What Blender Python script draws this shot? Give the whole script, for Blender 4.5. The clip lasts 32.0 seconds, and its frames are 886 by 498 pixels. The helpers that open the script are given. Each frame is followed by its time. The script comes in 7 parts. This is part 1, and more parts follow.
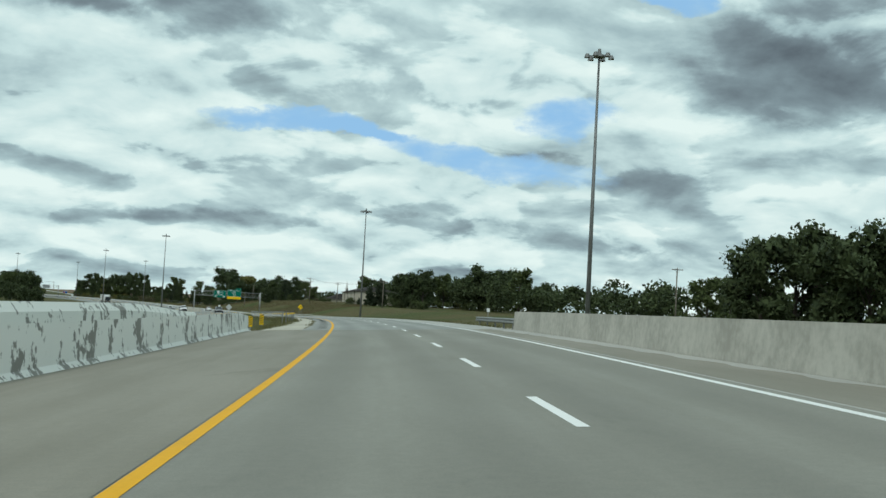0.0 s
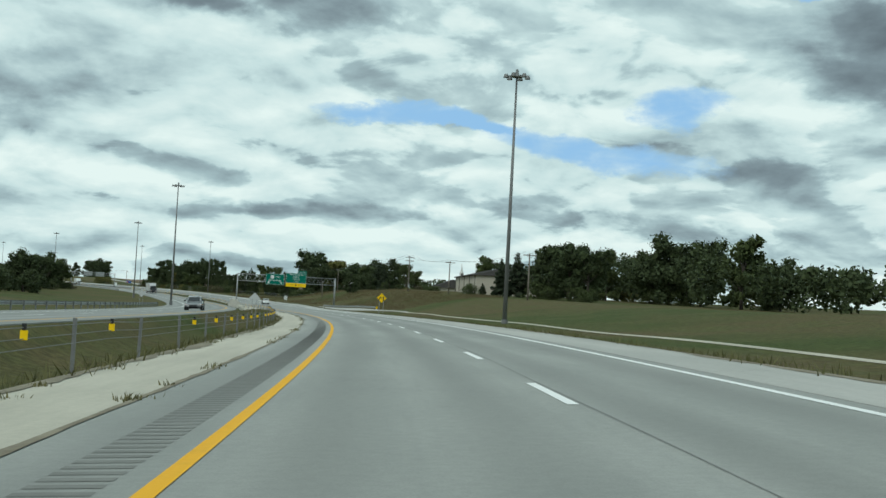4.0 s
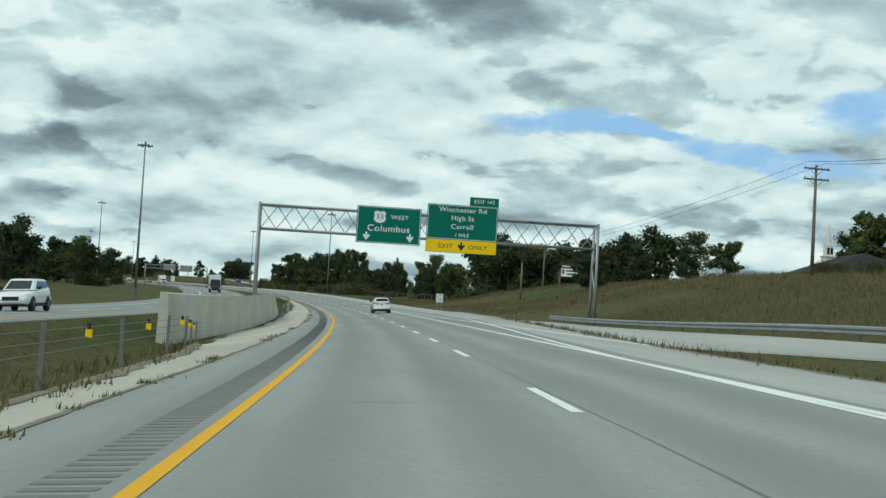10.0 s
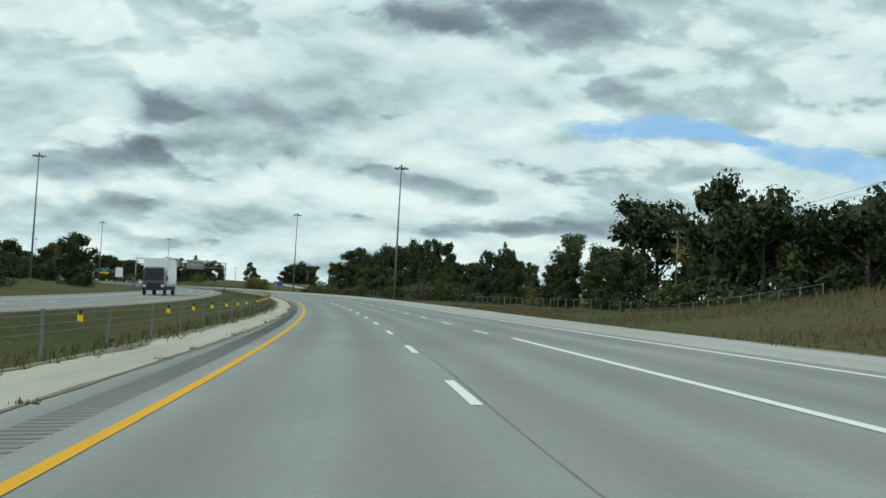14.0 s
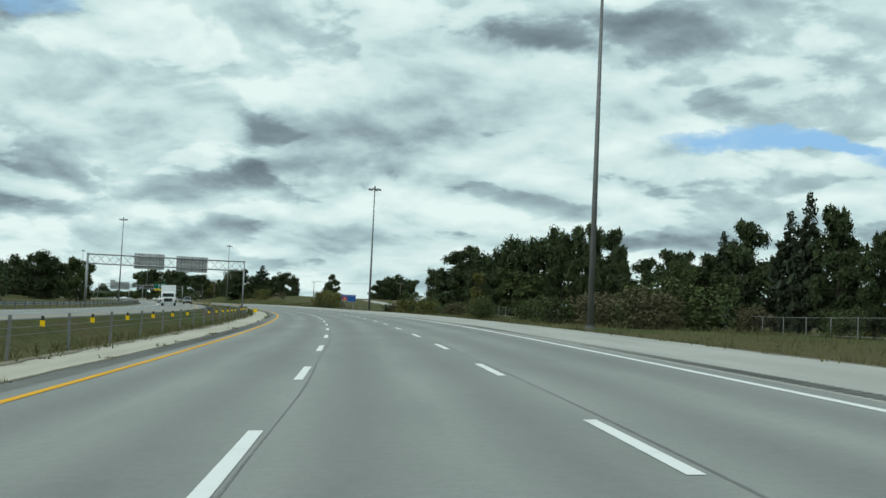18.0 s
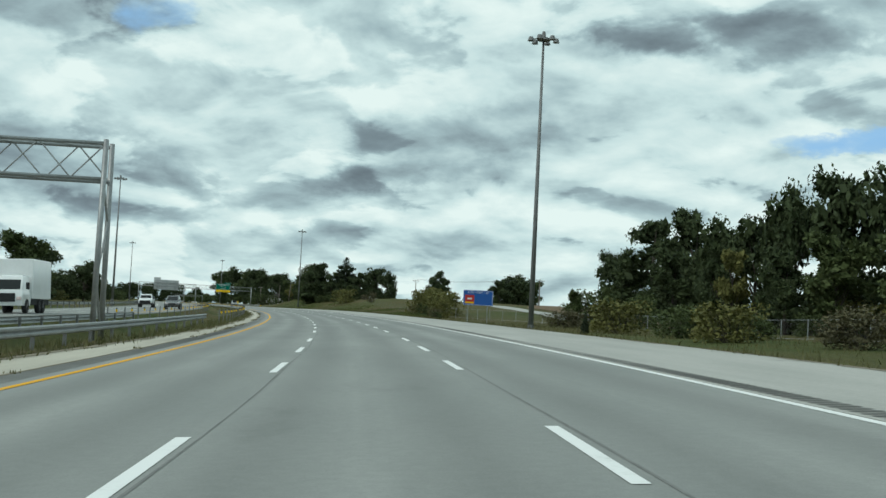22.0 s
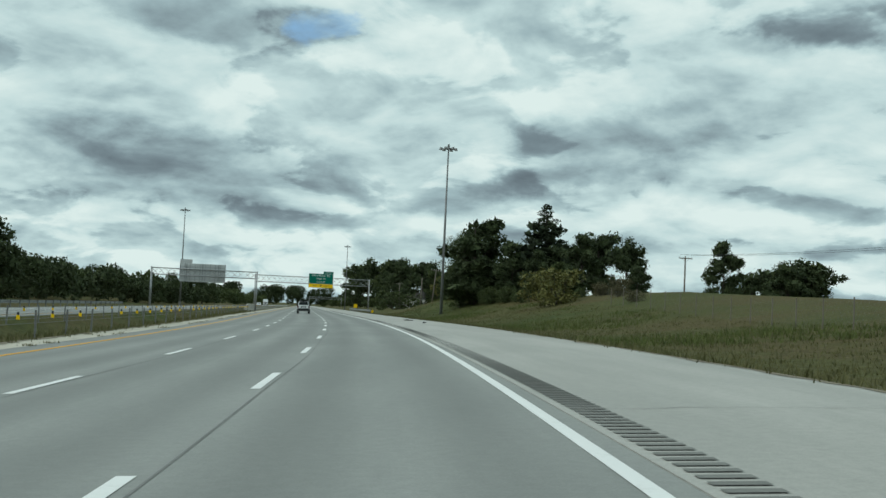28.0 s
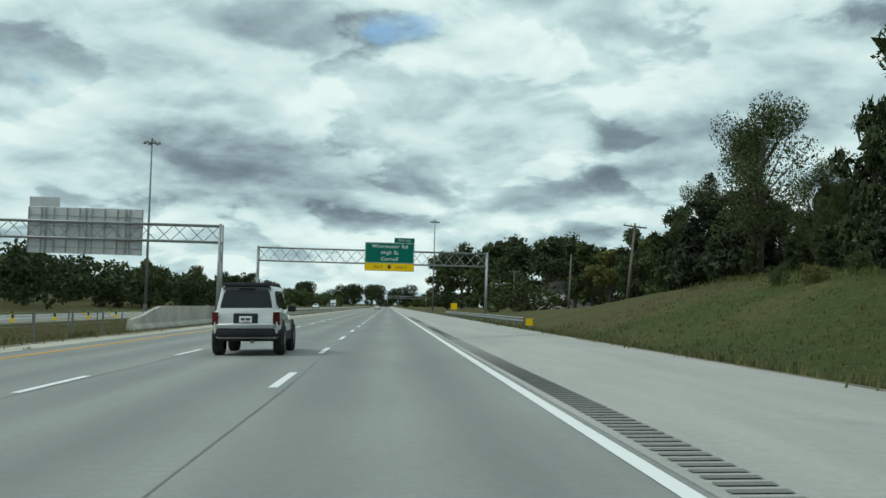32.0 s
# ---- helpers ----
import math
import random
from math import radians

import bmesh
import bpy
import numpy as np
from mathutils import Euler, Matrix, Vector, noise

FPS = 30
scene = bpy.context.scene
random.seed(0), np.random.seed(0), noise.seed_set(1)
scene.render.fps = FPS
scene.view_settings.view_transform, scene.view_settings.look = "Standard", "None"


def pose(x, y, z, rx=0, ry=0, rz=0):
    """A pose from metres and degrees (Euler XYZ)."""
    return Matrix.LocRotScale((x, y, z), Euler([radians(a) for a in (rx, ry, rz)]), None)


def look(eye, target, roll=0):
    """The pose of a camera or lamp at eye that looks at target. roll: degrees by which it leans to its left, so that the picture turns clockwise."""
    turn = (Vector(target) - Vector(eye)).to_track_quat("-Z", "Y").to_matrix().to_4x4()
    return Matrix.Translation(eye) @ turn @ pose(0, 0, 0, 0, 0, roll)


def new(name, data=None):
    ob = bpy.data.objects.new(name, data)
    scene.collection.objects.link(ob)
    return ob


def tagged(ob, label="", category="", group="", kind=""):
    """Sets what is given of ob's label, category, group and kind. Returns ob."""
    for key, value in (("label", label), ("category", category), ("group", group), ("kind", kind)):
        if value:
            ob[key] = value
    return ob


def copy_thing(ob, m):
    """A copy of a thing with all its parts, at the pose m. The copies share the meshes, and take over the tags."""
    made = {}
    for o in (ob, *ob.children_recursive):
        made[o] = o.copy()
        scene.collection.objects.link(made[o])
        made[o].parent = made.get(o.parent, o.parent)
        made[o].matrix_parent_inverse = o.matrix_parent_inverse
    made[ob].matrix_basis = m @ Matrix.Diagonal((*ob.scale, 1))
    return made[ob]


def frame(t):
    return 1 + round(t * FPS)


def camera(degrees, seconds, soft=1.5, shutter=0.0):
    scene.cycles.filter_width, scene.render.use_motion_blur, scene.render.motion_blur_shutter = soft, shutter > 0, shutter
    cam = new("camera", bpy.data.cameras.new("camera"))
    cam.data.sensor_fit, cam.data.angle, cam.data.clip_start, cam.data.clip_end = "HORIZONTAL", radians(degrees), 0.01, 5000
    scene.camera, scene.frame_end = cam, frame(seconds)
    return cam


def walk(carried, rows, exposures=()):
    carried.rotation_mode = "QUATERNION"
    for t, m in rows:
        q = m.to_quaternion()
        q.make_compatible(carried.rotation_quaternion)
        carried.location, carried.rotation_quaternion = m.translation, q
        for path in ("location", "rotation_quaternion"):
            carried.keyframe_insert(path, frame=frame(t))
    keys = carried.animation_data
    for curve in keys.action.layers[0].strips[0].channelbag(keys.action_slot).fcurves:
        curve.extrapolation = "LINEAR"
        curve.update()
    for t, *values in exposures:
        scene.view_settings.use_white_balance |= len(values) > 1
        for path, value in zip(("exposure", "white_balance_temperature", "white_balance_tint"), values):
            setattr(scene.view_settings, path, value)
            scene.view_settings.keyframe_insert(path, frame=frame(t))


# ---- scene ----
EXPOSURES = [(0.0, 0.0), (23.0, 0.0), (26.0, -0.12), (29.0, -0.10), (31.0, 0.0), (32.0, 0.0)]
cam = camera(43.46, 32.0)
# seconds, x, y, z, yaw, pitch, roll
PATH = [
    (0.0, 0.00, 0.00, 0.00, -0.00, 3.22, -3.07),
    (0.5, -1.00, 17.71, 0.03, 0.66, 3.06, -3.19),
    (1.0, -2.19, 35.37, 0.04, 1.36, 2.87, -3.29),
    (1.5, -3.59, 52.98, 0.02, 2.05, 2.71, -3.34),
    (2.0, -5.20, 70.53, -0.02, 2.77, 2.57, -3.33),
    (2.5, -7.01, 88.01, -0.09, 3.47, 2.52, -3.27),
    (3.0, -9.02, 105.40, -0.18, 4.22, 2.52, -3.19),
    (3.5, -11.24, 122.68, -0.29, 4.95, 2.54, -3.12),
    (4.0, -13.66, 139.82, -0.43, 5.67, 2.54, -3.06),
    (4.5, -16.29, 156.80, -0.59, 6.46, 2.52, -3.02),
    (5.0, -19.15, 173.57, -0.76, 7.32, 2.49, -2.99),
    (5.5, -22.23, 190.13, -0.96, 8.18, 2.48, -2.97),
    (6.0, -25.52, 206.48, -1.16, 8.89, 2.47, -2.99),
    (6.5, -28.99, 222.64, -1.37, 9.58, 2.48, -3.01),
    (7.0, -32.64, 238.65, -1.59, 10.26, 2.49, -3.04),
    (7.5, -36.48, 254.56, -1.80, 10.95, 2.51, -3.05),
    (8.0, -40.53, 270.43, -2.02, 11.64, 2.53, -3.07),
    (8.5, -44.78, 286.30, -2.23, 12.33, 2.55, -3.14),
    (9.0, -49.24, 302.20, -2.44, 13.00, 2.57, -3.22),
    (9.5, -53.92, 318.10, -2.65, 13.69, 2.57, -3.29),
    (10.0, -58.80, 333.97, -2.84, 14.38, 2.54, -3.36),
    (10.5, -63.87, 349.80, -3.03, 15.03, 2.49, -3.42),
    (11.0, -69.11, 365.54, -3.19, 15.60, 2.46, -3.46),
    (11.5, -74.47, 381.18, -3.33, 16.09, 2.47, -3.47),
    (12.0, -79.91, 396.71, -3.45, 16.49, 2.51, -3.44),
    (12.5, -85.43, 412.12, -3.55, 16.92, 2.56, -3.40),
    (13.0, -91.03, 427.40, -3.62, 17.40, 2.61, -3.35),
    (13.5, -96.71, 442.55, -3.66, 17.87, 2.66, -3.29),
    (14.0, -102.48, 457.56, -3.68, 18.39, 2.76, -3.19),
    (14.5, -108.35, 472.45, -3.67, 18.95, 2.86, -3.07),
    (15.0, -114.33, 487.19, -3.65, 19.56, 2.97, -2.94),
    (15.5, -120.44, 501.81, -3.60, 20.20, 3.07, -2.81),
    (16.0, -126.68, 516.29, -3.53, 20.83, 3.16, -2.69),
    (16.5, -133.05, 530.64, -3.45, 21.48, 3.22, -2.60),
    (17.0, -139.56, 544.87, -3.36, 22.19, 3.27, -2.55),
    (17.5, -146.24, 558.96, -3.25, 22.93, 3.33, -2.54),
    (18.0, -153.09, 572.93, -3.14, 23.70, 3.37, -2.58),
    (18.5, -160.12, 586.79, -3.04, 24.48, 3.41, -2.62),
    (19.0, -167.34, 600.54, -2.94, 25.28, 3.44, -2.67),
    (19.5, -174.76, 614.18, -2.84, 26.06, 3.47, -2.71),
    (20.0, -182.38, 627.74, -2.76, 26.80, 3.47, -2.76),
    (20.5, -190.19, 641.22, -2.70, 27.48, 3.45, -2.82),
    (21.0, -198.18, 654.64, -2.64, 28.13, 3.44, -2.87),
    (21.5, -206.32, 668.00, -2.59, 28.70, 3.43, -2.89),
    (22.0, -214.60, 681.31, -2.53, 29.17, 3.43, -2.88),
    (22.5, -223.00, 694.58, -2.48, 29.62, 3.44, -2.83),
    (23.0, -231.50, 707.79, -2.42, 30.04, 3.45, -2.76),
    (23.5, -240.10, 720.95, -2.35, 30.48, 3.46, -2.69),
    (24.0, -248.79, 734.04, -2.28, 30.91, 3.45, -2.63),
    (24.5, -257.60, 747.06, -2.20, 31.52, 3.44, -2.59),
    (25.0, -266.56, 759.96, -2.13, 32.27, 3.42, -2.58),
    (25.5, -275.70, 772.74, -2.05, 33.16, 3.39, -2.59),
    (26.0, -285.06, 785.37, -1.97, 34.14, 3.35, -2.61),
    (26.5, -294.64, 797.86, -1.90, 35.09, 3.32, -2.64),
    (27.0, -304.43, 810.21, -1.84, 35.98, 3.28, -2.66),
    (27.5, -314.43, 822.43, -1.78, 36.83, 3.24, -2.66),
    (28.0, -324.62, 834.54, -1.73, 37.64, 3.21, -2.65),
    (28.5, -335.01, 846.53, -1.68, 38.42, 3.19, -2.60),
    (29.0, -345.59, 858.41, -1.65, 39.18, 3.18, -2.52),
    (29.5, -356.35, 870.18, -1.63, 39.95, 3.14, -2.41),
    (30.0, -367.27, 881.81, -1.61, 40.63, 3.07, -2.26),
    (30.5, -378.32, 893.34, -1.60, 41.21, 3.03, -2.09),
    (31.0, -389.47, 904.76, -1.59, 41.61, 3.02, -1.92),
    (31.5, -400.67, 916.12, -1.59, 41.84, 3.02, -1.76),
    (32.0, -411.89, 927.43, -1.60, 41.93, 3.01, -1.60),
]
walk(cam, [(t, pose(x, y, z, 90 + p, r, w)) for t, x, y, z, w, p, r in PATH], exposures=EXPOSURES)

# ---- light: broken cloud over a pale sky, weak broad sun ----
class Nodes:
    """Short hand for node trees."""

    def __init__(self, tree):
        self.t = tree
        tree.nodes.clear()

    def n(self, kind):
        return self.t.nodes.new(kind)

    def put(self, sock, value):
        if isinstance(value, bpy.types.NodeSocket):
            self.t.links.new(value, sock)
        else:
            sock.default_value = value

    def math(self, op, a, b=0.0, c=0.0, clamp=False):
        node = self.n("ShaderNodeMath")
        node.operation, node.use_clamp = op, clamp
        for sock, value in zip(node.inputs, (a, b, c)):
            self.put(sock, value)
        return node.outputs[0]

    def ramp(self, x, lo, hi, a=0.0, b=1.0):
        node = self.n("ShaderNodeMapRange")
        node.interpolation_type = "SMOOTHSTEP"
        for name, value in (("Value", x), ("From Min", lo), ("From Max", hi), ("To Min", a), ("To Max", b)):
            self.put(node.inputs[name], value)
        return node.outputs[0]

    def mix(self, f, a, b, blend="MIX"):
        node = self.n("ShaderNodeMix")
        node.data_type, node.blend_type = "RGBA", blend
        for sock, value in zip((node.inputs[0], node.inputs[6], node.inputs[7]), (f, a, b)):
            self.put(sock, value)
        return node.outputs[2]

    def noise(self, vec, scale, detail=4.0, rough=0.55, distort=0.0):
        node = self.n("ShaderNodeTexNoise")
        if vec is not None:
            self.put(node.inputs["Vector"], vec)
        self.put(node.inputs["Scale"], scale)
        self.put(node.inputs["Detail"], detail)
        self.put(node.inputs["Roughness"], rough)
        self.put(node.inputs["Distortion"], distort)
        return node.outputs[0]

    def vec(self, x, y, z):
        node = self.n("ShaderNodeCombineXYZ")
        for sock, value in zip(node.inputs, (x, y, z)):
            self.put(sock, value)
        return node.outputs[0]


SUN_YAW, SUN_EL = 150.0, 46.0
world = bpy.data.worlds.new("sky")
scene.world = world
world.use_nodes = True
N = Nodes(world.node_tree)
coord = N.n("ShaderNodeTexCoord").outputs["Generated"]
sep = N.n("ShaderNodeSeparateXYZ")
N.put(sep.inputs[0], coord)
dx, dy, dz = sep.outputs
el = N.math("MULTIPLY", N.math("ARCSINE", dz), 57.2958)
az = N.math("MULTIPLY", N.math("ARCTAN2", N.math("MULTIPLY", dx, -1.0), dy), 57.2958)
nishita = N.n("ShaderNodeTexSky")
nishita.sky_type, nishita.sun_disc = "NISHITA", False
nishita.sun_elevation, nishita.sun_rotation = radians(SUN_EL), radians(-SUN_YAW)
# cloud deck: sampled on a flat layer, so that it flattens towards the horizon
lift = N.math("ADD", N.math("MAXIMUM", dz, 0.0), 0.30)
px, py = N.math("DIVIDE", dx, lift), N.math("DIVIDE", dy, lift)
deck = N.vec(px, py, 0.0)
deck_up = N.vec(N.math("MULTIPLY", px, 0.965), N.math("MULTIPLY", py, 0.965), 0.0)
low = N.noise(deck, 1.35, 9.0, 0.47, 0.3)
low_up = N.noise(deck_up, 1.35, 9.0, 0.47, 0.3)
lump = N.noise(deck, 5.5, 7.0, 0.52, 0.35)
lump_up = N.noise(deck_up, 5.5, 7.0, 0.52, 0.35)
broad = N.noise(deck, 0.7, 3.0, 0.5)
fine = N.noise(deck, 12.0, 7.0, 0.55, 0.2)
heap = N.math("ADD", low, N.math("MULTIPLY", N.math("SUBTRACT", lump, 0.5), 0.42))
heap_up = N.math("ADD", low_up, N.math("MULTIPLY", N.math("SUBTRACT", lump_up, 0.5), 0.42))
lit = N.math("MULTIPLY", N.math("SUBTRACT", heap, heap_up), 3.0)
# ragged angles for the large clouds and gaps
rag = N.n("ShaderNodeTexNoise")
N.put(rag.inputs["Vector"], N.vec(dx, dy, N.math("MULTIPLY", dz, 2.0)))
rag.inputs["Scale"].default_value, rag.inputs["Detail"].default_value, rag.inputs["Roughness"].default_value = 11.0, 8.0, 0.62
rs = N.n("ShaderNodeSeparateColor")
N.put(rs.inputs[0], rag.outputs["Color"])
az_r = N.math("ADD", az, N.math("MULTIPLY", N.math("SUBTRACT", rs.outputs[0], 0.5), 6.5))
el_r = N.math("ADD", el, N.math("MULTIPLY", N.math("SUBTRACT", rs.outputs[1], 0.5), 3.2))


def patches(rows):
    """Sum of soft ellipses (azimuth, elevation, half width, half height, slope, weight) in degrees."""
    total = 0.0
    for a, e, w, h, slope, weight in rows:
        da = N.math("SUBTRACT", az_r, a)
        de = N.math("SUBTRACT", N.math("SUBTRACT", el_r, e), N.math("MULTIPLY", da, slope))
        r = N.math("ADD", N.math("POWER", N.math("ABSOLUTE", N.math("DIVIDE", da, w)), 2.0), N.math("POWER", N.math("ABSOLUTE", N.math("DIVIDE", de, h)), 2.0))
        total = N.math("ADD", total, N.math("MULTIPLY", N.ramp(r, 0.15, 1.7, 1.0, 0.0), weight))
    return total


BLUE = [(8.0, 9.1, 4.6, 0.75, 0.03, 1.0), (-6.1, 10.3, 3.1, 1.6, 0.05, 1.0), (-1.5, 7.8, 7.6, 1.0, 0.11, 1.0), (-10.7, 16.1, 2.3, 0.7, 0.05, 1.0),
        (44.5, 14.1, 2.6, 1.2, -0.2, 0.8), (62.0, 10.6, 0.9, 0.6, -0.03, 0.5)]
DARK = [(-17.5, 13.1, 5.5, 3.3, -0.05, 1.3), (16.0, 14.4, 6.5, 1.4, -0.02, 0.9), (11.2, 11.4, 4.4, 1.3, 0.05, 0.35), (4.1, 3.9, 16.7, 0.7, -0.01, 0.65),
        (-10.2, 6.9, 3.5, 1.7, 0.15, 0.5), (31.0, 8.4, 7.0, 1.8, -0.24, 0.8), (29.7, 4.1, 6.7, 1.2, 0.0, 0.5), (50.5, 6.3, 8.0, 2.0, 0.03, 0.9),
        (49.2, 14.2, 6.6, 1.5, 0.06, 0.95), (33.5, 6.7, 3.5, 0.9, -0.23, 0.5), (22.1, 13.7, 4.4, 0.9, -0.03, 0.4)]
BRIGHT = [(-15.1, 9.5, 6.1, 1.0, 0.05, 0.8), (-1.1, 10.0, 4.8, 0.9, 0.05, 0.5), (14.3, 7.8, 7.3, 0.9, 0.0, 0.4), (27.0, 5.0, 6.1, 0.9, 0.01, 0.6),
          (35.9, 7.9, 1.6, 1.9, -0.05, 1.0), (39.4, 4.3, 1.9, 0.8, -0.04, 0.9), (42.0, 11.0, 11.0, 2.2, -0.05, 0.65)]
gap = N.math("ADD", patches(BLUE), N.ramp(broad, 0.30, 0.22))
gap = N.ramp(N.math("SUBTRACT", gap, N.math("MULTIPLY", fine, 0.8)), 0.0, 0.75)
edge_c = N.ramp(heap, 0.468, 0.512)
body = N.ramp(low, 0.49, 0.66)
shade = N.math("ADD", 0.615, N.math("MULTIPLY", edge_c, 0.20))
shade = N.math("SUBTRACT", shade, N.math("MULTIPLY", body, 0.20))
shade = N.math("ADD", shade, N.math("MULTIPLY", lit, 0.62))
shade = N.math("ADD", shade, N.math("MULTIPLY", N.math("SUBTRACT", fine, 0.5), 0.20))
shade = N.math("SUBTRACT", shade, N.math("MULTIPLY", patches(DARK), 0.32))
shade = N.math("ADD", shade, N.math("MULTIPLY", patches(BRIGHT), 0.22))
shade = N.math("ADD", shade, N.ramp(el, 8.0, -1.0, 0.0, 0.14))
cr = N.n("ShaderNodeValToRGB")
N.put(cr.inputs[0], shade)
stops = cr.color_ramp.elements
stops[0].position, stops[0].color = 0.0, (0.112, 0.147, 0.172, 1)
stops[1].position, stops[1].color = 1.0, (0.775, 0.92, 0.89, 1)
for p, c in ((0.3, (0.215, 0.292, 0.325, 1)), (0.52, (0.370, 0.512, 0.54, 1)), (0.72, (0.570, 0.748, 0.750, 1))):
    stops.new(p).color = c
blue = N.mix(0.88, nishita.outputs[0], (2.9, 5.6, 8.6, 1))
blue = N.mix(1.0, blue, (0.098, 0.098, 0.098, 1), "MULTIPLY")
sky = N.mix(gap, cr.outputs[0], blue)
sky = N.mix(N.ramp(el, 1.0, -4.0), sky, (0.36, 0.47, 0.47, 1))
bg = N.n("ShaderNodeBackground")
N.put(bg.inputs[0], sky)
bg.inputs[1].default_value = 1.0
N.put(N.n("ShaderNodeOutputWorld").inputs[0], bg.outputs[0])

sun = new("sun", bpy.data.lights.new("sun", "SUN"))
sun.data.energy, sun.data.angle, sun.data.color = 1.3, radians(20), (0.98, 1.0, 0.95)
sun.matrix_world = look((0, 0, 50), (50 * math.sin(radians(SUN_YAW)), -50 * math.cos(radians(SUN_YAW)), 50 - 50 * math.tan(radians(SUN_EL))))


# ---- materials ----
def mat(name, c1, c2=None, scale=2.0, rough=0.7, metal=0.0, bump=0.15, fine=0.0, spec=0.5, stretch=(1, 1, 1), space="Object", lo=0.35, hi=0.65, rough_var=0.1, island=0.0, relief=0.01):
    """Two-tone surface: a broad and a fine noise mix c1 and c2, vary the roughness and give a little relief."""
    m = bpy.data.materials.new(name)
    m.use_nodes = True
    n = Nodes(m.node_tree)
    c2 = c2 or tuple(v * 0.8 for v in c1)
    tc = n.n("ShaderNodeTexCoord").outputs[space] if space != "World" else n.n("ShaderNodeNewGeometry").outputs["Position"]
    mp = n.n("ShaderNodeMapping")
    n.put(mp.inputs[0], tc)
    mp.inputs["Scale"].default_value = stretch
    v = mp.outputs[0]
    a = n.noise(v, scale, 5.0, 0.6)
    b = n.noise(v, fine or scale * 9, 4.0, 0.6)
    f = n.math("ADD", n.math("MULTIPLY", a, 0.62), n.math("MULTIPLY", b, 0.38))
    f = n.ramp(f, lo, hi)
    if island:
        rnd = n.n("ShaderNodeNewGeometry").outputs["Random Per Island"]
        f = n.math("ADD", n.math("MULTIPLY", f, 1 - island), n.math("MULTIPLY", rnd, island))
    col = n.mix(f, (*c1, 1), (*c2, 1))
    p = n.n("ShaderNodeBsdfPrincipled")
    n.put(p.inputs["Base Color"], col)
    n.put(p.inputs["Roughness"], n.math("ADD", rough - rough_var / 2, n.math("MULTIPLY", b, rough_var)))
    p.inputs["Metallic"].default_value = metal
    p.inputs["Specular IOR Level"].default_value = spec
    if bump:
        bp = n.n("ShaderNodeBump")
        bp.inputs["Strength"].default_value, bp.inputs["Distance"].default_value = bump, relief
        n.put(bp.inputs["Height"], b)
        n.put(p.inputs["Normal"], bp.outputs[0])
    n.put(n.n("ShaderNodeOutputMaterial").inputs[0], p.outputs[0])
    return m



def pavement(name, c1, c2, tracks=0.0, stain=0.25, lane=3.66):
    """Road concrete in road coordinates (across, along): drawn-out grain, wheel tracks, tar and rubber stains, fine aggregate."""
    m = bpy.data.materials.new(name)
    m.use_nodes = True
    n = Nodes(m.node_tree)
    uv = n.n("ShaderNodeUVMap").outputs[0]
    s = n.n("ShaderNodeSeparateXYZ")
    n.put(s.inputs[0], uv)
    across, along = s.outputs[0], s.outputs[1]
    long = n.vec(across, n.math("MULTIPLY", along, 0.035), 0.0)
    streak = n.noise(long, 1.1, 5.0, 0.6)
    blot = n.noise(n.vec(across, n.math("MULTIPLY", along, 0.25), 3.0), 0.35, 6.0, 0.62)
    grain = n.noise(uv, 38.0, 3.0, 0.7)
    speck = n.noise(uv, 7.0, 5.0, 0.65)
    f = n.math("ADD", n.math("MULTIPLY", streak, 0.45), n.math("MULTIPLY", blot, 0.55))
    f = n.ramp(f, 0.36, 0.64)
    col = n.mix(f, (*c1, 1), (*c2, 1))
    if tracks:
        ph = n.math("MULTIPLY", n.math("DIVIDE", across, lane), 4 * math.pi)
        w = n.math("MULTIPLY", n.math("ADD", n.math("MULTIPLY", n.math("COSINE", ph), -0.5), 0.5), tracks)
        w = n.math("MULTIPLY", w, n.ramp(streak, 0.3, 0.6, 0.5, 1.0))
        col = n.mix(w, col, (*[v * 0.62 for v in c1], 1))
    dirt = n.ramp(n.noise(n.vec(across, n.math("MULTIPLY", along, 0.4), 9.0), 0.5, 7.0, 0.66), 0.60, 0.78, 0.0, stain)
    col = n.mix(dirt, col, (*[v * 0.45 for v in c1], 1))
    g = n.math("ADD", n.math("MULTIPLY", grain, 0.30), n.math("MULTIPLY", speck, 0.30))
    col = n.mix(1.0, col, n.mix(n.ramp(g, 0.2, 0.4), (0.86, 0.86, 0.86, 1), (1.10, 1.10, 1.10, 1)), "MULTIPLY")
    p = n.n("ShaderNodeBsdfPrincipled")
    n.put(p.inputs["Base Color"], col)
    n.put(p.inputs["Roughness"], n.math("ADD", 0.62, n.math("MULTIPLY", speck, 0.3)))
    p.inputs["Specular IOR Level"].default_value = 0.35
    bp = n.n("ShaderNodeBump")
    bp.inputs["Strength"].default_value, bp.inputs["Distance"].default_value = 0.35, 0.006
    n.put(bp.inputs["Height"], grain)
    n.put(p.inputs["Normal"], bp.outputs[0])
    n.put(n.n("ShaderNodeOutputMaterial").inputs[0], p.outputs[0])
    return m


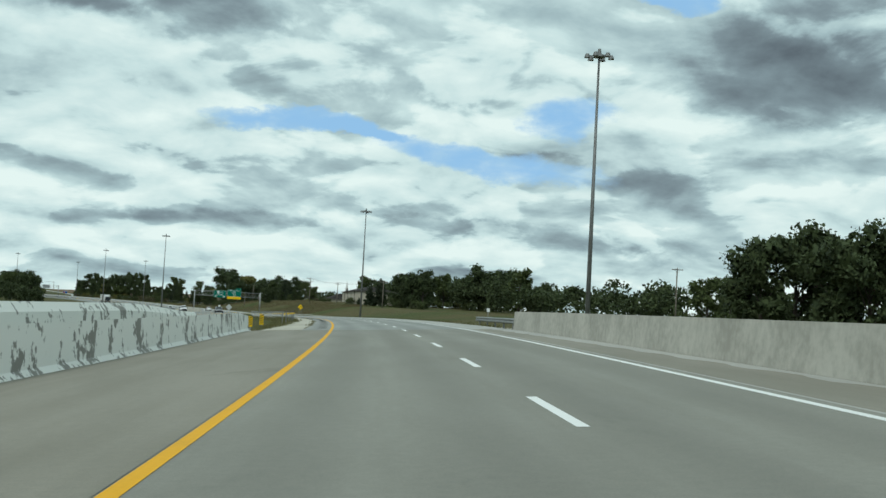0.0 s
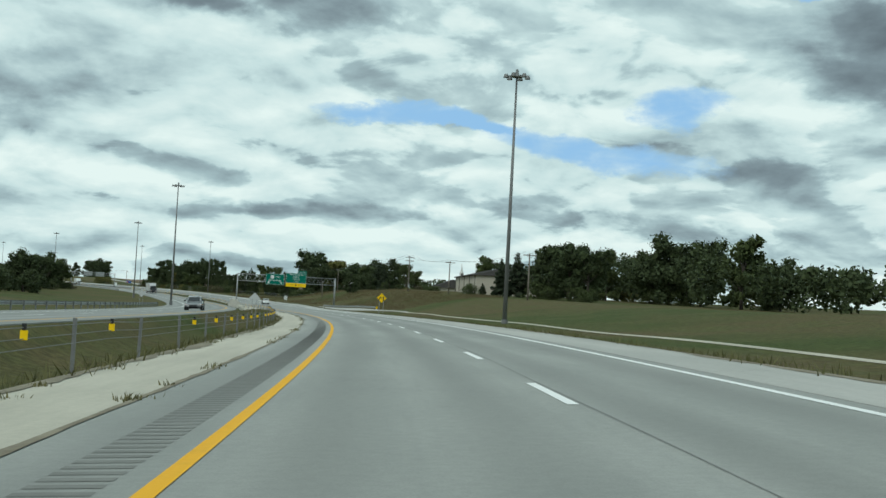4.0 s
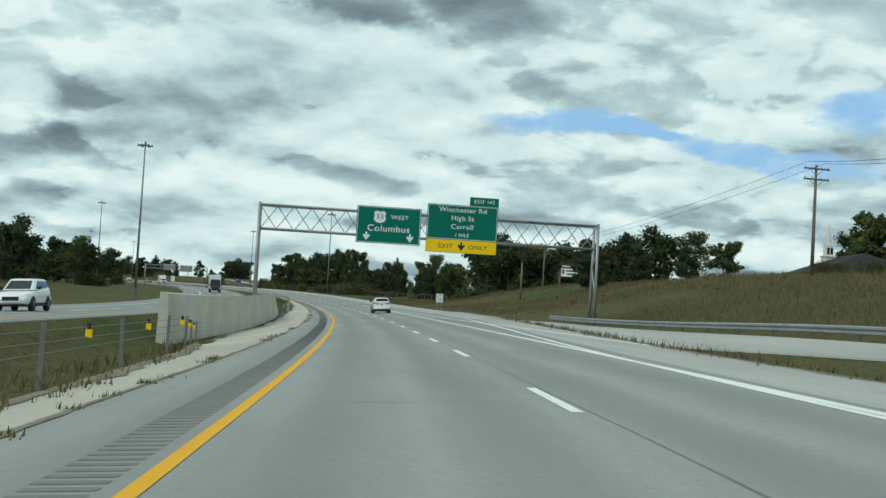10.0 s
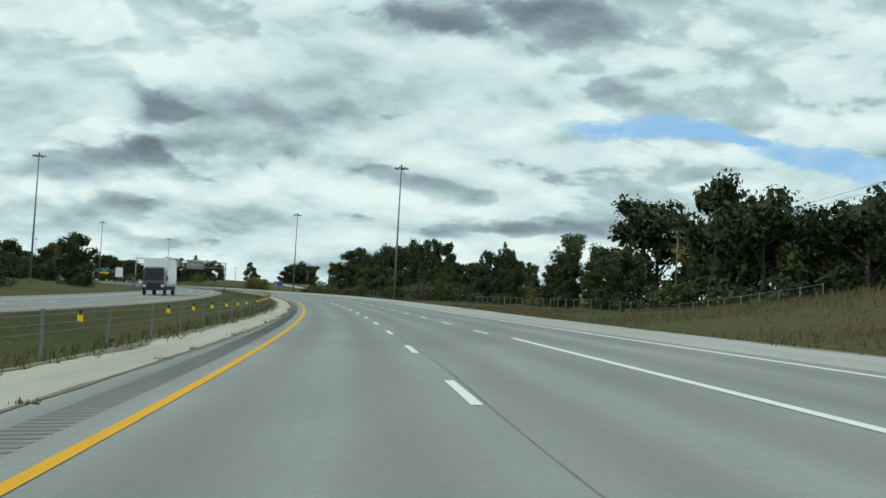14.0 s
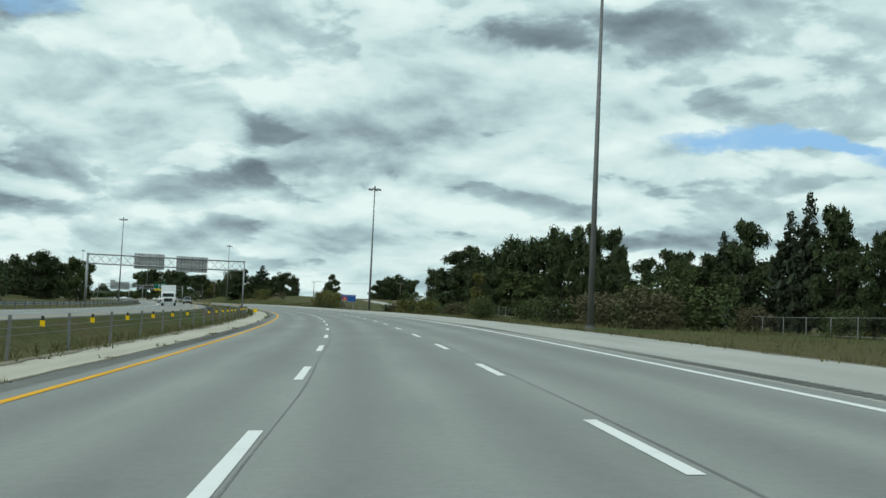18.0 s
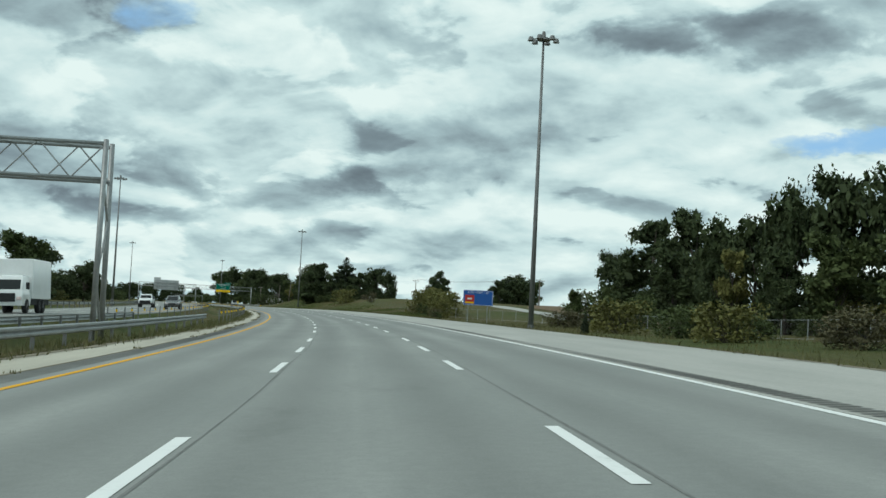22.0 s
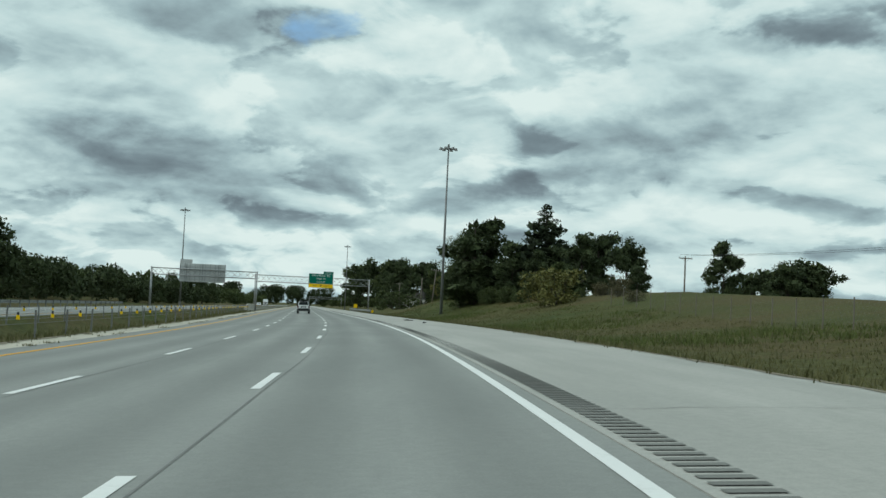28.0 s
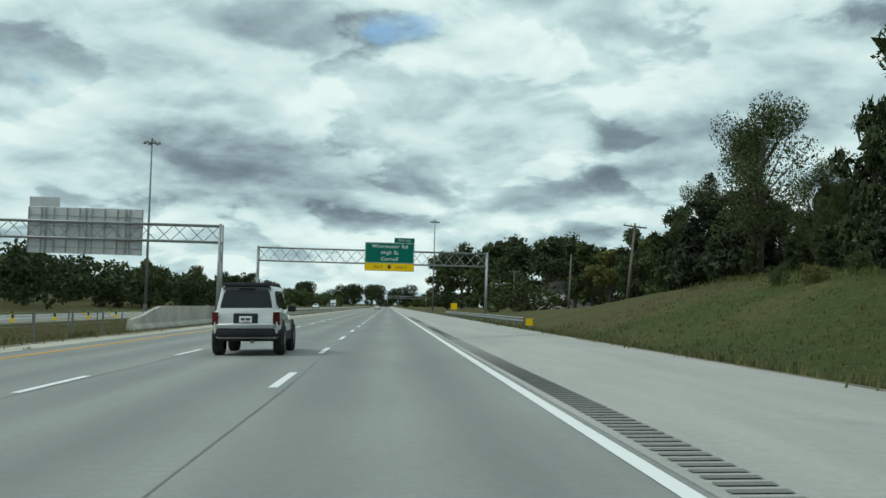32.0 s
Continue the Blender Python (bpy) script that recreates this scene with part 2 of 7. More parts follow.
def grassland(name):
    """Mown verge grass: green, straw and brown patches at several sizes."""
    m = bpy.data.materials.new(name)
    m.use_nodes = True
    n = Nodes(m.node_tree)
    pos = n.n("ShaderNodeNewGeometry").outputs["Position"]
    a = n.noise(pos, 0.022, 5.0, 0.6)
    b = n.noise(pos, 0.16, 6.0, 0.65)
    c = n.noise(pos, 3.0, 6.0, 0.7)
    col = n.mix(n.ramp(a, 0.39, 0.55), (0.064, 0.084, 0.026, 1), (0.110, 0.090, 0.042, 1))
    col = n.mix(n.ramp(b, 0.42, 0.66), col, (0.096, 0.098, 0.038, 1))
    col = n.mix(n.ramp(c, 0.35, 0.68), n.mix(1.0, col, (0.62, 0.62, 0.62, 1), "MULTIPLY"), n.mix(1.0, col, (1.2, 1.2, 1.15, 1), "MULTIPLY"))
    p = n.n("ShaderNodeBsdfPrincipled")
    n.put(p.inputs["Base Color"], col)
    p.inputs["Roughness"].default_value = 0.95
    p.inputs["Specular IOR Level"].default_value = 0.1
    bp = n.n("ShaderNodeBump")
    bp.inputs["Strength"].default_value, bp.inputs["Distance"].default_value = 0.8, 0.12
    n.put(bp.inputs["Height"], c)
    n.put(p.inputs["Normal"], bp.outputs[0])
    n.put(n.n("ShaderNodeOutputMaterial").inputs[0], p.outputs[0])
    return m


GRASS = grassland("grassland")
LANE = pavement("lane_concrete", (0.232, 0.239, 0.226), (0.298, 0.303, 0.286), tracks=0.5)
# slightly lighter than LANE, used up to station 500
LANE_EARLY = pavement("paler_lane_concrete", (0.252, 0.258, 0.240), (0.322, 0.325, 0.302), tracks=0.5)
SHOULDER = pavement("shoulder_concrete", (0.35, 0.345, 0.318), (0.43, 0.42, 0.388), stain=0.4)
APRON = pavement("apron_concrete", (0.385, 0.358, 0.292), (0.50, 0.468, 0.385), stain=0.6)
DECK = pavement("bridge_deck_concrete", (0.205, 0.188, 0.150), (0.265, 0.243, 0.200), stain=0.5)
DECK_LANE = pavement("bridge_lane_concrete", (0.212, 0.203, 0.172), (0.272, 0.262, 0.225), tracks=0.4, stain=0.45)
# dark colour carries the shade of the grooves' recess
GROOVE = mat("rumble_groove_dark", (0.15, 0.15, 0.138), (0.19, 0.19, 0.176), 1.5, 0.9, space="World")
TAR = mat("joint_tar", (0.13, 0.13, 0.125), (0.20, 0.20, 0.19), 0.8, 0.8, space="World", bump=0.3)
WHITE_LINE = mat("white_road_paint", (0.80, 0.80, 0.78), (0.60, 0.60, 0.57), 1.6, 0.6, space="World", lo=0.5, hi=0.8, bump=0.3)
YELLOW_LINE = mat("yellow_road_paint", (0.78, 0.39, 0.014), (0.66, 0.34, 0.025), 1.4, 0.7, space="World", lo=0.45, hi=0.8, bump=0.3, spec=0.15)
GALV = mat("galvanised_steel", (0.36, 0.375, 0.38), (0.27, 0.28, 0.28), 1.2, 0.5, 0.6, bump=0.05)
GALV_DULL = mat("weathered_steel_pole", (0.20, 0.205, 0.205), (0.15, 0.152, 0.15), 0.6, 0.6, 0.4, bump=0.05)
WALL = mat("barrier_concrete", (0.50, 0.48, 0.425), (0.33, 0.315, 0.275), 0.5, 0.85, space="World", bump=0.4)
WALL_PALE = mat("pale_wall_concrete", (0.56, 0.54, 0.48), (0.44, 0.42, 0.37), 0.4, 0.85, space="World", bump=0.3)
WALL_WHITE = mat("flaking_white_barrier", (0.74, 0.74, 0.70), (0.23, 0.222, 0.20), 0.9, 0.85, space="World", bump=0.6, lo=0.535, hi=0.565, fine=3.4)
SIGN_GREEN = mat("sign_green_sheeting", (0.0, 0.150, 0.105), (0.0, 0.135, 0.095), 0.8, 0.5, bump=0.02, spec=0.15)
SIGN_YELLOW = mat("sign_yellow_sheeting", (0.92, 0.58, 0.008), (0.88, 0.55, 0.008), 0.8, 0.5, bump=0.02, spec=0.15)
SIGN_WHITE = mat("sign_white_sheeting", (0.80, 0.82, 0.82), (0.74, 0.76, 0.76), 0.8, 0.45, bump=0.02)
SIGN_BLUE = mat("sign_blue_sheeting", (0.01, 0.10, 0.40), (0.01, 0.09, 0.36), 0.8, 0.45, bump=0.02)
SIGN_BLACK = mat("sign_black_legend", (0.015, 0.015, 0.015), None, 1.0, 0.5, bump=0.0)
SIGN_RED = mat("sign_red_panel", (0.55, 0.03, 0.02), None, 1.0, 0.5, bump=0.0)
SIGN_BACK = mat("aluminium_sign_back", (0.56, 0.57, 0.57), (0.47, 0.48, 0.48), 0.7, 0.5, 0.15, bump=0.04)
WOOD_POLE = mat("weathered_pole_wood", (0.20, 0.175, 0.145), (0.12, 0.102, 0.084), 0.9, 0.9, stretch=(4, 4, 0.4))
BARK = mat("bark", (0.085, 0.07, 0.055), (0.045, 0.038, 0.03), 1.3, 0.95, stretch=(3, 3, 0.6), bump=0.6)


def leaves(name, dark, light):
    return mat(name, dark, light, 0.25, 0.75, bump=0.0, fine=1.6, spec=0.25, island=0.55)


LEAF_DARK = leaves("dark_green_leaves", (0.022, 0.034, 0.013), (0.066, 0.088, 0.034))
LEAF_MID = leaves("green_leaves", (0.032, 0.048, 0.015), (0.096, 0.120, 0.042))
LEAF_AUTUMN = leaves("turning_leaves", (0.070, 0.075, 0.022), (0.19, 0.18, 0.055))
NEEDLE = leaves("dark_conifer_needles", (0.018, 0.029, 0.016), (0.054, 0.070, 0.036))
BRUSH = leaves("dry_brush", (0.060, 0.056, 0.028), (0.130, 0.115, 0.060))
WEED = leaves("verge_weeds", (0.09, 0.085, 0.035), (0.20, 0.18, 0.085))


# ---- mesh helpers ----
def obj(name, verts, faces, material, parent=None, label="", uv=None, smooth=False):
    """One mesh object out of vertices and faces; material may be a list with a third face entry."""
    me = bpy.data.meshes.new(name)
    me.from_pydata(verts, [], faces)
    me.materials.append(material)
    if uv is not None:
        layer = me.uv_layers.new(name="UVMap")
        idx = np.empty(len(me.loops), dtype=np.int32)
        me.loops.foreach_get("vertex_index", idx)
        layer.data.foreach_set("uv", np.asarray(uv, dtype=np.float32)[idx].ravel())
    if smooth:
        me.polygons.foreach_set("use_smooth", [True] * len(me.polygons))
    me.update()
    ob = new(name, me)
    if parent:
        ob.parent = parent
    if label:
        ob["label"] = label
    return ob


def part(name, bm, material, parent=None, label="", smooth=False, m=None):
    """Link a bmesh as ONE mesh object under a thing or a part."""
    me = bpy.data.meshes.new(name)
    bm.normal_update()
    bm.to_mesh(me)
    bm.free()
    for one in material if isinstance(material, (list, tuple)) else [material]:
        me.materials.append(one)
    if smooth:
        me.polygons.foreach_set("use_smooth", [True] * len(me.polygons))
    ob = new(name, me)
    if parent:
        ob.parent = parent
    if m is not None:
        ob.matrix_basis = m
    if label:
        ob["label"] = label
    return ob


def empty(name, m, label="", category="", group="", kind=""):
    ob = new(name)
    ob.matrix_basis = m
    ob.empty_display_size = 0.2
    return tagged(ob, label, category, group, kind)


def box(bm, x0, x1, y0, y1, z0, z1, bevel=0.0, m=None):
    r = bmesh.ops.create_cube(bm, size=1.0)
    bmesh.ops.transform(bm, matrix=Matrix.Translation(((x0 + x1) / 2, (y0 + y1) / 2, (z0 + z1) / 2)) @ Matrix.Diagonal((x1 - x0, y1 - y0, z1 - z0, 1)), verts=r["verts"])
    vs = r["verts"]
    if bevel:
        es = list({e for v in vs for e in v.link_edges})
        b = bmesh.ops.bevel(bm, geom=es, offset=bevel, segments=1, affect="EDGES", profile=0.5)
        vs = b["verts"]
    if m is not None:
        bmesh.ops.transform(bm, matrix=m, verts=vs)
    return bm


def rod(bm, a, b, r0, r1=None, seg=8):
    """A tapered round bar from a to b."""
    a, b = Vector(a), Vector(b)
    d = b - a
    r1 = r0 if r1 is None else r1
    res = bmesh.ops.create_cone(bm, cap_ends=True, segments=seg, radius1=r0, radius2=r1, depth=d.length)
    q = d.to_track_quat("Z", "Y").to_matrix().to_4x4()
    bmesh.ops.transform(bm, matrix=Matrix.Translation((a + b) / 2) @ q, verts=res["verts"])
    return bm


# ---- the road's own coordinates: s along the yellow line, v metres to its right ----
START = (-1.60, -0.09)
# station, heading, height, bank in degrees
ALIGN = [
    (-100, -0.72, -1.34, -3.07), (0, 3.15, -1.34, -3.07), (60, 4.97, -1.34, -3.34), (120, 7.37, -1.6, -3.13),
    (180, 10.25, -2.15, -2.98), (240, 13.2, -2.89, -3.04), (300, 15.79, -3.68, -3.19), (360, 18.24, -4.4, -3.43),
    (420, 20.31, -4.88, -3.41), (480, 22.71, -5.06, -3.12), (540, 24.89, -4.93, -2.66), (600, 27.45, -4.58, -2.59),
    (660, 29.94, -4.26, -2.76), (720, 32.69, -4.06, -2.88), (780, 35.4, -3.85, -2.64), (840, 37.93, -3.63, -2.61),
    (900, 40.05, -3.42, -2.65), (960, 43.02, -3.24, -2.37), (1020, 44.78, -3.12, -1.75), (1080, 44.76, -3.1, -1.6),
    (1140, 44.77, -3.1, -1.6), (2600, 44.77, -3.1, -1.6),
]


def smooth_rows(q, rows, col):
    k = np.array([r[0] for r in rows], float)
    w = np.array([r[col] for r in rows], float)
    g = np.gradient(w, k)
    i = np.clip(np.searchsorted(k, q) - 1, 0, len(k) - 2)
    h = k[i + 1] - k[i]
    t = np.clip((q - k[i]) / h, 0, 1)
    return (2 * t**3 - 3 * t**2 + 1) * w[i] + (t**3 - 2 * t**2 + t) * h * g[i] + (-2 * t**3 + 3 * t**2) * w[i + 1] + (t**3 - t**2) * h * g[i + 1]


S_FIRST, S_LAST = -100, 2600
QS = np.arange(S_FIRST, S_LAST + 1, 1.0)
QH = smooth_rows(QS, ALIGN, 1)
QX, QY = np.cumsum(-np.sin(np.radians(QH))), np.cumsum(np.cos(np.radians(QH)))
QX, QY = QX + START[0] - QX[-S_FIRST], QY + START[1] - QY[-S_FIRST]
QZ, QB = smooth_rows(QS, ALIGN, 2), np.tan(np.radians(-smooth_rows(QS, ALIGN, 3)))


def line(s):
    """x, y, z, heading and cross slope of the yellow line at s."""
    return tuple(float(np.interp(s, QS, q)) for q in (QX, QY, QZ, QH, QB))


def ramp01(x, a, b):
    t = min(1.0, max(0.0, (x - a) / (b - a)))
    return t * t * (3 - 2 * t)


OPP = -14.8  # middle of the other carriageway


def edge(s):
    """Outer edge of the travelled lanes: two lanes, then three past the ramp."""
    return 7.32 + 3.66 * ramp01(s, 350, 450)


BANK_ROWS = [(-100, -3.0), (60, -1.5), (130, 0.8), (200, 2.0), (300, 3.2), (380, 5.0), (440, 6.2), (500, 5.8), (530, 5.0), (560, 2.4), (590, 0.4), (860, 0.5), (920, 1.8), (970, 3.0), (1020, 4.3), (1060, 3.8), (1110, 3.7), (1160, 3.0), (1250, 1.5), (2600, 1.5)]


def seam_v(s):
    """Seam between the lanes' own concrete and the median strip."""
    return float(np.interp(s, [60, 115, 220, 290, 355, 416, 470, 545, 600, 680, 780], [-1.72, -1.63, -2.05, -2.10, -2.25, -1.90, -1.65, -1.10, -1.08, -1.15, -1.10]))


def grass_v(s):
    """Outer edge of the median strip, where the grass begins."""
    return float(np.interp(s, [60, 115, 160, 225, 300, 350, 372, 388, 405, 417, 452, 468, 500, 550, 600, 690, 740, 785, 900], [-4.0, -3.35, -4.0, -4.5, -4.45, -3.2, -3.7, -5.5, -6.2, -5.2, -4.6, -4.0, -3.4, -2.65, -2.8, -3.4, -3.3, -2.3, -2.6]))


def barrier_v(s):
    """Line of the median cable barrier."""
    return min(-3.1, grass_v(s) - 0.25)


def shoulder_width(s):
    return float(np.interp(s, [0, 300, 460, 560, 660, 770, 1200], [2.4, 2.3, 2.5, 3.8, 4.2, 5.5, 5.4]))


def ground_z(s, v):
    """Height of the open ground, of the road beds too."""
    _, _, z, _, b = line(s)
    e = edge(s) + shoulder_width(s)
    if v < -4.3:
        a, o = z - 4.3 * b, OPP + 5.6
        if v > o:
            t = (v - o) / (-4.3 - o)
            return (z + (a - z) * t) - 0.7 * math.sin(math.pi * t) - 0.05
        if v > OPP - 8:
            return z + (v - OPP) * b * 0.6
        d = OPP - 8 - v
        base = z - 8 * b * 0.6 - 0.5 * ramp01(d, 0, 4)
        return base + 1.5 * ramp01(d, 10, 60) + 6.0 * ramp01(d, 90, 420) + 0.5 * noise.noise((s * 0.02, v * 0.03, 0)) * ramp01(d, 3, 20)
    if v < e:
        return z + v * b
    d = v - e
    top = float(np.interp(s, [r[0] for r in BANK_ROWS], [r[1] for r in BANK_ROWS]))
    base = z + e * b - 0.35 * ramp01(d, 0, 2.0)
    level = z + 0.3 + top
    far = level + 3.0 * ramp01(d, 60, 300)
    k = ramp01(d, 2.0, float(np.interp(s, [980, 1040, 1085, 1130, 1200], [32, 27, 17, 19, 32])))
    return base * (1 - k) + far * k + 0.35 * noise.noise((s * 0.03, v * 0.05, 3.0)) * ramp01(d, 3, 15)


def spot(s, v, dz=0.0, ground=True):
    x, y, z, h, b = line(s)
    r = radians(h)
    zz = ground_z(s, v) if ground else z + v * b
    return Vector((x + v * math.cos(r), y + v * math.sin(r), zz + dz))


def stand(s, v, dz=0.0, turn=0.0, lean=0.0):
    """A pose that stands on the ground at s, v and faces along the road (its y axis ahead)."""
    p = spot(s, v, dz)
    return pose(p.x, p.y, p.z, 0, lean, line(s)[3] + turn)


def on_road(s, v, dz=0.0, turn=0.0):
    """The same on the banked road."""
    x, y, z, h, b = line(s)
    p = spot(s, v, dz)
    return pose(p.x, p.y, p.z, 0, 0, h + turn) @ pose(0, 0, 0, 0, -math.degrees(math.atan(b)), 0) if abs(turn) < 90 else pose(p.x, p.y, p.z, 0, 0, h + turn) @ pose(0, 0, 0, 0, math.degrees(math.atan(b)), 0)


def strip(name, s0, s1, ds, profile, material, parent=None, label="", ground=True, closed=False, smooth=False):
    """Sweep a profile of (v, dz) along the road; v may be a function of s. UV: across, along."""
    n = max(1, int(math.ceil((s1 - s0) / ds)))
    verts, uv, faces = [], [], []
    c = len(profile)
    for i in range(n + 1):
        s = s0 + (s1 - s0) * i / n
        for v, dz in profile:
            vv = v(s) if callable(v) else v
            zz = dz(s) if callable(dz) else dz
            verts.append(spot(s, vv, zz))
            uv.append((vv, s))
    for i in range(n):
        for j in range(c if closed else c - 1):
            k = (j + 1) % c
            faces.append((i * c + j, i * c + k, i * c + c + k, i * c + c + j))
    if closed:
        faces.append(tuple(range(c - 1, -1, -1)))
        faces.append(tuple(n * c + j for j in range(c)))
    return obj(name, verts, faces, material, parent, label, uv, smooth)


# ---- ground, one sheet to the horizon ----
def build_ground():
    ss = np.concatenate([np.arange(-100, 1400, 5.0), np.arange(1400, 2601, 40.0)])
    vs = [-900, -600, -420, -300, -220, -160, -120, -95, -75, -60, -50, -42, -36, -31, -27, -25, -23.4, -22.7, -20.5, -17, -13, -9.3, -8.6, -7.8, -7, -6.2, -5.4, -4.7, -4.2, -3.9, -3.5, -3.1, -2.8, -2.4, -2, 4, 9.8, 10.6, 11.4, 12.3, 13.4, 14.3, 15.2, 16, 17, 18.5, 20, 22, 24, 26, 29, 32, 36, 40, 45, 52, 60, 75, 95, 120, 160, 220, 300, 420, 600, 900]
    verts, faces = [], []
    for s in ss:
        for v in vs:
            sink = 0.0
            if grass_v(s) + 0.3 < v < edge(s) + shoulder_width(s) - 0.3 or OPP - 7.5 < v < OPP + 5.2:
                sink = -0.35
            verts.append(spot(s, v, sink))
    c, r = len(vs), len(ss)
    for i in range(r - 1):
        for j in range(c - 1):
            faces.append((i * c + j, i * c + j + 1, i * c + c + j + 1, i * c + c + j))
    rim = [j for j in range(c)] + [i * c + c - 1 for i in range(1, r)] + [(r - 1) * c + j for j in range(c - 2, -1, -1)] + [i * c for i in range(r - 2, 0, -1)]
    mid = Vector((-500, 900, 0))
    first = len(verts)
    for k in rim:
        d = verts[k] - mid
        d.z = 0
        p = mid + d.normalized() * 4600
        verts.append(Vector((p.x, p.y, 4.0)))
    for a in range(len(rim)):
        b = (a + 1) % len(rim)
        faces.append((rim[b], rim[a], first + a, first + b))
    ob = obj("ground", verts, faces, GRASS, smooth=True)
    return tagged(ob, "mown roadside grass, green and straw-brown, rising to low banks", "ground", kind="structure")


build_ground()


# ---- carriageways ----
BED = [(lambda s: seam_v(s) - 0.06, -0.30), (lambda s: seam_v(s) - 0.02, 0.0), (0, 0.0), (3.66, 0.0), (7.32, 0.0), (lambda s: edge(s) + 0.25, 0.0), (lambda s: edge(s) + 0.3, -0.3)]
road = strip("road", -100, 500, 4, BED, LANE_EARLY)
tagged(road, "pale grey concrete highway lanes with worn wheel tracks", "road", kind="structure")
road_2 = strip("road", 500, 2600, 4, BED, LANE)
tagged(road_2, "grey concrete highway lanes with worn wheel tracks", "road", kind="structure")
shoulder = strip("shoulder", -100, 2600, 4, [(lambda s: edge(s) + 0.26, -0.2), (lambda s: edge(s) + 0.27, 0.004), (lambda s: edge(s) + shoulder_width(s), 0.0), (lambda s: edge(s) + shoulder_width(s) + 0.05, -0.4)], SHOULDER)
tagged(shoulder, "pale concrete right shoulder", "road shoulder", kind="structure")
apron = strip("apron", 62, 2600, 4, [(lambda s: grass_v(s) - 0.05, -0.4), (grass_v, 0.0), (lambda s: seam_v(s) - 0.015, 0.004), (lambda s: seam_v(s) - 0.01, -0.2)], APRON)
tagged(apron, "stained pale concrete edge strip beside the median", "road shoulder", kind="structure")
deck = strip("bridge_deck", -100, 61.5, 4, [(-4.9, -0.3), (-4.9, lambda s: 0.2), (-4.29, 0.006), (-1.0, 0.006), (-0.22, 0.006)], DECK)
deck_2 = strip("bridge_deck", -100, 61.5, 4, [(7.66, 0.006), (9.8, 0.006), (9.82, -0.3)], DECK)
deck_3 = strip("bridge_deck", -100, 61.5, 4, [(-0.21, 0.003), (3.66, 0.003), (7.65, 0.003)], DECK_LANE)
tagged(deck_3, "worn brownish concrete lanes on the bridge", "bridge deck", kind="structure")
tagged(deck_2, "brownish worn concrete bridge deck shoulder", "bridge deck", kind="structure")
tagged(deck, "brownish worn concrete bridge deck shoulder", "bridge deck", kind="structure")
other = strip("other_carriageway", -100, 2600, 5, [(OPP - 7.4, -0.4), (OPP - 7.35, 0.02), (OPP - 3.66, 0.02), (OPP, 0.02), (OPP + 3.66, 0.02), (OPP + 5.2, 0.02), (OPP + 5.25, -0.4)], LANE)
tagged(other, "grey concrete lanes of the opposite carriageway", "road", kind="structure")

# markings
def drift(s):
    """The hand of the line painter."""
    return float(np.interp(s, [0, 43, 115, 220, 290, 350, 415, 480, 560, 600, 680, 770], [-0.12, -0.10, -0.09, -0.11, -0.24, -0.20, 0.0, 0.04, 0.04, 0.08, -0.25, 0.05]))


yellow = strip("yellow_edge_line", -100, 2600, 3, [(lambda s: drift(s) - 0.08, 0.008), (lambda s: drift(s) + 0.08, 0.008)], YELLOW_LINE)
tagged(yellow, "yellow painted left edge line", "road marking", kind="structure")


def right_drift(s):
    return float(np.interp(s, [0, 110, 140, 560, 600, 680, 760, 840, 860, 880, 950, 1020], [0.0, -0.12, -0.15, -0.25, -0.25, 0.0, 0.2, 0.2, -0.14, -0.2, 0.05, 0.1]))


right_line = strip("white_edge_line", -100, 2600, 3, [(lambda s: edge(s) + right_drift(s) - 0.08, 0.006), (lambda s: edge(s) + right_drift(s) + 0.08, 0.006)], WHITE_LINE)
tagged(right_line, "white painted right edge line", "road marking", kind="structure")
for v, name in ((OPP + 3.7, YELLOW_LINE), (OPP - 3.7, WHITE_LINE)):
    tagged(strip("other_edge_line", -100, 2000, 5, [(v - 0.09, 0.026), (v + 0.09, 0.026)], name), "painted edge line of the opposite carriageway", "road marking", kind="structure")
gore_line = strip("gore_line", 300, 505, 3, [(7.23, 0.006), (7.41, 0.006)], WHITE_LINE)
tagged(gore_line, "solid white line where the ramp lane joins", "road marking", kind="structure")
gore_line_2 = strip("gore_line", 370, 478, 3, [(lambda s: 7.62 + 2.4 * ramp01(s, 478, 370), 0.006), (lambda s: 7.78 + 2.4 * ramp01(s, 478, 370), 0.006)], WHITE_LINE)
tagged(gore_line_2, "second white line of the ramp gore", "road marking", kind="structure")

# lane dashes: far end of one dash at each known station, with whole steps between
DASH_ENDS = [15.5, 50.0, 61.5, 121.1, 134.3, 230.1, 249.6, 264.5, 283.9, 300.0, 320.1, 356.7, 371.0, 391.9, 414.3, 428.0, 450.9, 548.7, 560.8, 584.6, 596.2, 641.5, 677.7, 691.7, 711.8, 731.5, 746.2, 765.7, 779.9, 799.7, 833.3, 865.7, 878.7, 952.8, 965.8, 986.7, 1020.9, 1038.0, 1055.3]
ends = []
for a, b in zip(DASH_ENDS, DASH_ENDS[1:]):
    k = max(1, round((b - a) / 12.7))
    ends += [a + (b - a) * i / k for i in range(k)]
ends = [DASH_ENDS[0] - 12.2 * i for i in range(8, 0, -1)] + ends + [DASH_ENDS[-1] + 12.2 * i for i in range(44)]


def inner_lane(s):
    return float(np.interp(s, [50, 120, 230, 350, 414, 548, 590, 680, 721, 766, 860, 965, 1021], [3.82, 3.87, 3.88, 3.84, 3.80, 3.69, 3.60, 3.54, 3.72, 3.80, 3.80, 3.95, 3.80]))


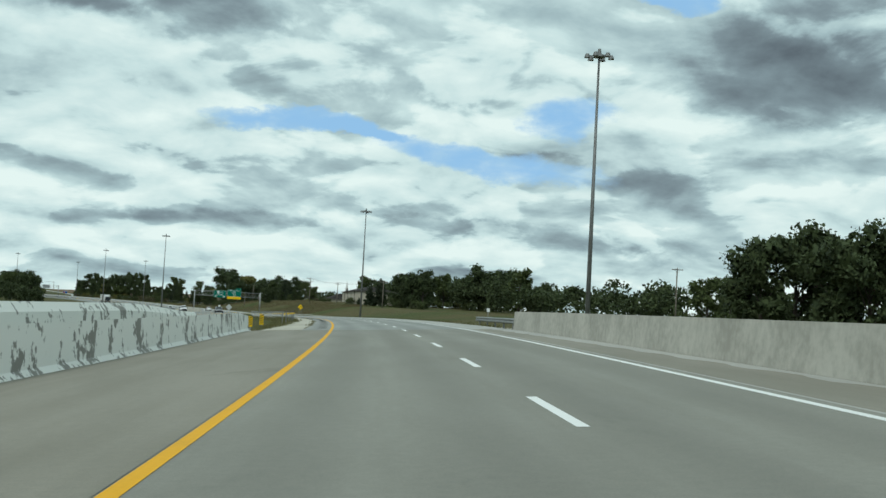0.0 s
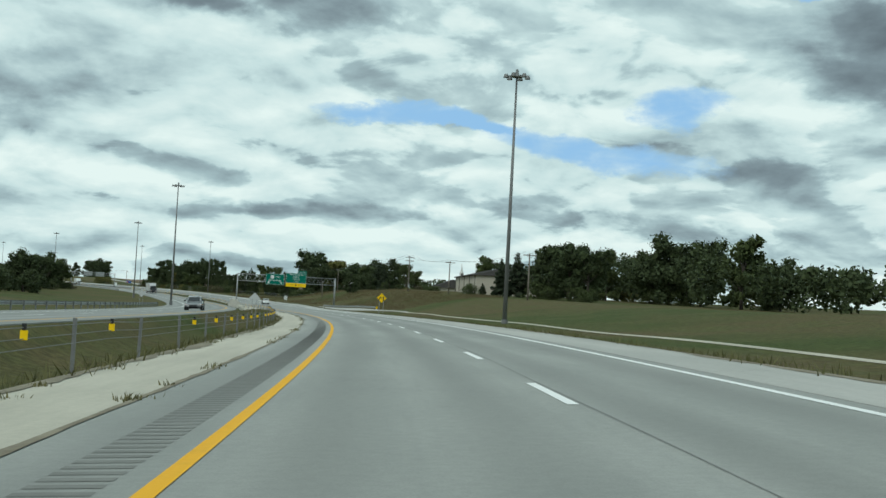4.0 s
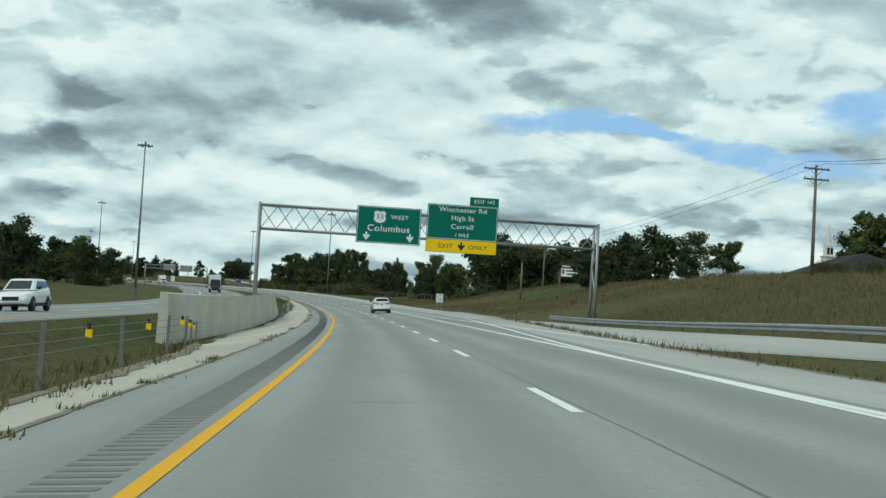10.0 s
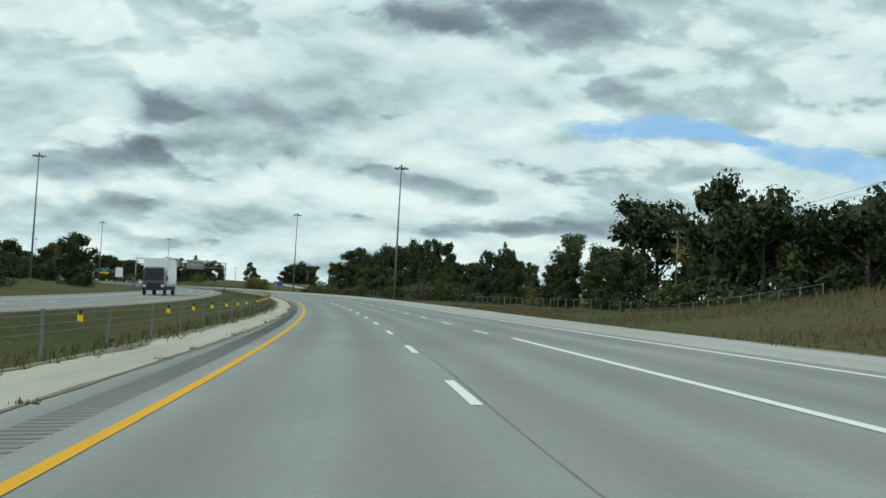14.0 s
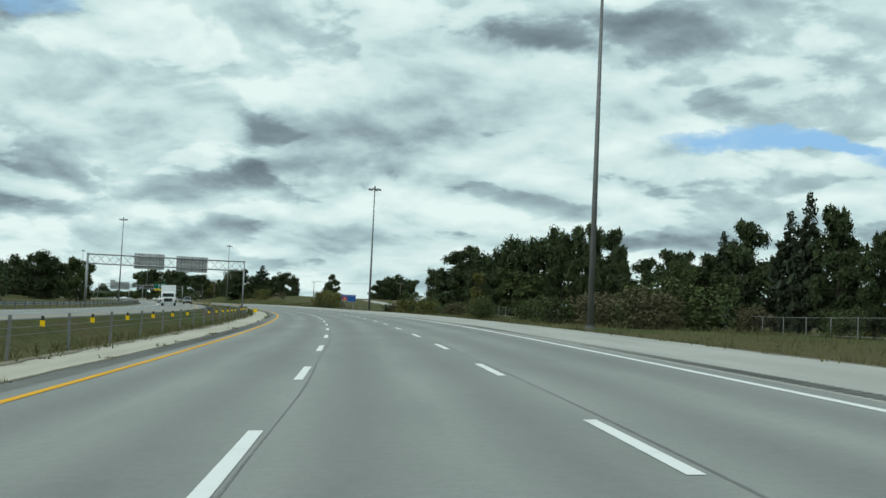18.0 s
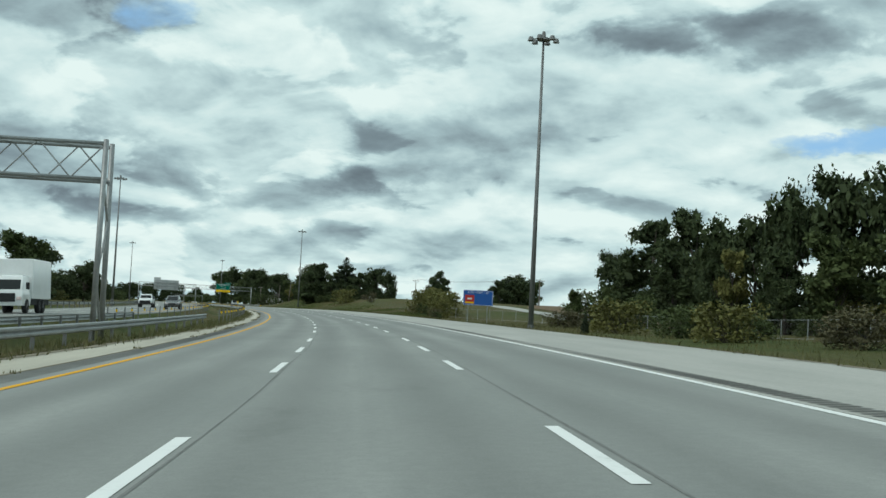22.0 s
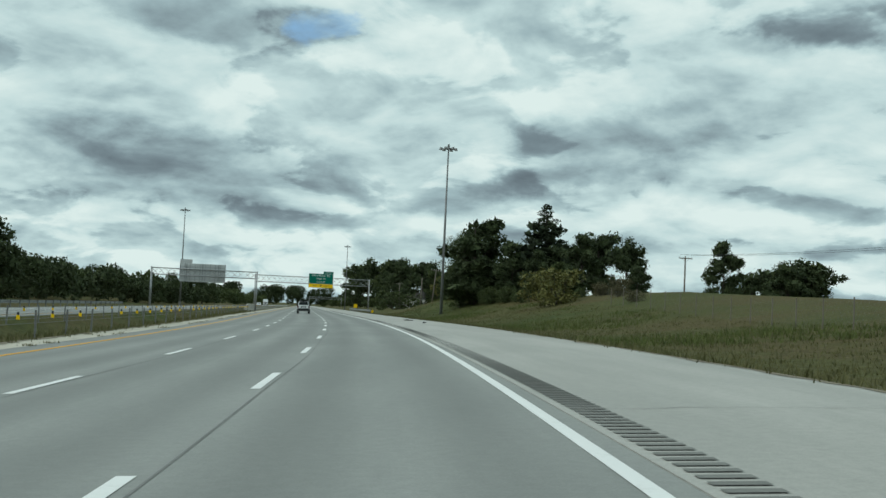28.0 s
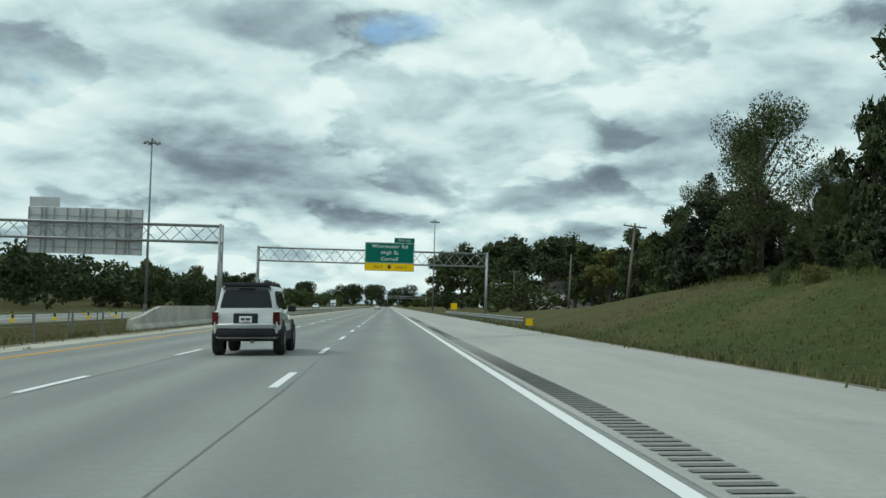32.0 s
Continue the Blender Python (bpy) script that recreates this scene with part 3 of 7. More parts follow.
def outer_lane(s):
    return float(np.interp(s, [548, 650, 680, 720, 766, 822, 865, 950, 1040], [7.08, 7.10, 7.21, 7.43, 7.55, 7.40, 7.16, 7.28, 7.38]))


def dashes(name, v, stations, label, length=3.9, lift=0.006):
    holder = empty(name, pose(0, 0, 0), label, "road marking", kind="structure")
    for e in stations:
        strip("dash", e - length, e, 1.2, [(lambda q: v(q) - 0.075, lift), (lambda q: v(q) + 0.075, lift)], WHITE_LINE, holder)


dashes("lane_dashes", inner_lane, ends, "white broken lane line")
dashes("lane_dashes", outer_lane, [e + 0.8 for e in ends if e > 508], "white broken line of the exit lane")
dashes("other_lane_dashes", lambda q: OPP, [e + 5 for e in ends if e < 1300], "white broken lane line of the opposite carriageway", lift=0.026)
tagged(strip("joint", 66, 1400, 3, [(lambda s: inner_lane(s) + 0.14 + 0.03 * math.sin(s * 0.31), 0.004), (lambda s: inner_lane(s) + 0.165 + 0.03 * math.sin(s * 0.31) + 0.012 * math.sin(s * 1.7), 0.004)], TAR), "dark tar-sealed joint between lanes", "road joint", kind="structure")
tagged(strip("joint", 450, 1400, 3, [(lambda s: outer_lane(s) + 0.16 + 0.03 * math.sin(s * 0.27), 0.004), (lambda s: outer_lane(s) + 0.185 + 0.03 * math.sin(s * 0.27) + 0.012 * math.sin(s * 1.9), 0.004)], TAR), "dark tar-sealed joint between lanes", "road joint", kind="structure")


def wander(s, k, amp):
    return amp * (noise.noise((s * k, 1.7, 0.3)) + 0.6 * noise.noise((s * k * 4.3, 5.1, 2.2)))


SOIL = mat("dirt_washed_onto_concrete", (0.15, 0.125, 0.085), (0.24, 0.21, 0.15), 1.2, 0.95, space="World", bump=0.6, fine=8.0)
tagged(strip("edge_dirt", 86, 1130, 0.8, [(lambda s: grass_v(s) - 0.2, 0.0), (grass_v, 0.03), (lambda s: grass_v(s) + 0.22 + max(-0.15, wander(s, 0.21, 0.42)), 0.014)], SOIL), "brown dirt washed onto the edge of the concrete", "dirt", kind="structure")
tagged(strip("seam_dirt", 66, 900, 0.7, [(lambda s: seam_v(s) - 0.04 - max(0.0, wander(s, 0.33, 0.12)), 0.012), (lambda s: seam_v(s) + 0.05 + max(0.0, wander(s, 0.27, 0.10)), 0.012)], SOIL), "dirt along the seam beside the lanes", "dirt", kind="structure")
tagged(strip("edge_dirt", 70, 1130, 0.9, [(lambda s: edge(s) + shoulder_width(s) - 0.12 - max(-0.08, wander(s, 0.19, 0.28)), 0.010), (lambda s: edge(s) + shoulder_width(s) + 0.06, 0.010)], SOIL), "brown dirt along the outer edge of the shoulder", "dirt", kind="structure")


def crack(s0, v0, s1, v1, seed, width=0.03):
    """A wandering crack across the concrete."""
    rng = random.Random(seed)
    verts, faces, n, off = [], [], 26, 0.0
    for i in range(n + 1):
        f = i / n
        off += rng.uniform(-0.09, 0.09)
        w = width * rng.uniform(0.5, 1.3) * min(1, 4 * f + 0.2, 4 * (1 - f) + 0.2)
        s, v = s0 + (s1 - s0) * f + off, v0 + (v1 - v0) * f
        verts += [spot(s - w, v, 0.010), spot(s + w, v, 0.010)]
        if i:
            k = 2 * i
            faces.append((k - 2, k - 1, k + 1, k))
    tagged(obj("crack", verts, faces, TAR), "thin dark crack across the concrete", "crack", kind="structure")


crack_rng = random.Random(12)
crack(1076.5, 11.4, 1084.5, 16.2, 1, 0.16)
for i in range(34):
    s = crack_rng.uniform(70, 1110)
    e = edge(s)
    v0, v1 = crack_rng.choice([(e + 0.3, e + shoulder_width(s) - 0.2), (-4.2, -1.8), (-4.2, -1.8), (0.2, 3.6), (3.9, 7.2)])
    crack(s, v0, s + crack_rng.uniform(-1.2, 1.2), v1, 40 + i, 0.012)


# nearly flat strips on the concrete; recess shade comes from the dark colour
def rumble(s0, s1, va, vb, label, lift=0.004):
    verts, faces, s = [], [], s0
    while s < s1:
        i = len(verts)
        a, b = (va(s), vb(s)) if callable(va) else (va, vb)
        for ss, dz in ((s, lift), (s + 0.08, lift - 0.001), (s + 0.16, lift)):
            verts += [spot(ss, a, dz), spot(ss, b, dz)]
        faces += [(i, i + 1, i + 3, i + 2), (i + 2, i + 3, i + 5, i + 4)]
        s += 0.31
    tagged(obj("rumble_strip", verts, faces, GROOVE), label, "rumble strip", kind="stuff")


rumble(66, 560, -1.0, -0.45, "row of dark grooves beside the yellow line")
rumble(560, 900, -1.0, -0.45, "row of dark grooves beside the yellow line")
rumble(600, 1160, lambda s: edge(s) + 0.38, lambda s: edge(s) + 0.81, "row of grooves outside the white edge line", 0.014)


# ---- high masts ----
def high_mast():
    top = empty("high_mast", pose(0, 0, 0), "tall grey steel high-mast light pole with a ring of floodlights", "light pole", "high masts along the highway")
    bm = bmesh.new()
    rod(bm, (0, 0, -2.5), (0, 0, 24.0), 0.24, 0.09, 12)
    part("pole", bm, GALV_DULL, top, smooth=True)
    bm = bmesh.new()
    rod(bm, (0, 0, -2.5), (0, 0, 0.5), 0.36, 0.30, 12)
    part("base_flange", bm, GALV_DULL, top)
    bm = bmesh.new()
    r = bmesh.ops.create_cone(bm, cap_ends=True, segments=16, radius1=0.55, radius2=0.5, depth=0.18)
    bmesh.ops.translate(bm, verts=r["verts"], vec=(0, 0, 23.85))
    rod(bm, (0, 0, 23.9), (0, 0, 24.5), 0.22, 0.12, 10)
    part("head_ring", bm, GALV_DULL, top)
    for i in range(6):
        a = i * math.pi / 3
        c, s = math.cos(a), math.sin(a)
        bm = bmesh.new()
        rod(bm, (0.5 * c, 0.5 * s, 23.85), (1.0 * c, 1.0 * s, 23.85), 0.04, 0.04, 6)
        r = bmesh.ops.create_cone(bm, cap_ends=True, segments=10, radius1=0.28, radius2=0.16, depth=0.34)
        bmesh.ops.translate(bm, verts=r["verts"], vec=(1.05 * c, 1.05 * s, 23.82))
        part("floodlight", bm, GALV_DULL, top)
    return top


first_mast = high_mast()
MASTS = [(93, 21.5), (244.5, 17.0), (374, -21.2), (526, -27.7), (667, 20.6), (695, -44.8), (808.3, 21.2), (944, -26.7), (1061.5, 24.6), (1197, -25.7), (1330, 21.0)]
for i, (s, v) in enumerate(MASTS):
    p = spot(s, v)
    m = pose(p.x, p.y, line(s)[2] + 0.3, 0, 0, line(s)[3])
    if i:
        copy_thing(first_mast, m)
    else:
        first_mast.matrix_basis = m


# ---- writing ----
def lettering(name, string, size, material, parent, m, stretch=1.0):
    """Raised flat letters in the built-in font, centred, standing in the local x-z plane."""
    cu = bpy.data.curves.new(name, "FONT")
    cu.body, cu.size, cu.align_x, cu.align_y, cu.extrude = string, size, "CENTER", "CENTER", 0.004
    cu.space_character = 1.08
    tmp = bpy.data.objects.new(name, cu)
    me = bpy.data.meshes.new_from_object(tmp)
    bpy.data.objects.remove(tmp)
    me.materials.clear()
    me.materials.append(material)
    me.transform(Matrix.Diagonal((stretch, 1, 1, 1)))
    me.transform(pose(0, 0, 0, 90, 0, 0))
    ob = new(name, me)
    ob.parent = parent
    ob.matrix_basis = m
    return ob


def plate(name, x0, x1, z0, z1, material, parent, y=0.0, thick=0.012, label="", bevel=0.0):
    bm = bmesh.new()
    box(bm, x0, x1, y, y + thick, z0, z1, bevel)
    return part(name, bm, material, parent, label)


def down_arrow(parent, x, z, k, material, y):
    bm = bmesh.new()
    pts = [(-0.11, 0.5), (0.11, 0.5), (0.11, 0.12), (0.30, 0.26), (0.42, 0.13), (0, -0.42), (-0.42, 0.13), (-0.30, 0.26), (-0.11, 0.12)]
    f = bm.faces.new([bm.verts.new((x + a * k, y, z + c * k)) for a, c in pts])
    r = bmesh.ops.extrude_face_region(bm, geom=[f])
    bmesh.ops.translate(bm, verts=[v for v in r["geom"] if isinstance(v, bmesh.types.BMVert)], vec=(0, -0.006, 0))
    return part("arrow", bm, material, parent)


# ---- overhead gantries ----
def gantry(s, v0, v1, top, low, label):
    """Box truss of steel tubes on two-legged ends across the road at s; heights over the yellow line."""
    x, y, z, h, b = line(s)
    g = empty("sign_gantry", pose(x, y, z, 0, 0, h), label, "sign gantry", "overhead sign gantries")
    d = 0.55
    for v in (v0, v1):
        gz = ground_z(s, v) - z - 0.3
        for yy in (-d, d):
            bm = bmesh.new()
            rod(bm, (v, yy * 1.5, gz), (v, yy, top + 0.15), 0.11, 0.10, 10)
            part("leg", bm, GALV, g, smooth=True)
        bm = bmesh.new()
        for k in range(3):
            z0, z1 = gz + 0.5 + k * (low - gz) / 3, gz + 0.5 + (k + 1) * (low - gz) / 3
            q = 1 if k % 2 else -1
            rod(bm, (v, -d * q * 1.25, z0), (v, d * q * 1.2, min(z1, low)), 0.045, 0.045, 6)
        part("leg_bracing", bm, GALV, g)
    for yy in (-d, d):
        for zz in (low, top):
            bm = bmesh.new()
            rod(bm, (v0, yy, zz), (v1, yy, zz), 0.075, 0.075, 8)
            part("chord", bm, GALV, g, smooth=True)
    n = int((v1 - v0) / 1.2)
    for i in range(n):
        a, c = v0 + (v1 - v0) * i / n, v0 + (v1 - v0) * (i + 1) / n
        lo, hi = (low, top) if i % 2 else (top, low)
        for yy in (-d, d):
            bm = bmesh.new()
            p0, p1 = (lo, hi) if yy < 0 else (hi, lo)
            rod(bm, (a, yy, p0), (c, yy, p1), 0.03, 0.03, 6)
            part("diagonal", bm, GALV, g)
        bm = bmesh.new()
        rod(bm, (a, -d, lo), (c, d, lo), 0.03, 0.03, 5)
        part("cross_strut", bm, GALV, g)
    return g


def sign_board(s, v0, v1, z0, z1, label, material=None, dy=-0.75, back=False, name="overhead_sign"):
    """A sheet sign hung on the near face of a gantry; origin at its lower middle."""
    x, y, z, h, b = line(s)
    r = radians(h)
    vm = (v0 + v1) / 2
    p = (x + vm * math.cos(r) - dy * -math.sin(r) * -1, y + vm * math.sin(r) + dy * math.cos(r), z + z0)
    sg = empty(name, pose(p[0], p[1], p[2], 0, 0, h + (180 if back else 0)), label, "road sign")
    w, t = (v1 - v0) / 2, z1 - z0
    plate("panel", -w, w, 0, t, material or SIGN_GREEN, sg, 0.0, 0.05, bevel=0.015)
    for i in range(3):
        xx = -w * 0.7 + w * 0.7 * i
        plate("bracket", xx - 0.06, xx + 0.06, 0.05, t - 0.05, GALV, sg, 0.052, 0.16)
    return sg, w, t


def border(sg, w, t, z0, material, y=-0.006, k=0.03, gap=0.05):
    for nm, a in (("border", (-w + gap, w - gap, z0 + gap, z0 + gap + k)), ("border", (-w + gap, w - gap, t - gap - k, t - gap)), ("border", (-w + gap, -w + gap + k, z0 + gap + k, t - gap - k)), ("border", (w - gap - k, w - gap, z0 + gap + k, t - gap - k))):
        plate(nm, *a, material, sg, y, 0.006)


def exit_sign(s, v0, v1, z0, z1, mile, tab=0.62):
    sg, w, t = sign_board(s, v0, v1, z0, z1, "green overhead exit sign with a yellow exit-only strip" + (" and mile line" if mile else ""))
    yl = (z1 - z0) * 0.27
    plate("exit_only_strip", -w + 0.03, w - 0.03, 0.03, yl, SIGN_YELLOW, sg, -0.008, 0.008, "yellow strip with black words")
    border(sg, w, t, yl, SIGN_WHITE)
    rows = [("Winchester Rd", 0.0), ("High St", 1.0), ("Carroll", 2.0)]
    step = (t - yl) / (4.2 if mile else 3.3)
    for word, i in rows:
        lettering("legend", word, step * 0.80, SIGN_WHITE, sg, pose(0, -0.004, t - step * (0.62 + i)), 1.08)
    if mile:
        lettering("legend", "1 MILE", step * 0.58, SIGN_WHITE, sg, pose(0, -0.004, t - step * 3.62))
    lettering("legend", "EXIT", yl * 0.46, SIGN_BLACK, sg, pose(-w * 0.45, -0.012, yl * 0.5), 1.15)
    lettering("legend", "ONLY", yl * 0.46, SIGN_BLACK, sg, pose(w * 0.47, -0.012, yl * 0.5), 1.15)
    down_arrow(sg, 0, yl * 0.5, yl * 0.72, SIGN_BLACK, -0.008)
    ew = (v1 - v0) * 0.205
    plate("exit_tab", w - 2 * ew, w, t + 0.01, t + tab, SIGN_GREEN, sg, 0.0, 0.05)
    lettering("legend", "EXIT 143", tab * 0.55, SIGN_WHITE, sg, pose(w - ew, -0.004, t + tab * 0.5), 1.05)
    return sg


gantry(418.5, -5.6, 18.5, 7.85, 6.18, "grey steel box-truss gantry over the lanes, carrying green signs")
sg, w, t = sign_board(418.5, 1.18, 5.70, 5.62, 8.22, "green overhead route sign with two lane arrows")
border(sg, w, t, 0, SIGN_WHITE)
lettering("legend", "WEST", 0.42, SIGN_WHITE, sg, pose(0.75, -0.004, t - 0.72), 1.1)
lettering("legend", "Columbus", 0.62, SIGN_WHITE, sg, pose(0, -0.004, t - 1.55), 1.1)
bm = bmesh.new()
pts = [(-0.42, 0.30), (-0.22, 0.42), (0, 0.34), (0.22, 0.42), (0.42, 0.30), (0.36, 0.05), (0.44, -0.18), (0.30, -0.36), (0, -0.46), (-0.30, -0.36), (-0.44, -0.18), (-0.36, 0.05)]
f = bm.faces.new([bm.verts.new((a - 0.65, -0.004, c + t - 0.72)) for a, c in pts])
part("route_shield", bm, SIGN_WHITE, sg, "white route shield")
lettering("legend", "33", 0.52, SIGN_BLACK, sg, pose(-0.65, -0.010, t - 0.74), 1.0)
down_arrow(sg, -w * 0.68, 0.45, 0.62, SIGN_WHITE, -0.002)
down_arrow(sg, w * 0.68, 0.45, 0.62, SIGN_WHITE, -0.002)
exit_sign(418.5, 6.12, 11.17, 5.27, 8.69, True)

gantry(763.5, -26.5, -4.2, 7.2, 5.85, "grey steel box-truss gantry across the opposite lanes")
gantry(1117.5, -22.5, -3.3, 7.0, 5.8, "grey steel box-truss gantry across the opposite lanes")
gantry(1159.0, -5.4, 20.0, 7.6, 6.15, "grey steel box-truss gantry over the lanes by the exit sign")
exit_sign(1159.0, 6.4, 11.85, 5.35, 8.5, False, 0.55)


def sign_back(s, v0, v1, z0, z1, label):
    """A sign seen from behind: ribbed sheet with stiffeners."""
    sg, w, t = sign_board(s, v0, v1, z0, z1, label, SIGN_BACK, 0.75, True)
    n = max(3, int(2 * w / 0.9))
    for i in range(n + 1):
        xx = -w + 2 * w * i / n
        plate("stiffener", xx - 0.035, xx + 0.035, 0.02, t - 0.02, GALV, sg, 0.05, 0.09)
    for k in range(4):
        zz = t * (k + 0.6) / 4.4
        plate("wind_beam", -w, w, zz - 0.02, zz + 0.02, GALV, sg, 0.05, 0.05)
    return sg, w, t


sign_back(763.5, -20.0, -15.8, 5.45, 7.7, "bare metal back of an overhead sign")
sign_back(763.5, -14.0, -9.6, 5.3, 7.6, "bare metal back of an overhead sign")
sg, w, t = sign_back(1117.5, -17.5, -9.2, 4.7, 8.1, "large bare metal back of an overhead exit sign")
plate("exit_tab", w - 2.2, w, t + 0.02, t + 0.72, SIGN_BACK, sg, 0.0, 0.05)
# far gantry down the straight
gantry(1640, 9.0, 30.0, 7.0, 5.7, "far steel gantry over the exit lane")


# ---- ground signs ----
def post_sign(name, s, v, label, height, posts=(0.0,), turn=0.0, material=None, dz=0.0):
    sg = empty(name, stand(s, v, dz, turn), label, "road sign")
    for x in posts:
        bm = bmesh.new()
        box(bm, x - 0.035, x + 0.035, 0.02, 0.07, -0.4, height)
        part("post", bm, material or GALV, sg)
    return sg


def diamond(parent, name, zc, half, material, y=0.0, thick=0.006):
    bm = bmesh.new()
    box(bm, -half, half, y, y + thick, -half, half, 0.0)
    bmesh.ops.transform(bm, matrix=pose(0, 0, zc, 0, 45, 0), verts=bm.verts)
    return part(name, bm, material, parent)


sg = post_sign("added_lane_sign", 298.5, 10.7, "yellow diamond warning sign of a joining lane on two posts", 2.5, (-0.30, 0.30))
diamond(sg, "panel", 2.46, 0.50, SIGN_YELLOW, 0.0, 0.006)
diamond(sg, "back_panel", 2.46, 0.48, GALV, 0.008, 0.006)
for half, y in ((0.475, -0.002), (0.458, -0.004)):
    diamond(sg, "border", 2.46, half, SIGN_BLACK if half > 0.46 else SIGN_YELLOW, y, 0.002)
for x, bend in ((-0.22, 0.10), (0.24, 0.0)):
    bm = bmesh.new()
    pts = [(-0.07 - bend * 1.6, -0.34), (0.07 - bend * 1.6, -0.34), (0.07 - bend * 0.6, -0.16), (0.06, -0.02), (0.06, 0.02), (0.15, 0.02), (0, 0.26), (-0.15, 0.02), (-0.06, 0.02), (-0.06, -0.04), (-0.07 - bend * 0.8, -0.20)]
    bm.faces.new([bm.verts.new((a, -0.007, c)) for a, c in pts])
    part("arrow", bm, SIGN_BLACK, sg, m=pose(x, 0, 2.44, 0, 10 * (bend > 0), 0))
for k in range(4):
    plate("dash_mark", -0.015, 0.035, 2.13 + 0.18 * k, 2.23 + 0.18 * k, SIGN_BLACK, sg, -0.008, 0.003)

sg = post_sign("speed_limit_sign", 485, 15.7, "white speed limit sign on two steel posts", 2.4, (-0.28, 0.28), dz=0.0)
plate("panel", -0.45, 0.45, 1.25, 2.4, SIGN_WHITE, sg, -0.004, 0.008)
lettering("legend", "SPEED", 0.20, SIGN_BLACK, sg, pose(0, -0.01, 2.22), 1.2)
lettering("legend", "LIMIT", 0.20, SIGN_BLACK, sg, pose(0, -0.01, 1.99), 1.2)
lettering("legend", "70", 0.52, SIGN_BLACK, sg, pose(0, -0.01, 1.60), 1.05)

sg = post_sign("service_sign", 826, 19.85, "blue roadside service sign with a red logo panel on two posts", 2.6, (-0.95, 0.95), dz=0.0)
plate("panel", -1.45, 1.45, 1.9, 3.35, SIGN_BLUE, sg, -0.02, 0.03)
border(sg, 1.45, 3.35, 1.9, SIGN_WHITE, -0.026, 0.02, 0.03)
lettering("legend", "GAS - EXIT 143", 0.27, SIGN_WHITE, sg, pose(0, -0.024, 3.14), 1.05)
plate("logo_panel", -1.28, -0.38, 2.05, 2.87, SIGN_RED, sg, -0.028, 0.008, "red panel with a white band and yellow foot")
plate("logo_band", -1.05, -0.61, 2.44, 2.60, SIGN_WHITE, sg, -0.032, 0.004)
plate("logo_foot", -1.26, -0.40, 2.07, 2.22, SIGN_YELLOW, sg, -0.032, 0.004)

for s, v, half, turn in ((310.5, -7.0, 0.62, 180), (372, -27.0, 0.55, 180)):
    sg = post_sign("warning_sign", s, v, "pale metal back of a diamond warning sign", 2.6, (-0.3, 0.3), turn)
    diamond(sg, "panel", 2.7, half, SIGN_BACK, 0.0, 0.006)
sg = post_sign("regulatory_sign", 640, -24.5, "white rectangular sign on a steel post", 3.6, (0.0,), 180)
plate("panel", -0.5, 0.5, 2.2, 3.6, SIGN_WHITE, sg, 0.075, 0.006)
sg = post_sign("small_road_sign", 140, 21.0, "small white marker sign on a post", 1.9)
plate("panel", -0.2, 0.2, 1.5, 1.95, SIGN_WHITE, sg, 0.0, 0.006)

# church message board on the bank
sg = empty("message_board", stand(528.5, 45.6, -0.2, -20), "brick-framed message board with a white lettered panel", "sign board")
BRICKISH = mat("dark_brick_piers", (0.16, 0.13, 0.11), (0.10, 0.085, 0.075), 3.0, 0.9)
for x in (-1.85, 1.6):
    bm = bmesh.new()
    box(bm, x, x + 0.4, -0.2, 0.2, -0.6, 2.9, 0.03)
    part("pier", bm, BRICKISH, sg)
plate("frame", -1.5, 1.6, 2.0, 4.3, SIGN_BLACK, sg, -0.1, 0.2)
plate("panel", -1.42, 1.52, 2.15, 3.55, SIGN_WHITE, sg, -0.12, 0.02)
for k, (a, c, zz) in enumerate(((-0.6, 1.2, 3.15), (-0.4, 1.0, 2.6))):
    plate("text_bar", a, c, zz - 0.12, zz + 0.12, SIGN_BLACK, sg, -0.126, 0.006)
plate("emblem", -1.3, -0.85, 2.6, 3.4, SIGN_RED, sg, -0.126, 0.006)
plate("header_bar", -1.3, 1.4, 3.8, 4.1, SIGN_BACK, sg, -0.106, 0.006)

# object markers at the bridge end
for k, v in enumerate((-6.75, -6.1, -5.3)):
    mk = post_sign("object_marker", 82.5, v, "narrow yellow and black striped object marker", 0.5, dz=-0.05)
    plate("panel", -0.15, 0.15, 0.45, 1.20, SIGN_YELLOW, mk, 0.0, 0.006)
    for j in range(4):
        bm = bmesh.new()
        pts = [(-0.14, 0.50 + 0.17 * j), (0.14, 0.62 + 0.17 * j), (0.14, 0.70 + 0.17 * j), (-0.14, 0.58 + 0.17 * j)]
        bm.faces.new([bm.verts.new((a, -0.004, c)) for a, c in pts])
        part("stripe", bm, SIGN_BLACK, mk)
for s, v in ((725, -2.6), (1100, 17.4), (361.6, 19.0)):
    mk = post_sign("end_marker", s, v, "square yellow marker at the end of a guardrail", 0.5)
    plate("panel", -0.20, 0.20, 0.30, 0.72, SIGN_YELLOW, mk, 0.0, 0.006)
mk = post_sign("ramp_marker", 1210, 19.5, "yellow marker panel far along the shoulder", 1.6)
plate("panel", -0.5, 0.5, 1.1, 2.1, SIGN_YELLOW, mk, 0.0, 0.006)


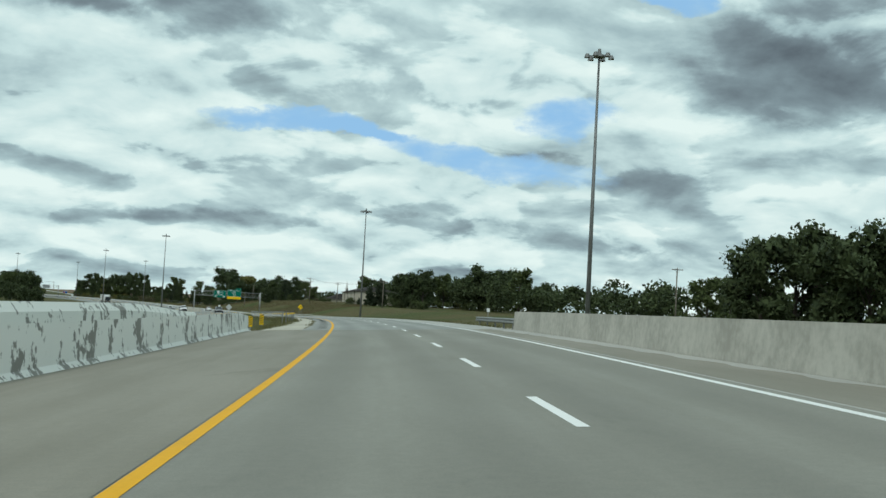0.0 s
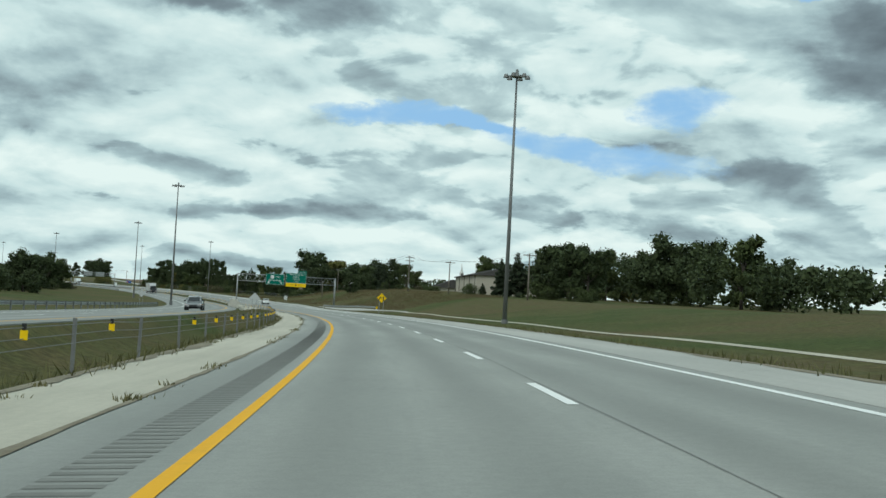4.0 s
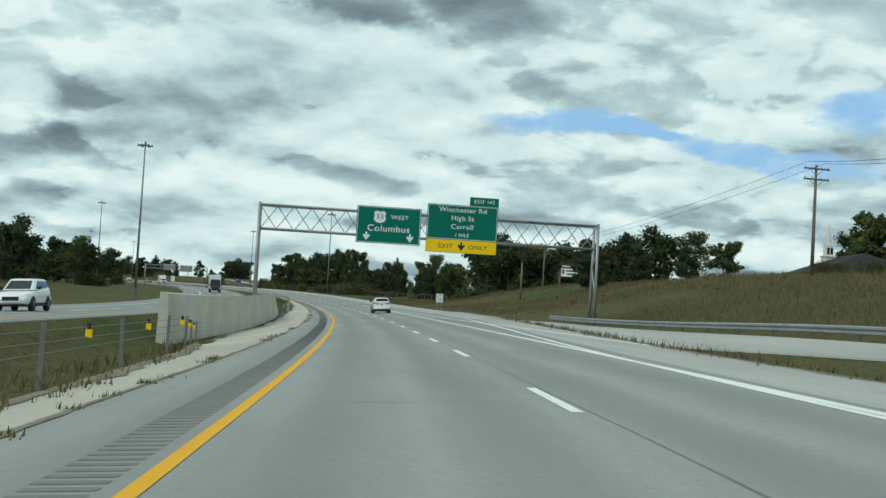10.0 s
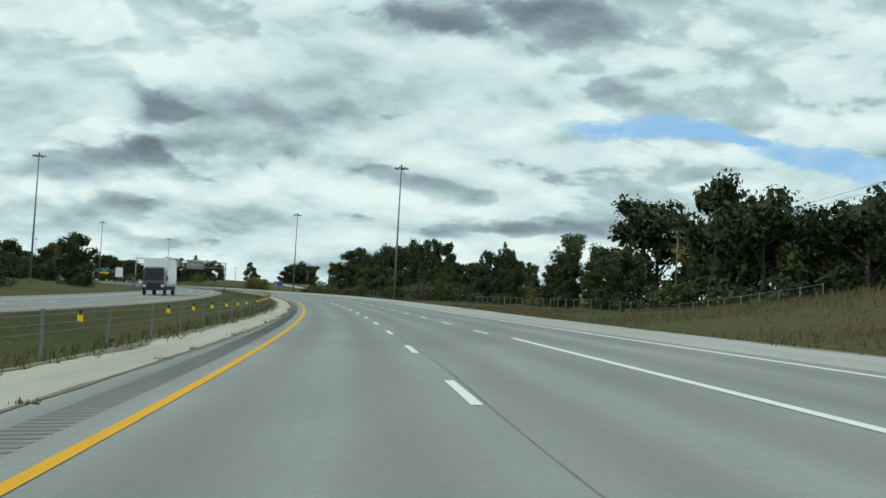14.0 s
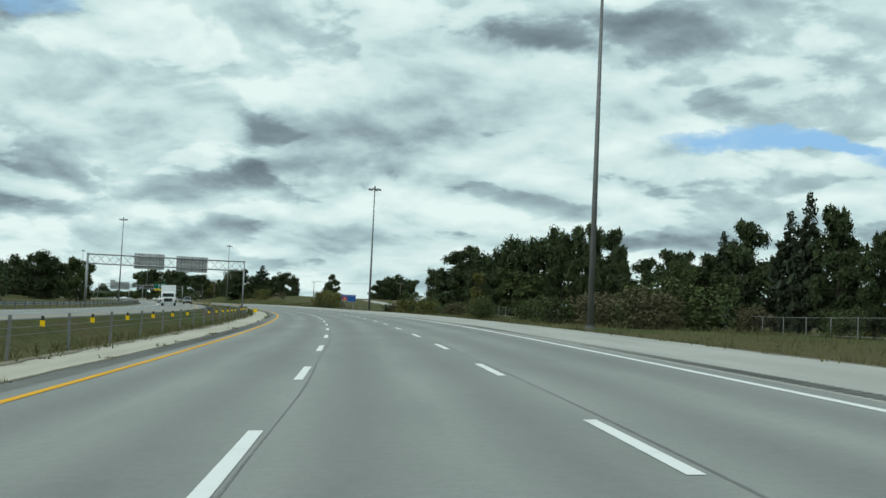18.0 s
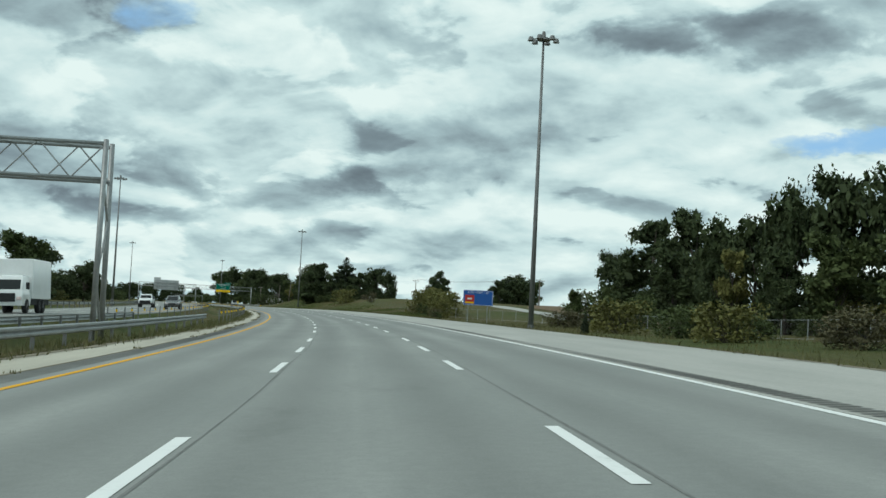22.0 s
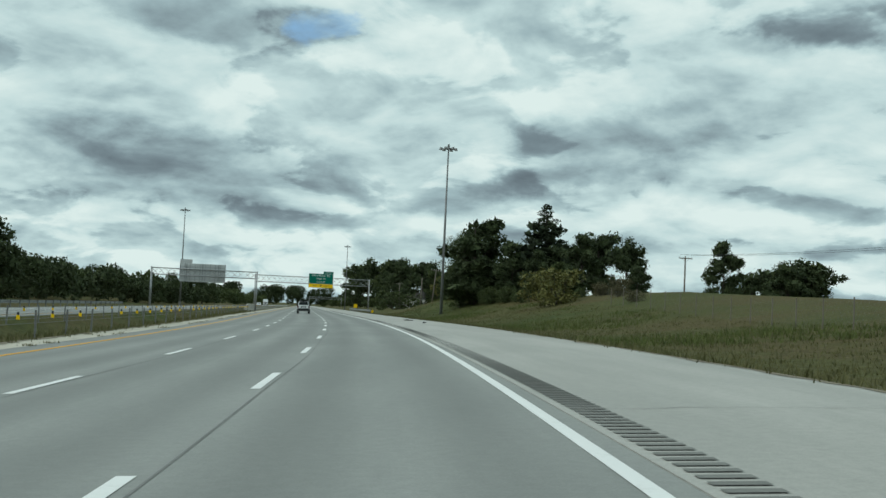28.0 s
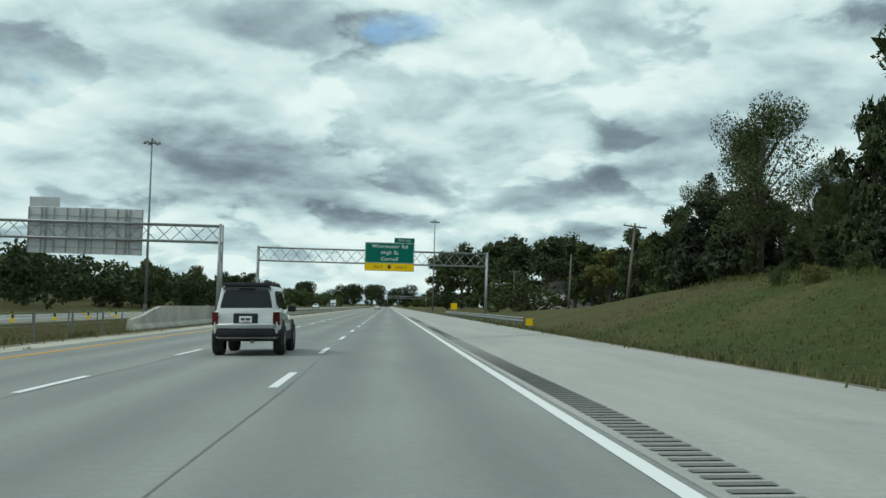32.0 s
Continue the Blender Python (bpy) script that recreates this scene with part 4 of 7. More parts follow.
# ---- guardrails and cable barriers ----
def guardrail(s0, s1, v, label, height=0.72, side=1):
    """W-beam on steel posts; side +1: the beam is on the left of the posts."""
    g = empty("guardrail", pose(0, 0, 0), label, "guardrail")
    vv = v if callable(v) else (lambda s: v)
    o = -0.09 * side
    pts = [(0.0, 0.16), (0.9, 0.12), (0.9, 0.06), (0.0, 0.0), (0.9, -0.06), (0.9, -0.12), (0.0, -0.16)]
    prof = [((lambda s, b=b: vv(s) + o * (1 + b * 0.9)), height - 0.16 + c) for b, c in pts]
    strip("beam", s0, s1, 3.0, prof, GALV, g)
    n = int((s1 - s0) / 3.8)
    shared = None
    for i in range(n + 1):
        s = s0 + (s1 - s0) * (i + 0.3) / (n + 0.6)
        if shared is None:
            bm = bmesh.new()
            box(bm, -0.05, 0.05, -0.07, 0.07, -0.5, height + 0.02)
            post = part("post", bm, GALV_DULL, g, m=stand(s, vv(s)))
            shared = post.data
        else:
            post = new("post", shared)
            post.parent, post.matrix_basis = g, stand(s, vv(s))
    return tagged(g)


guardrail(60.5, 82, 10.6, "galvanised steel guardrail past the bridge end")
guardrail(361.8, 429, lambda s: 19.2 - 1.5 * ramp01(s, 362, 429), "galvanised steel guardrail beside the ramp", 0.66)
guardrail(726, 800, lambda s: -3.9 + 0.25 * ramp01(s, 745, 726), "galvanised steel guardrail round the gantry foot", side=-1)
guardrail(735, 800, OPP + 6.2, "galvanised steel guardrail on the far side of the median")
guardrail(452, 458, -4.6, "short end of steel guardrail by the wall", 0.95, side=-1)
guardrail(150, 345, OPP - 8.0, "steel guardrail beyond the opposite lanes")
guardrail(640, 860, OPP - 8.2, "steel guardrail beyond the opposite lanes")
guardrail(860, 1090, OPP - 8.0, "steel guardrail beyond the opposite lanes")
guardrail(1101, 1190, lambda s: 17.3, "galvanised steel guardrail on the outer shoulder")


def cable_barrier(s0, s1, v, label, step=6.3):
    vv = v if callable(v) else (lambda q: v)
    g = empty("cable_barrier", pose(0, 0, 0), label, "cable barrier")
    bm = bmesh.new()
    box(bm, -0.035, 0.035, -0.025, 0.025, -0.3, 1.02)
    me = bpy.data.meshes.new("post")
    bm.to_mesh(me)
    me.materials.append(GALV_DULL)
    bm.free()
    bm = bmesh.new()
    box(bm, -0.06, 0.06, -0.02, 0.02, 0.70, 0.86, 0.008)
    rf = bpy.data.meshes.new("reflector")
    bm.to_mesh(rf)
    rf.materials.append(SIGN_YELLOW)
    bm.free()
    bm = bmesh.new()
    box(bm, -0.035, 0.035, -0.03, 0.03, 0.86, 0.97, 0.008)
    cl = bpy.data.meshes.new("clip")
    bm.to_mesh(cl)
    cl.materials.append(SIGN_BLACK)
    bm.free()
    s, i = s0, 0
    while s <= s1:
        ob = new("post", me)
        ob.parent, ob.matrix_basis = g, stand(s, vv(s), 0, 0, 1.5 * math.sin(i * 2.1))
        if i % 7 != 6:
            rr = new("reflector", rf)
            rr.parent, rr.matrix_basis = g, stand(s + step * 0.5, vv(s + step * 0.5), 0.0)
            cc = new("clip", cl)
            cc.parent = rr
        s += step
        i += 1
    for z in (0.55, 0.72, 0.90):
        strip("cable", s0 - 2, s1, 3.0, [(lambda q: vv(q) - 0.007, z), (vv, z + 0.008), (lambda q: vv(q) + 0.007, z), (vv, z - 0.008)], GALV_DULL, g, closed=True)
    return g


cable_barrier(86, 392, barrier_v, "median cable barrier with thin steel posts and yellow reflectors")
cable_barrier(465, 724, barrier_v, "median cable barrier with thin steel posts and yellow reflectors", 5.6)
cable_barrier(803, 1085, barrier_v, "median cable barrier with thin steel posts and yellow reflectors", 4.6)
cable_barrier(790, 1300, OPP + 6.0, "cable barrier beside the opposite lanes", 6.3)
for s, v in ((459, -4.1), (461, -4.05), (463.4, -4.0)):
    bm = bmesh.new()
    box(bm, -0.09, 0.09, -0.08, 0.08, -0.3, 0.85, 0.02)
    tagged(part("anchor_post", bm, GALV, m=stand(s, v)), "stout steel anchor post of the cable barrier", "post")


# ---- concrete walls ----
def wall(s0, s1, profile, material, label, name="concrete_barrier", ds=2.5):
    return tagged(strip(name, s0, s1, ds, profile, material, closed=True), label, "concrete barrier", kind="structure")


def safety(v, h, side=1, taper=None):
    k = -side
    hh = (lambda s: h * taper(s)) if taper else h
    hm = (lambda s: min(0.33, h * taper(s))) if taper else 0.33
    return [(v, -0.3), (v, 0.0), (v, 0.08), (v + k * 0.18, hm), (v + k * 0.24, hh), (v + k * 0.48, hh), (v + k * 0.60, -0.3)]


wall(-100, 65, safety(-4.7, 1.22, 1, lambda s: 1 - 0.14 * ramp01(s, 60, 65)), WALL_WHITE, "bridge parapet with flaking white paint")
wall(-100, 60, [(9.75, -0.3), (9.75, 0.0), (9.80, 0.98), (10.12, 0.98), (10.2, -0.3)], WALL, "weathered grey concrete bridge parapet")
wall(-100, 75, safety(OPP + 6.0, 0.75, 1, lambda s: 1 - 0.6 * ramp01(s, 50, 75)), WALL_WHITE, "far bridge parapet with flaking white paint")


def foot_wall(s):
    return float(np.interp(s, [388, 405, 417, 449], [-6.9, -6.3, -5.25, -4.85]))


wall(388, 449, [(foot_wall, -0.4), (foot_wall, 0.1), (lambda s: foot_wall(s) - 0.08, lambda s: 2.2 - 1.4 * ramp01(s, 438, 449)), (lambda s: foot_wall(s) - 0.42, lambda s: 2.2 - 1.4 * ramp01(s, 438, 449)), (lambda s: foot_wall(s) - 0.5, -0.4)], WALL_PALE, "tall pale concrete wall round the gantry foot")
for q in (404.0, 426.0):
    tagged(strip("wall_joint", q, q + 0.05, 0.05, [(lambda s: foot_wall(s) + 0.004, 0.1), (lambda s: foot_wall(s) - 0.074, 2.15)], TAR), "dark vertical joint in the concrete wall", "wall joint", kind="structure")
wall(1092, 1128, safety(-3.5, 1.25, 1, lambda s: 1 - 0.55 * ramp01(s, 1100, 1092)), WALL, "grey concrete barrier round the gantry foot")
wall(1128, 1700, safety(-5.5, 0.9, 1), WALL, "grey concrete median barrier")
strip_end = strip("joint", 60.9, 61.6, 0.4, [(-4.7, 0.010), (9.6, 0.010)], TAR)
tagged(strip_end, "dark expansion joint across the bridge end", "road joint", kind="structure")


# ---- utility poles ----
def utility_pole(s, v, top, arms=1, lean=0.0):
    p = spot(s, v)
    h = line(s)[2] + top - p.z
    u = empty("utility_pole", stand(s, v, 0, 8, lean), "brown wooden utility pole with a cross arm" if arms else "plain brown wooden utility pole", "utility pole", "utility poles")
    bm = bmesh.new()
    rod(bm, (0, 0, -0.5), (0, 0, h), 0.17, 0.11, 8)
    part("pole", bm, WOOD_POLE, u, smooth=True)
    for k in range(arms):
        bm = bmesh.new()
        z = h - 0.35 - 0.9 * k
        box(bm, -1.2, 1.2, -0.16, -0.05, z - 0.07, z + 0.07, 0.01)
        rod(bm, (-0.7, -0.1, z), (0, -0.1, z - 0.6), 0.02, 0.02, 5)
        rod(bm, (0.7, -0.1, z), (0, -0.1, z - 0.6), 0.02, 0.02, 5)
        part("cross_arm", bm, WOOD_POLE, u)
        for x in (-1.1, -0.45, 0.45, 1.1):
            bm = bmesh.new()
            rod(bm, (x, -0.1, z + 0.07), (x, -0.1, z + 0.25), 0.05, 0.04, 6)
            part("insulator", bm, SIGN_BACK, u)
    return spot(s, v, h - 0.1)


WIRES = []
for s, v, top, arms, lean in ((196, 69, 12.8, 1, 0), (324, 39.1, 12.0, 1, 0), (386, 39.5, 12.7, 1, 0), (429.4, 39.9, 15.2, 2, 0), (549, 46.8, 13.2, 1, 0), (640, 62, 14.5, 2, 0), (974, 70, 10.5, 1, 0), (1080, 66, 12.0, 1, 0), (1144, 32.7, 10.4, 1, 5), (1200, 36, 10.0, 0, 2), (1290, 38, 10.5, 1, 0), (500, 30, 8.2, 0, 0)):
    WIRES.append(utility_pole(s, v, top, arms, lean))
CABLE = mat("black_cable", (0.02, 0.02, 0.02), None, 1.0, 0.7, bump=0.0)
for a, c in ((1, 2), (2, 3), (3, 4), (4, 5), (6, 7)):
    p, q = WIRES[a], WIRES[c]
    bm = bmesh.new()
    for off in (-1.0, 1.0):
        last = None
        for i in range(13):
            f = i / 12
            w = p.lerp(q, f) + Vector((off * 0.7, off * 0.7, 0.3 - 4 * f * (1 - f) * 0.9))
            if last is not None:
                rod(bm, last, w, 0.018, 0.018, 4)
            last = w
    tagged(part("power_line", bm, CABLE), "thin black power lines sagging between poles", "power line", kind="stuff")


# ---- chain-link fence ----
def chain_fence(s0, s1, v, label, pitch=0.28, rails=(0.15, 1.5), metal=None):
    g = empty("chain_link_fence", pose(0, 0, 0), label, "fence")
    bm = bmesh.new()
    rod(bm, (0, 0, -0.3), (0, 0, 1.55), 0.035, 0.035, 6)
    me = bpy.data.meshes.new("post")
    bm.to_mesh(me)
    me.materials.append(metal or GALV)
    bm.free()
    s = s0
    while s < s1:
        ob = new("post", me)
        ob.parent, ob.matrix_basis = g, stand(s, v(s))
        s += 4.0
    for z in rails:
        strip("rail", s0, s1, 4, [(lambda q: v(q) - 0.015, z), (lambda q: v(q), z + 0.02), (lambda q: v(q) + 0.015, z)], GALV, g)
    verts, faces, s = [], [], s0
    while s < s1 - 1.5:
        for k in (0, 1):
            a, c = (s, s + 1.4) if k else (s + 1.4, s)
            i = len(verts)
            verts += [spot(a, v(a), 0.12), spot(a, v(a), 0.127), spot(c, v(c), 1.5), spot(c, v(c), 1.493)]
            faces.append((i, i + 1, i + 2, i + 3))
        s += pitch
    ob = obj("wire_mesh", verts, faces, GALV_DULL, g)
    ob["kind"] = "stuff"
    return g


chain_fence(555, 905, lambda s: 41 - 4 * ramp01(s, 700, 850) - 9 * ramp01(s, 850, 905), "grey chain-link right-of-way fence")
chain_fence(905, 1012, lambda s: 28 + 6 * ramp01(s, 905, 1000), "low wire fence below the field", 0.5, (), WOOD_POLE)

# crop field beyond the side road, and the side road itself
CROP = mat("ripe_brown_crop", (0.115, 0.075, 0.045), (0.16, 0.11, 0.062), 0.5, 0.95, space="World", bump=0.8, fine=5.0, relief=0.1)
field = strip("crop_field", 850, 985, 5, [(lambda s: 54 + 0.16 * (s - 880), 0.02), (lambda s: 55 + 0.16 * (s - 880), 0.7), (110, 0.9), (170, 1.2), (240, 0.5)], CROP)
tagged(field, "ripe brown crop field on the rise", "field", kind="structure")
side = strip("side_road", 880, 1010, 5, [(lambda s: 43 + 0.16 * (s - 880), 0.05), (lambda s: 48.5 + 0.16 * (s - 880), 0.05)], SHOULDER)
tagged(side, "pale side road climbing past the field", "road", kind="structure")
def edge_strip_v(s):
    return float(np.interp(s, [90, 260, 310, 336], [17.4, 18.2, 19.4, 19.3]))


RAMP_NEAR, RAMP_FAR = ([330, 345, 360, 377, 388, 470], [19.25, 19.1, 18.2, 15.6, 12.8, 13.2]), ([330, 362, 429, 456, 470], [19.6, 18.9, 17.3, 13.7, 13.3])
joining_ramp = strip("joining_ramp", 330, 470, 3, [(lambda s: float(np.interp(s, *RAMP_NEAR)), 0.02), (lambda s: float(np.interp(s, *RAMP_NEAR)) + 0.05, lambda s: 0.02 + 0.07 * ramp01(s, 468, 440)), (lambda s: 0.5 * float(np.interp(s, *RAMP_NEAR)) + 0.5 * float(np.interp(s, *RAMP_FAR)), lambda s: 0.02 + 0.14 * ramp01(s, 468, 440)), (lambda s: float(np.interp(s, *RAMP_FAR)), lambda s: 0.02 + 0.14 * ramp01(s, 468, 440)), (lambda s: float(np.interp(s, *RAMP_FAR)) + 0.1, -0.05)], SHOULDER)
tagged(joining_ramp, "pale concrete ramp joining past the grass gore", "road", kind="structure")
# narrow raised concrete strip; its far end stands for the ramp's near edge
edge_strip = strip("pale_edge_strip", 90, 336, 4, [(lambda s: edge_strip_v(s) - 0.2, 0.02), (lambda s: edge_strip_v(s) - 0.16, 0.07), (lambda s: edge_strip_v(s) + 0.16, 0.07), (lambda s: edge_strip_v(s) + 0.2, 0.0)], APRON)
tagged(edge_strip, "narrow pale concrete strip along the grass", "gutter", kind="structure")


# ---- buildings ----
SIDING = mat("beige_siding", (0.44, 0.40, 0.33), (0.38, 0.345, 0.285), 0.6, 0.8, stretch=(1, 1, 6))
ROOF = mat("dark_shingle_roof", (0.032, 0.029, 0.027), (0.05, 0.046, 0.042), 1.5, 0.95, bump=0.5, spec=0.1)
WHITE_TRIM = mat("white_painted_trim", (0.72, 0.72, 0.70), (0.62, 0.62, 0.60), 1.0, 0.6)
PANE = mat("dark_window_glass", (0.02, 0.025, 0.03), (0.035, 0.04, 0.045), 0.5, 0.1, bump=0.0)


def house(name, s, v, w, d, h, rise, label, turn=0.0, wall_mat=None, windows=3, dz=0.0, steep=0.5, trim=None):
    b = empty(name, stand(s, v, dz, turn), label, "building")
    bm = bmesh.new()
    box(bm, -w / 2, w / 2, -d / 2, d / 2, -2.0, h)
    part("wall", bm, wall_mat or SIDING, b)
    bm = bmesh.new()
    o = steep
    vs = [bm.verts.new(c) for c in ((-w / 2 - o, -d / 2 - o, h), (w / 2 + o, -d / 2 - o, h), (w / 2 + o, d / 2 + o, h), (-w / 2 - o, d / 2 + o, h), (-w / 2 + d * 0.3, 0, h + rise), (w / 2 - d * 0.3, 0, h + rise))]
    for f in ((0, 1, 5, 4), (1, 2, 5), (2, 3, 4, 5), (3, 0, 4), (3, 2, 1, 0)):
        bm.faces.new([vs[i] for i in f])
    part("roof", bm, ROOF, b)
    for i in range(windows):
        x = -w / 2 + w * (i + 0.5) / windows
        win = plate("window", x - 0.55, x + 0.55, h * 0.38, h * 0.78, WHITE_TRIM, b, -d / 2 - 0.04, 0.05)
        plate("pane", x - 0.47, x + 0.47, h * 0.38 + 0.08, h * 0.78 - 0.08, PANE, win, -d / 2 - 0.05, 0.02)
    bm = bmesh.new()
    box(bm, -w / 2 - o, w / 2 + o, -d / 2 - o - 0.03, -d / 2 - o, h - 0.12, h + 0.12)
    part("fascia", bm, trim or WHITE_TRIM, b)
    return b


hall = house("church_hall", 425, 62.5, 44, 16, 4.6, 2.3, "long beige church hall with a dark low-pitched roof", -99, windows=0, trim=ROOF)
# thin dark uprights for the corner post and the wall's joint lines
for x in (-21.9, -13.0, -2.0, 9.0, 20.0):
    plate("dark_upright", x, x + 0.16, -1.5, 4.5, ROOF, hall, -8.12, 0.12)
for x in (12.0, 14.2):
    win = plate("window", x, x + 1.2, 0.7, 1.9, ROOF, hall, -8.05, 0.05)
    plate("pane", x + 0.08, x + 1.12, 0.78, 1.82, PANE, win, -8.06, 0.02)
house("church_wing", 466, 63, 16, 12, 1.3, 2.6, "low wing with a dark hipped roof", 80, windows=0, dz=0.2, trim=ROOF)
st = empty("steeple", stand(496, 76, 0, 0), "small white church steeple with a pointed spire", "steeple")
bm = bmesh.new()
box(bm, -0.75, 0.75, -0.75, 0.75, -0.5, 5.6)
part("tower", bm, WHITE_TRIM, st)
bm = bmesh.new()
box(bm, -0.9, 0.9, -0.9, 0.9, 5.6, 5.8, 0.03)
part("cornice", bm, WHITE_TRIM, st)
# dark plates on the belfry face stand in for its shaded openings
for x in (-0.28, 0.28):
    plate("dark_opening_plate", x - 0.2, x + 0.2, 6.0, 7.0, ROOF, st, -0.56, 0.06)
bm = bmesh.new()
box(bm, -0.55, 0.55, -0.55, 0.55, 5.7, 7.5, 0.03)
part("belfry", bm, WHITE_TRIM, st)
bm = bmesh.new()
rod(bm, (0, 0, 7.45), (0, 0, 10.6), 0.42, 0.03, 8)
part("spire", bm, WHITE_TRIM, st)
house("farm_house", 625, 110, 12, 9, 3.2, 2.8, "pale house with a dark roof among trees", 20, windows=3)
house("cottage", 1244, 43, 12, 9, 3.2, 2.2, "white-roofed house half hidden by trees", 40, WHITE_TRIM, 2)
house("farm_house", 705, 92, 10, 8, 3.0, 2.4, "small house behind the bank", 10, windows=2)
for i in range(9):
    house("far_house", 1250 + i * 60, -210 - (i * 37) % 90, 16 + (i * 7) % 10, 10, 3.4, 2.6, "distant pale house across the valley", 20 * i, WHITE_TRIM if i % 2 else SIDING, 0)


# ---- scraps of tyre on the shoulder ----
RUBBER = mat("torn_tyre_rubber", (0.02, 0.02, 0.02), (0.035, 0.034, 0.032), 6.0, 0.85, bump=0.4)


def tyre_scrap(s, v, length, turn, seed):
    """A torn, curled strip of tyre tread lying on the concrete."""
    rng = random.Random(seed)
    bm = bmesh.new()
    rows = []
    for i in range(9):
        f = i / 8
        w = 0.07 * rng.uniform(0.6, 1.2) * (0.4 + math.sin(math.pi * f))
        z = 0.02 + 0.05 * math.sin(math.pi * f * 1.3) ** 2
        x = length * (f - 0.5)
        rows.append([bm.verts.new(p) for p in ((x, -w, 0.0), (x, -w, z + 0.02), (x + 0.02, w, z + 0.03), (x + 0.02, w, 0.0))])
    for a, b in zip(rows, rows[1:]):
        for k in range(4):
            q = (k + 1) % 4
            bm.faces.new((a[k], a[q], b[q], b[k]))
    bm.faces.new(rows[0][::-1])
    bm.faces.new(rows[-1])
    tagged(part("tyre_scrap", bm, RUBBER, m=stand(s, v, 0.0, turn)), "torn black strip of tyre tread on the ground", "debris")


for i, (s, v, length, turn) in enumerate(((867.3, 17.2, 0.9, 0), (1003.5, 14.6, 0.8, 10), (988.6, 14.5, 0.3, 30))):
    tyre_scrap(s, v, length, turn, 60 + i)


# ---- trees ----
def leaf_cloud(centres, n, size, seed, flat=0.0):
    """Many small leaf blades round clump centres (x, y, z, radius)."""
    rng = np.random.RandomState(seed)
    w = np.array([c[3] ** 2 for c in centres])
    pick = rng.choice(len(centres), n, p=w / w.sum())
    cen = np.array([c[:3] for c in centres])[pick]
    rad = np.array([c[3] for c in centres])[pick]
    d = rng.normal(size=(n, 3))
    d /= np.linalg.norm(d, axis=1)[:, None]
    pos = cen + d * (rad * (0.55 + 0.5 * rng.rand(n)))[:, None] * np.array([1, 1, 0.8])
    a = rng.normal(size=(n, 3))
    a[:, 2] *= 1 - flat
    a /= np.linalg.norm(a, axis=1)[:, None]
    b = np.cross(a, rng.normal(size=(n, 3)))
    b /= np.linalg.norm(b, axis=1)[:, None]
    s = size * (0.6 + 0.8 * rng.rand(n))[:, None]
    quad = np.stack([pos - a * s, pos + b * s * 0.55, pos + a * s, pos - b * s * 0.55], 1).reshape(-1, 3)
    return quad.tolist(), [(4 * i, 4 * i + 1, 4 * i + 2, 4 * i + 3) for i in range(n)]


def inner_leaves(v, f, centres, seed):
    """Larger blades deep inside the clumps, so that a dense crown lets little sky through."""
    v2, f2 = leaf_cloud([(x, y, z, r * 0.70) for x, y, z, r in centres], 1300, 0.55, seed + 50)
    return v + v2, f + [tuple(i + len(v) for i in q) for q in f2]


def broad_tree(name, h, w, seed, leaf, n=3900, bare=0.0, label="", trunk=0.12, fine=1.0):
    rng = random.Random(seed)
    top = empty(name, pose(0, 0, 0), label, "tree")
    bm = bmesh.new()
    rod(bm, (0, 0, -0.6), (rng.uniform(-0.2, 0.2), rng.uniform(-0.2, 0.2), h * 0.45), h * 0.022 + 0.06, h * 0.014, 8)
    rod(bm, (0, 0, h * 0.42), (rng.uniform(-0.4, 0.4), rng.uniform(-0.4, 0.4), h * 0.9), h * 0.014, 0.03, 6)
    part("trunk", bm, BARK, top)
    centres = []
    limbs = bmesh.new()
    for i in range(15 + int(bare * 14)):
        z0 = h * rng.uniform(trunk, 0.6)
        a = rng.uniform(0, 2 * math.pi)
        k = rng.uniform(0.45, 1.0)
        z1 = min(h * 0.93, z0 + h * rng.uniform(0.12, 0.42))
        prof = math.sin(math.pi * min(1, max(0.08, (z1 / h - trunk * 0.7) / (1.08 - trunk * 0.7)))) ** 0.6
        r = w * 0.5 * k * prof
        end = (r * math.cos(a), r * math.sin(a), z1)
        rod(limbs, (0, 0, z0), end, h * 0.007 + 0.02, 0.015, 5)
        for _ in range(int(bare * 5)):
            e2 = (end[0] + rng.uniform(-1, 1) * w * 0.14, end[1] + rng.uniform(-1, 1) * w * 0.14, end[2] + rng.uniform(0.2, 1) * h * 0.1)
            rod(limbs, end, e2, 0.025, 0.008, 4)
        if rng.random() > bare * 0.55:
            centres.append((*end, w * rng.uniform(0.11, 0.22)))
            centres.append((end[0] * 0.6, end[1] * 0.6, z1 - h * 0.05, w * rng.uniform(0.12, 0.2)))
    for i in range(7):
        a = rng.uniform(0, 2 * math.pi)
        r = w * rng.uniform(0, 0.22)
        centres.append((r * math.cos(a), r * math.sin(a), h * rng.uniform(0.72, 0.93), w * rng.uniform(0.09, 0.17)))
    if trunk < 0.1:
        for i in range(10):
            a = i * 0.628 + rng.uniform(-0.2, 0.2)
            r = w * rng.uniform(0.2, 0.4)
            centres.append((r * math.cos(a), r * math.sin(a), h * rng.uniform(0.08, 0.3), w * rng.uniform(0.11, 0.18)))
    part("branching", limbs, BARK, top)
    v, f = leaf_cloud(centres, int(n * (1 - 0.6 * bare)), (0.0165 * (h + w) * 0.5 + 0.04) * fine, seed)
    if not bare:
        v, f = inner_leaves(v, f, centres, seed)
    obj("crown", v, f, leaf, top)
    return top


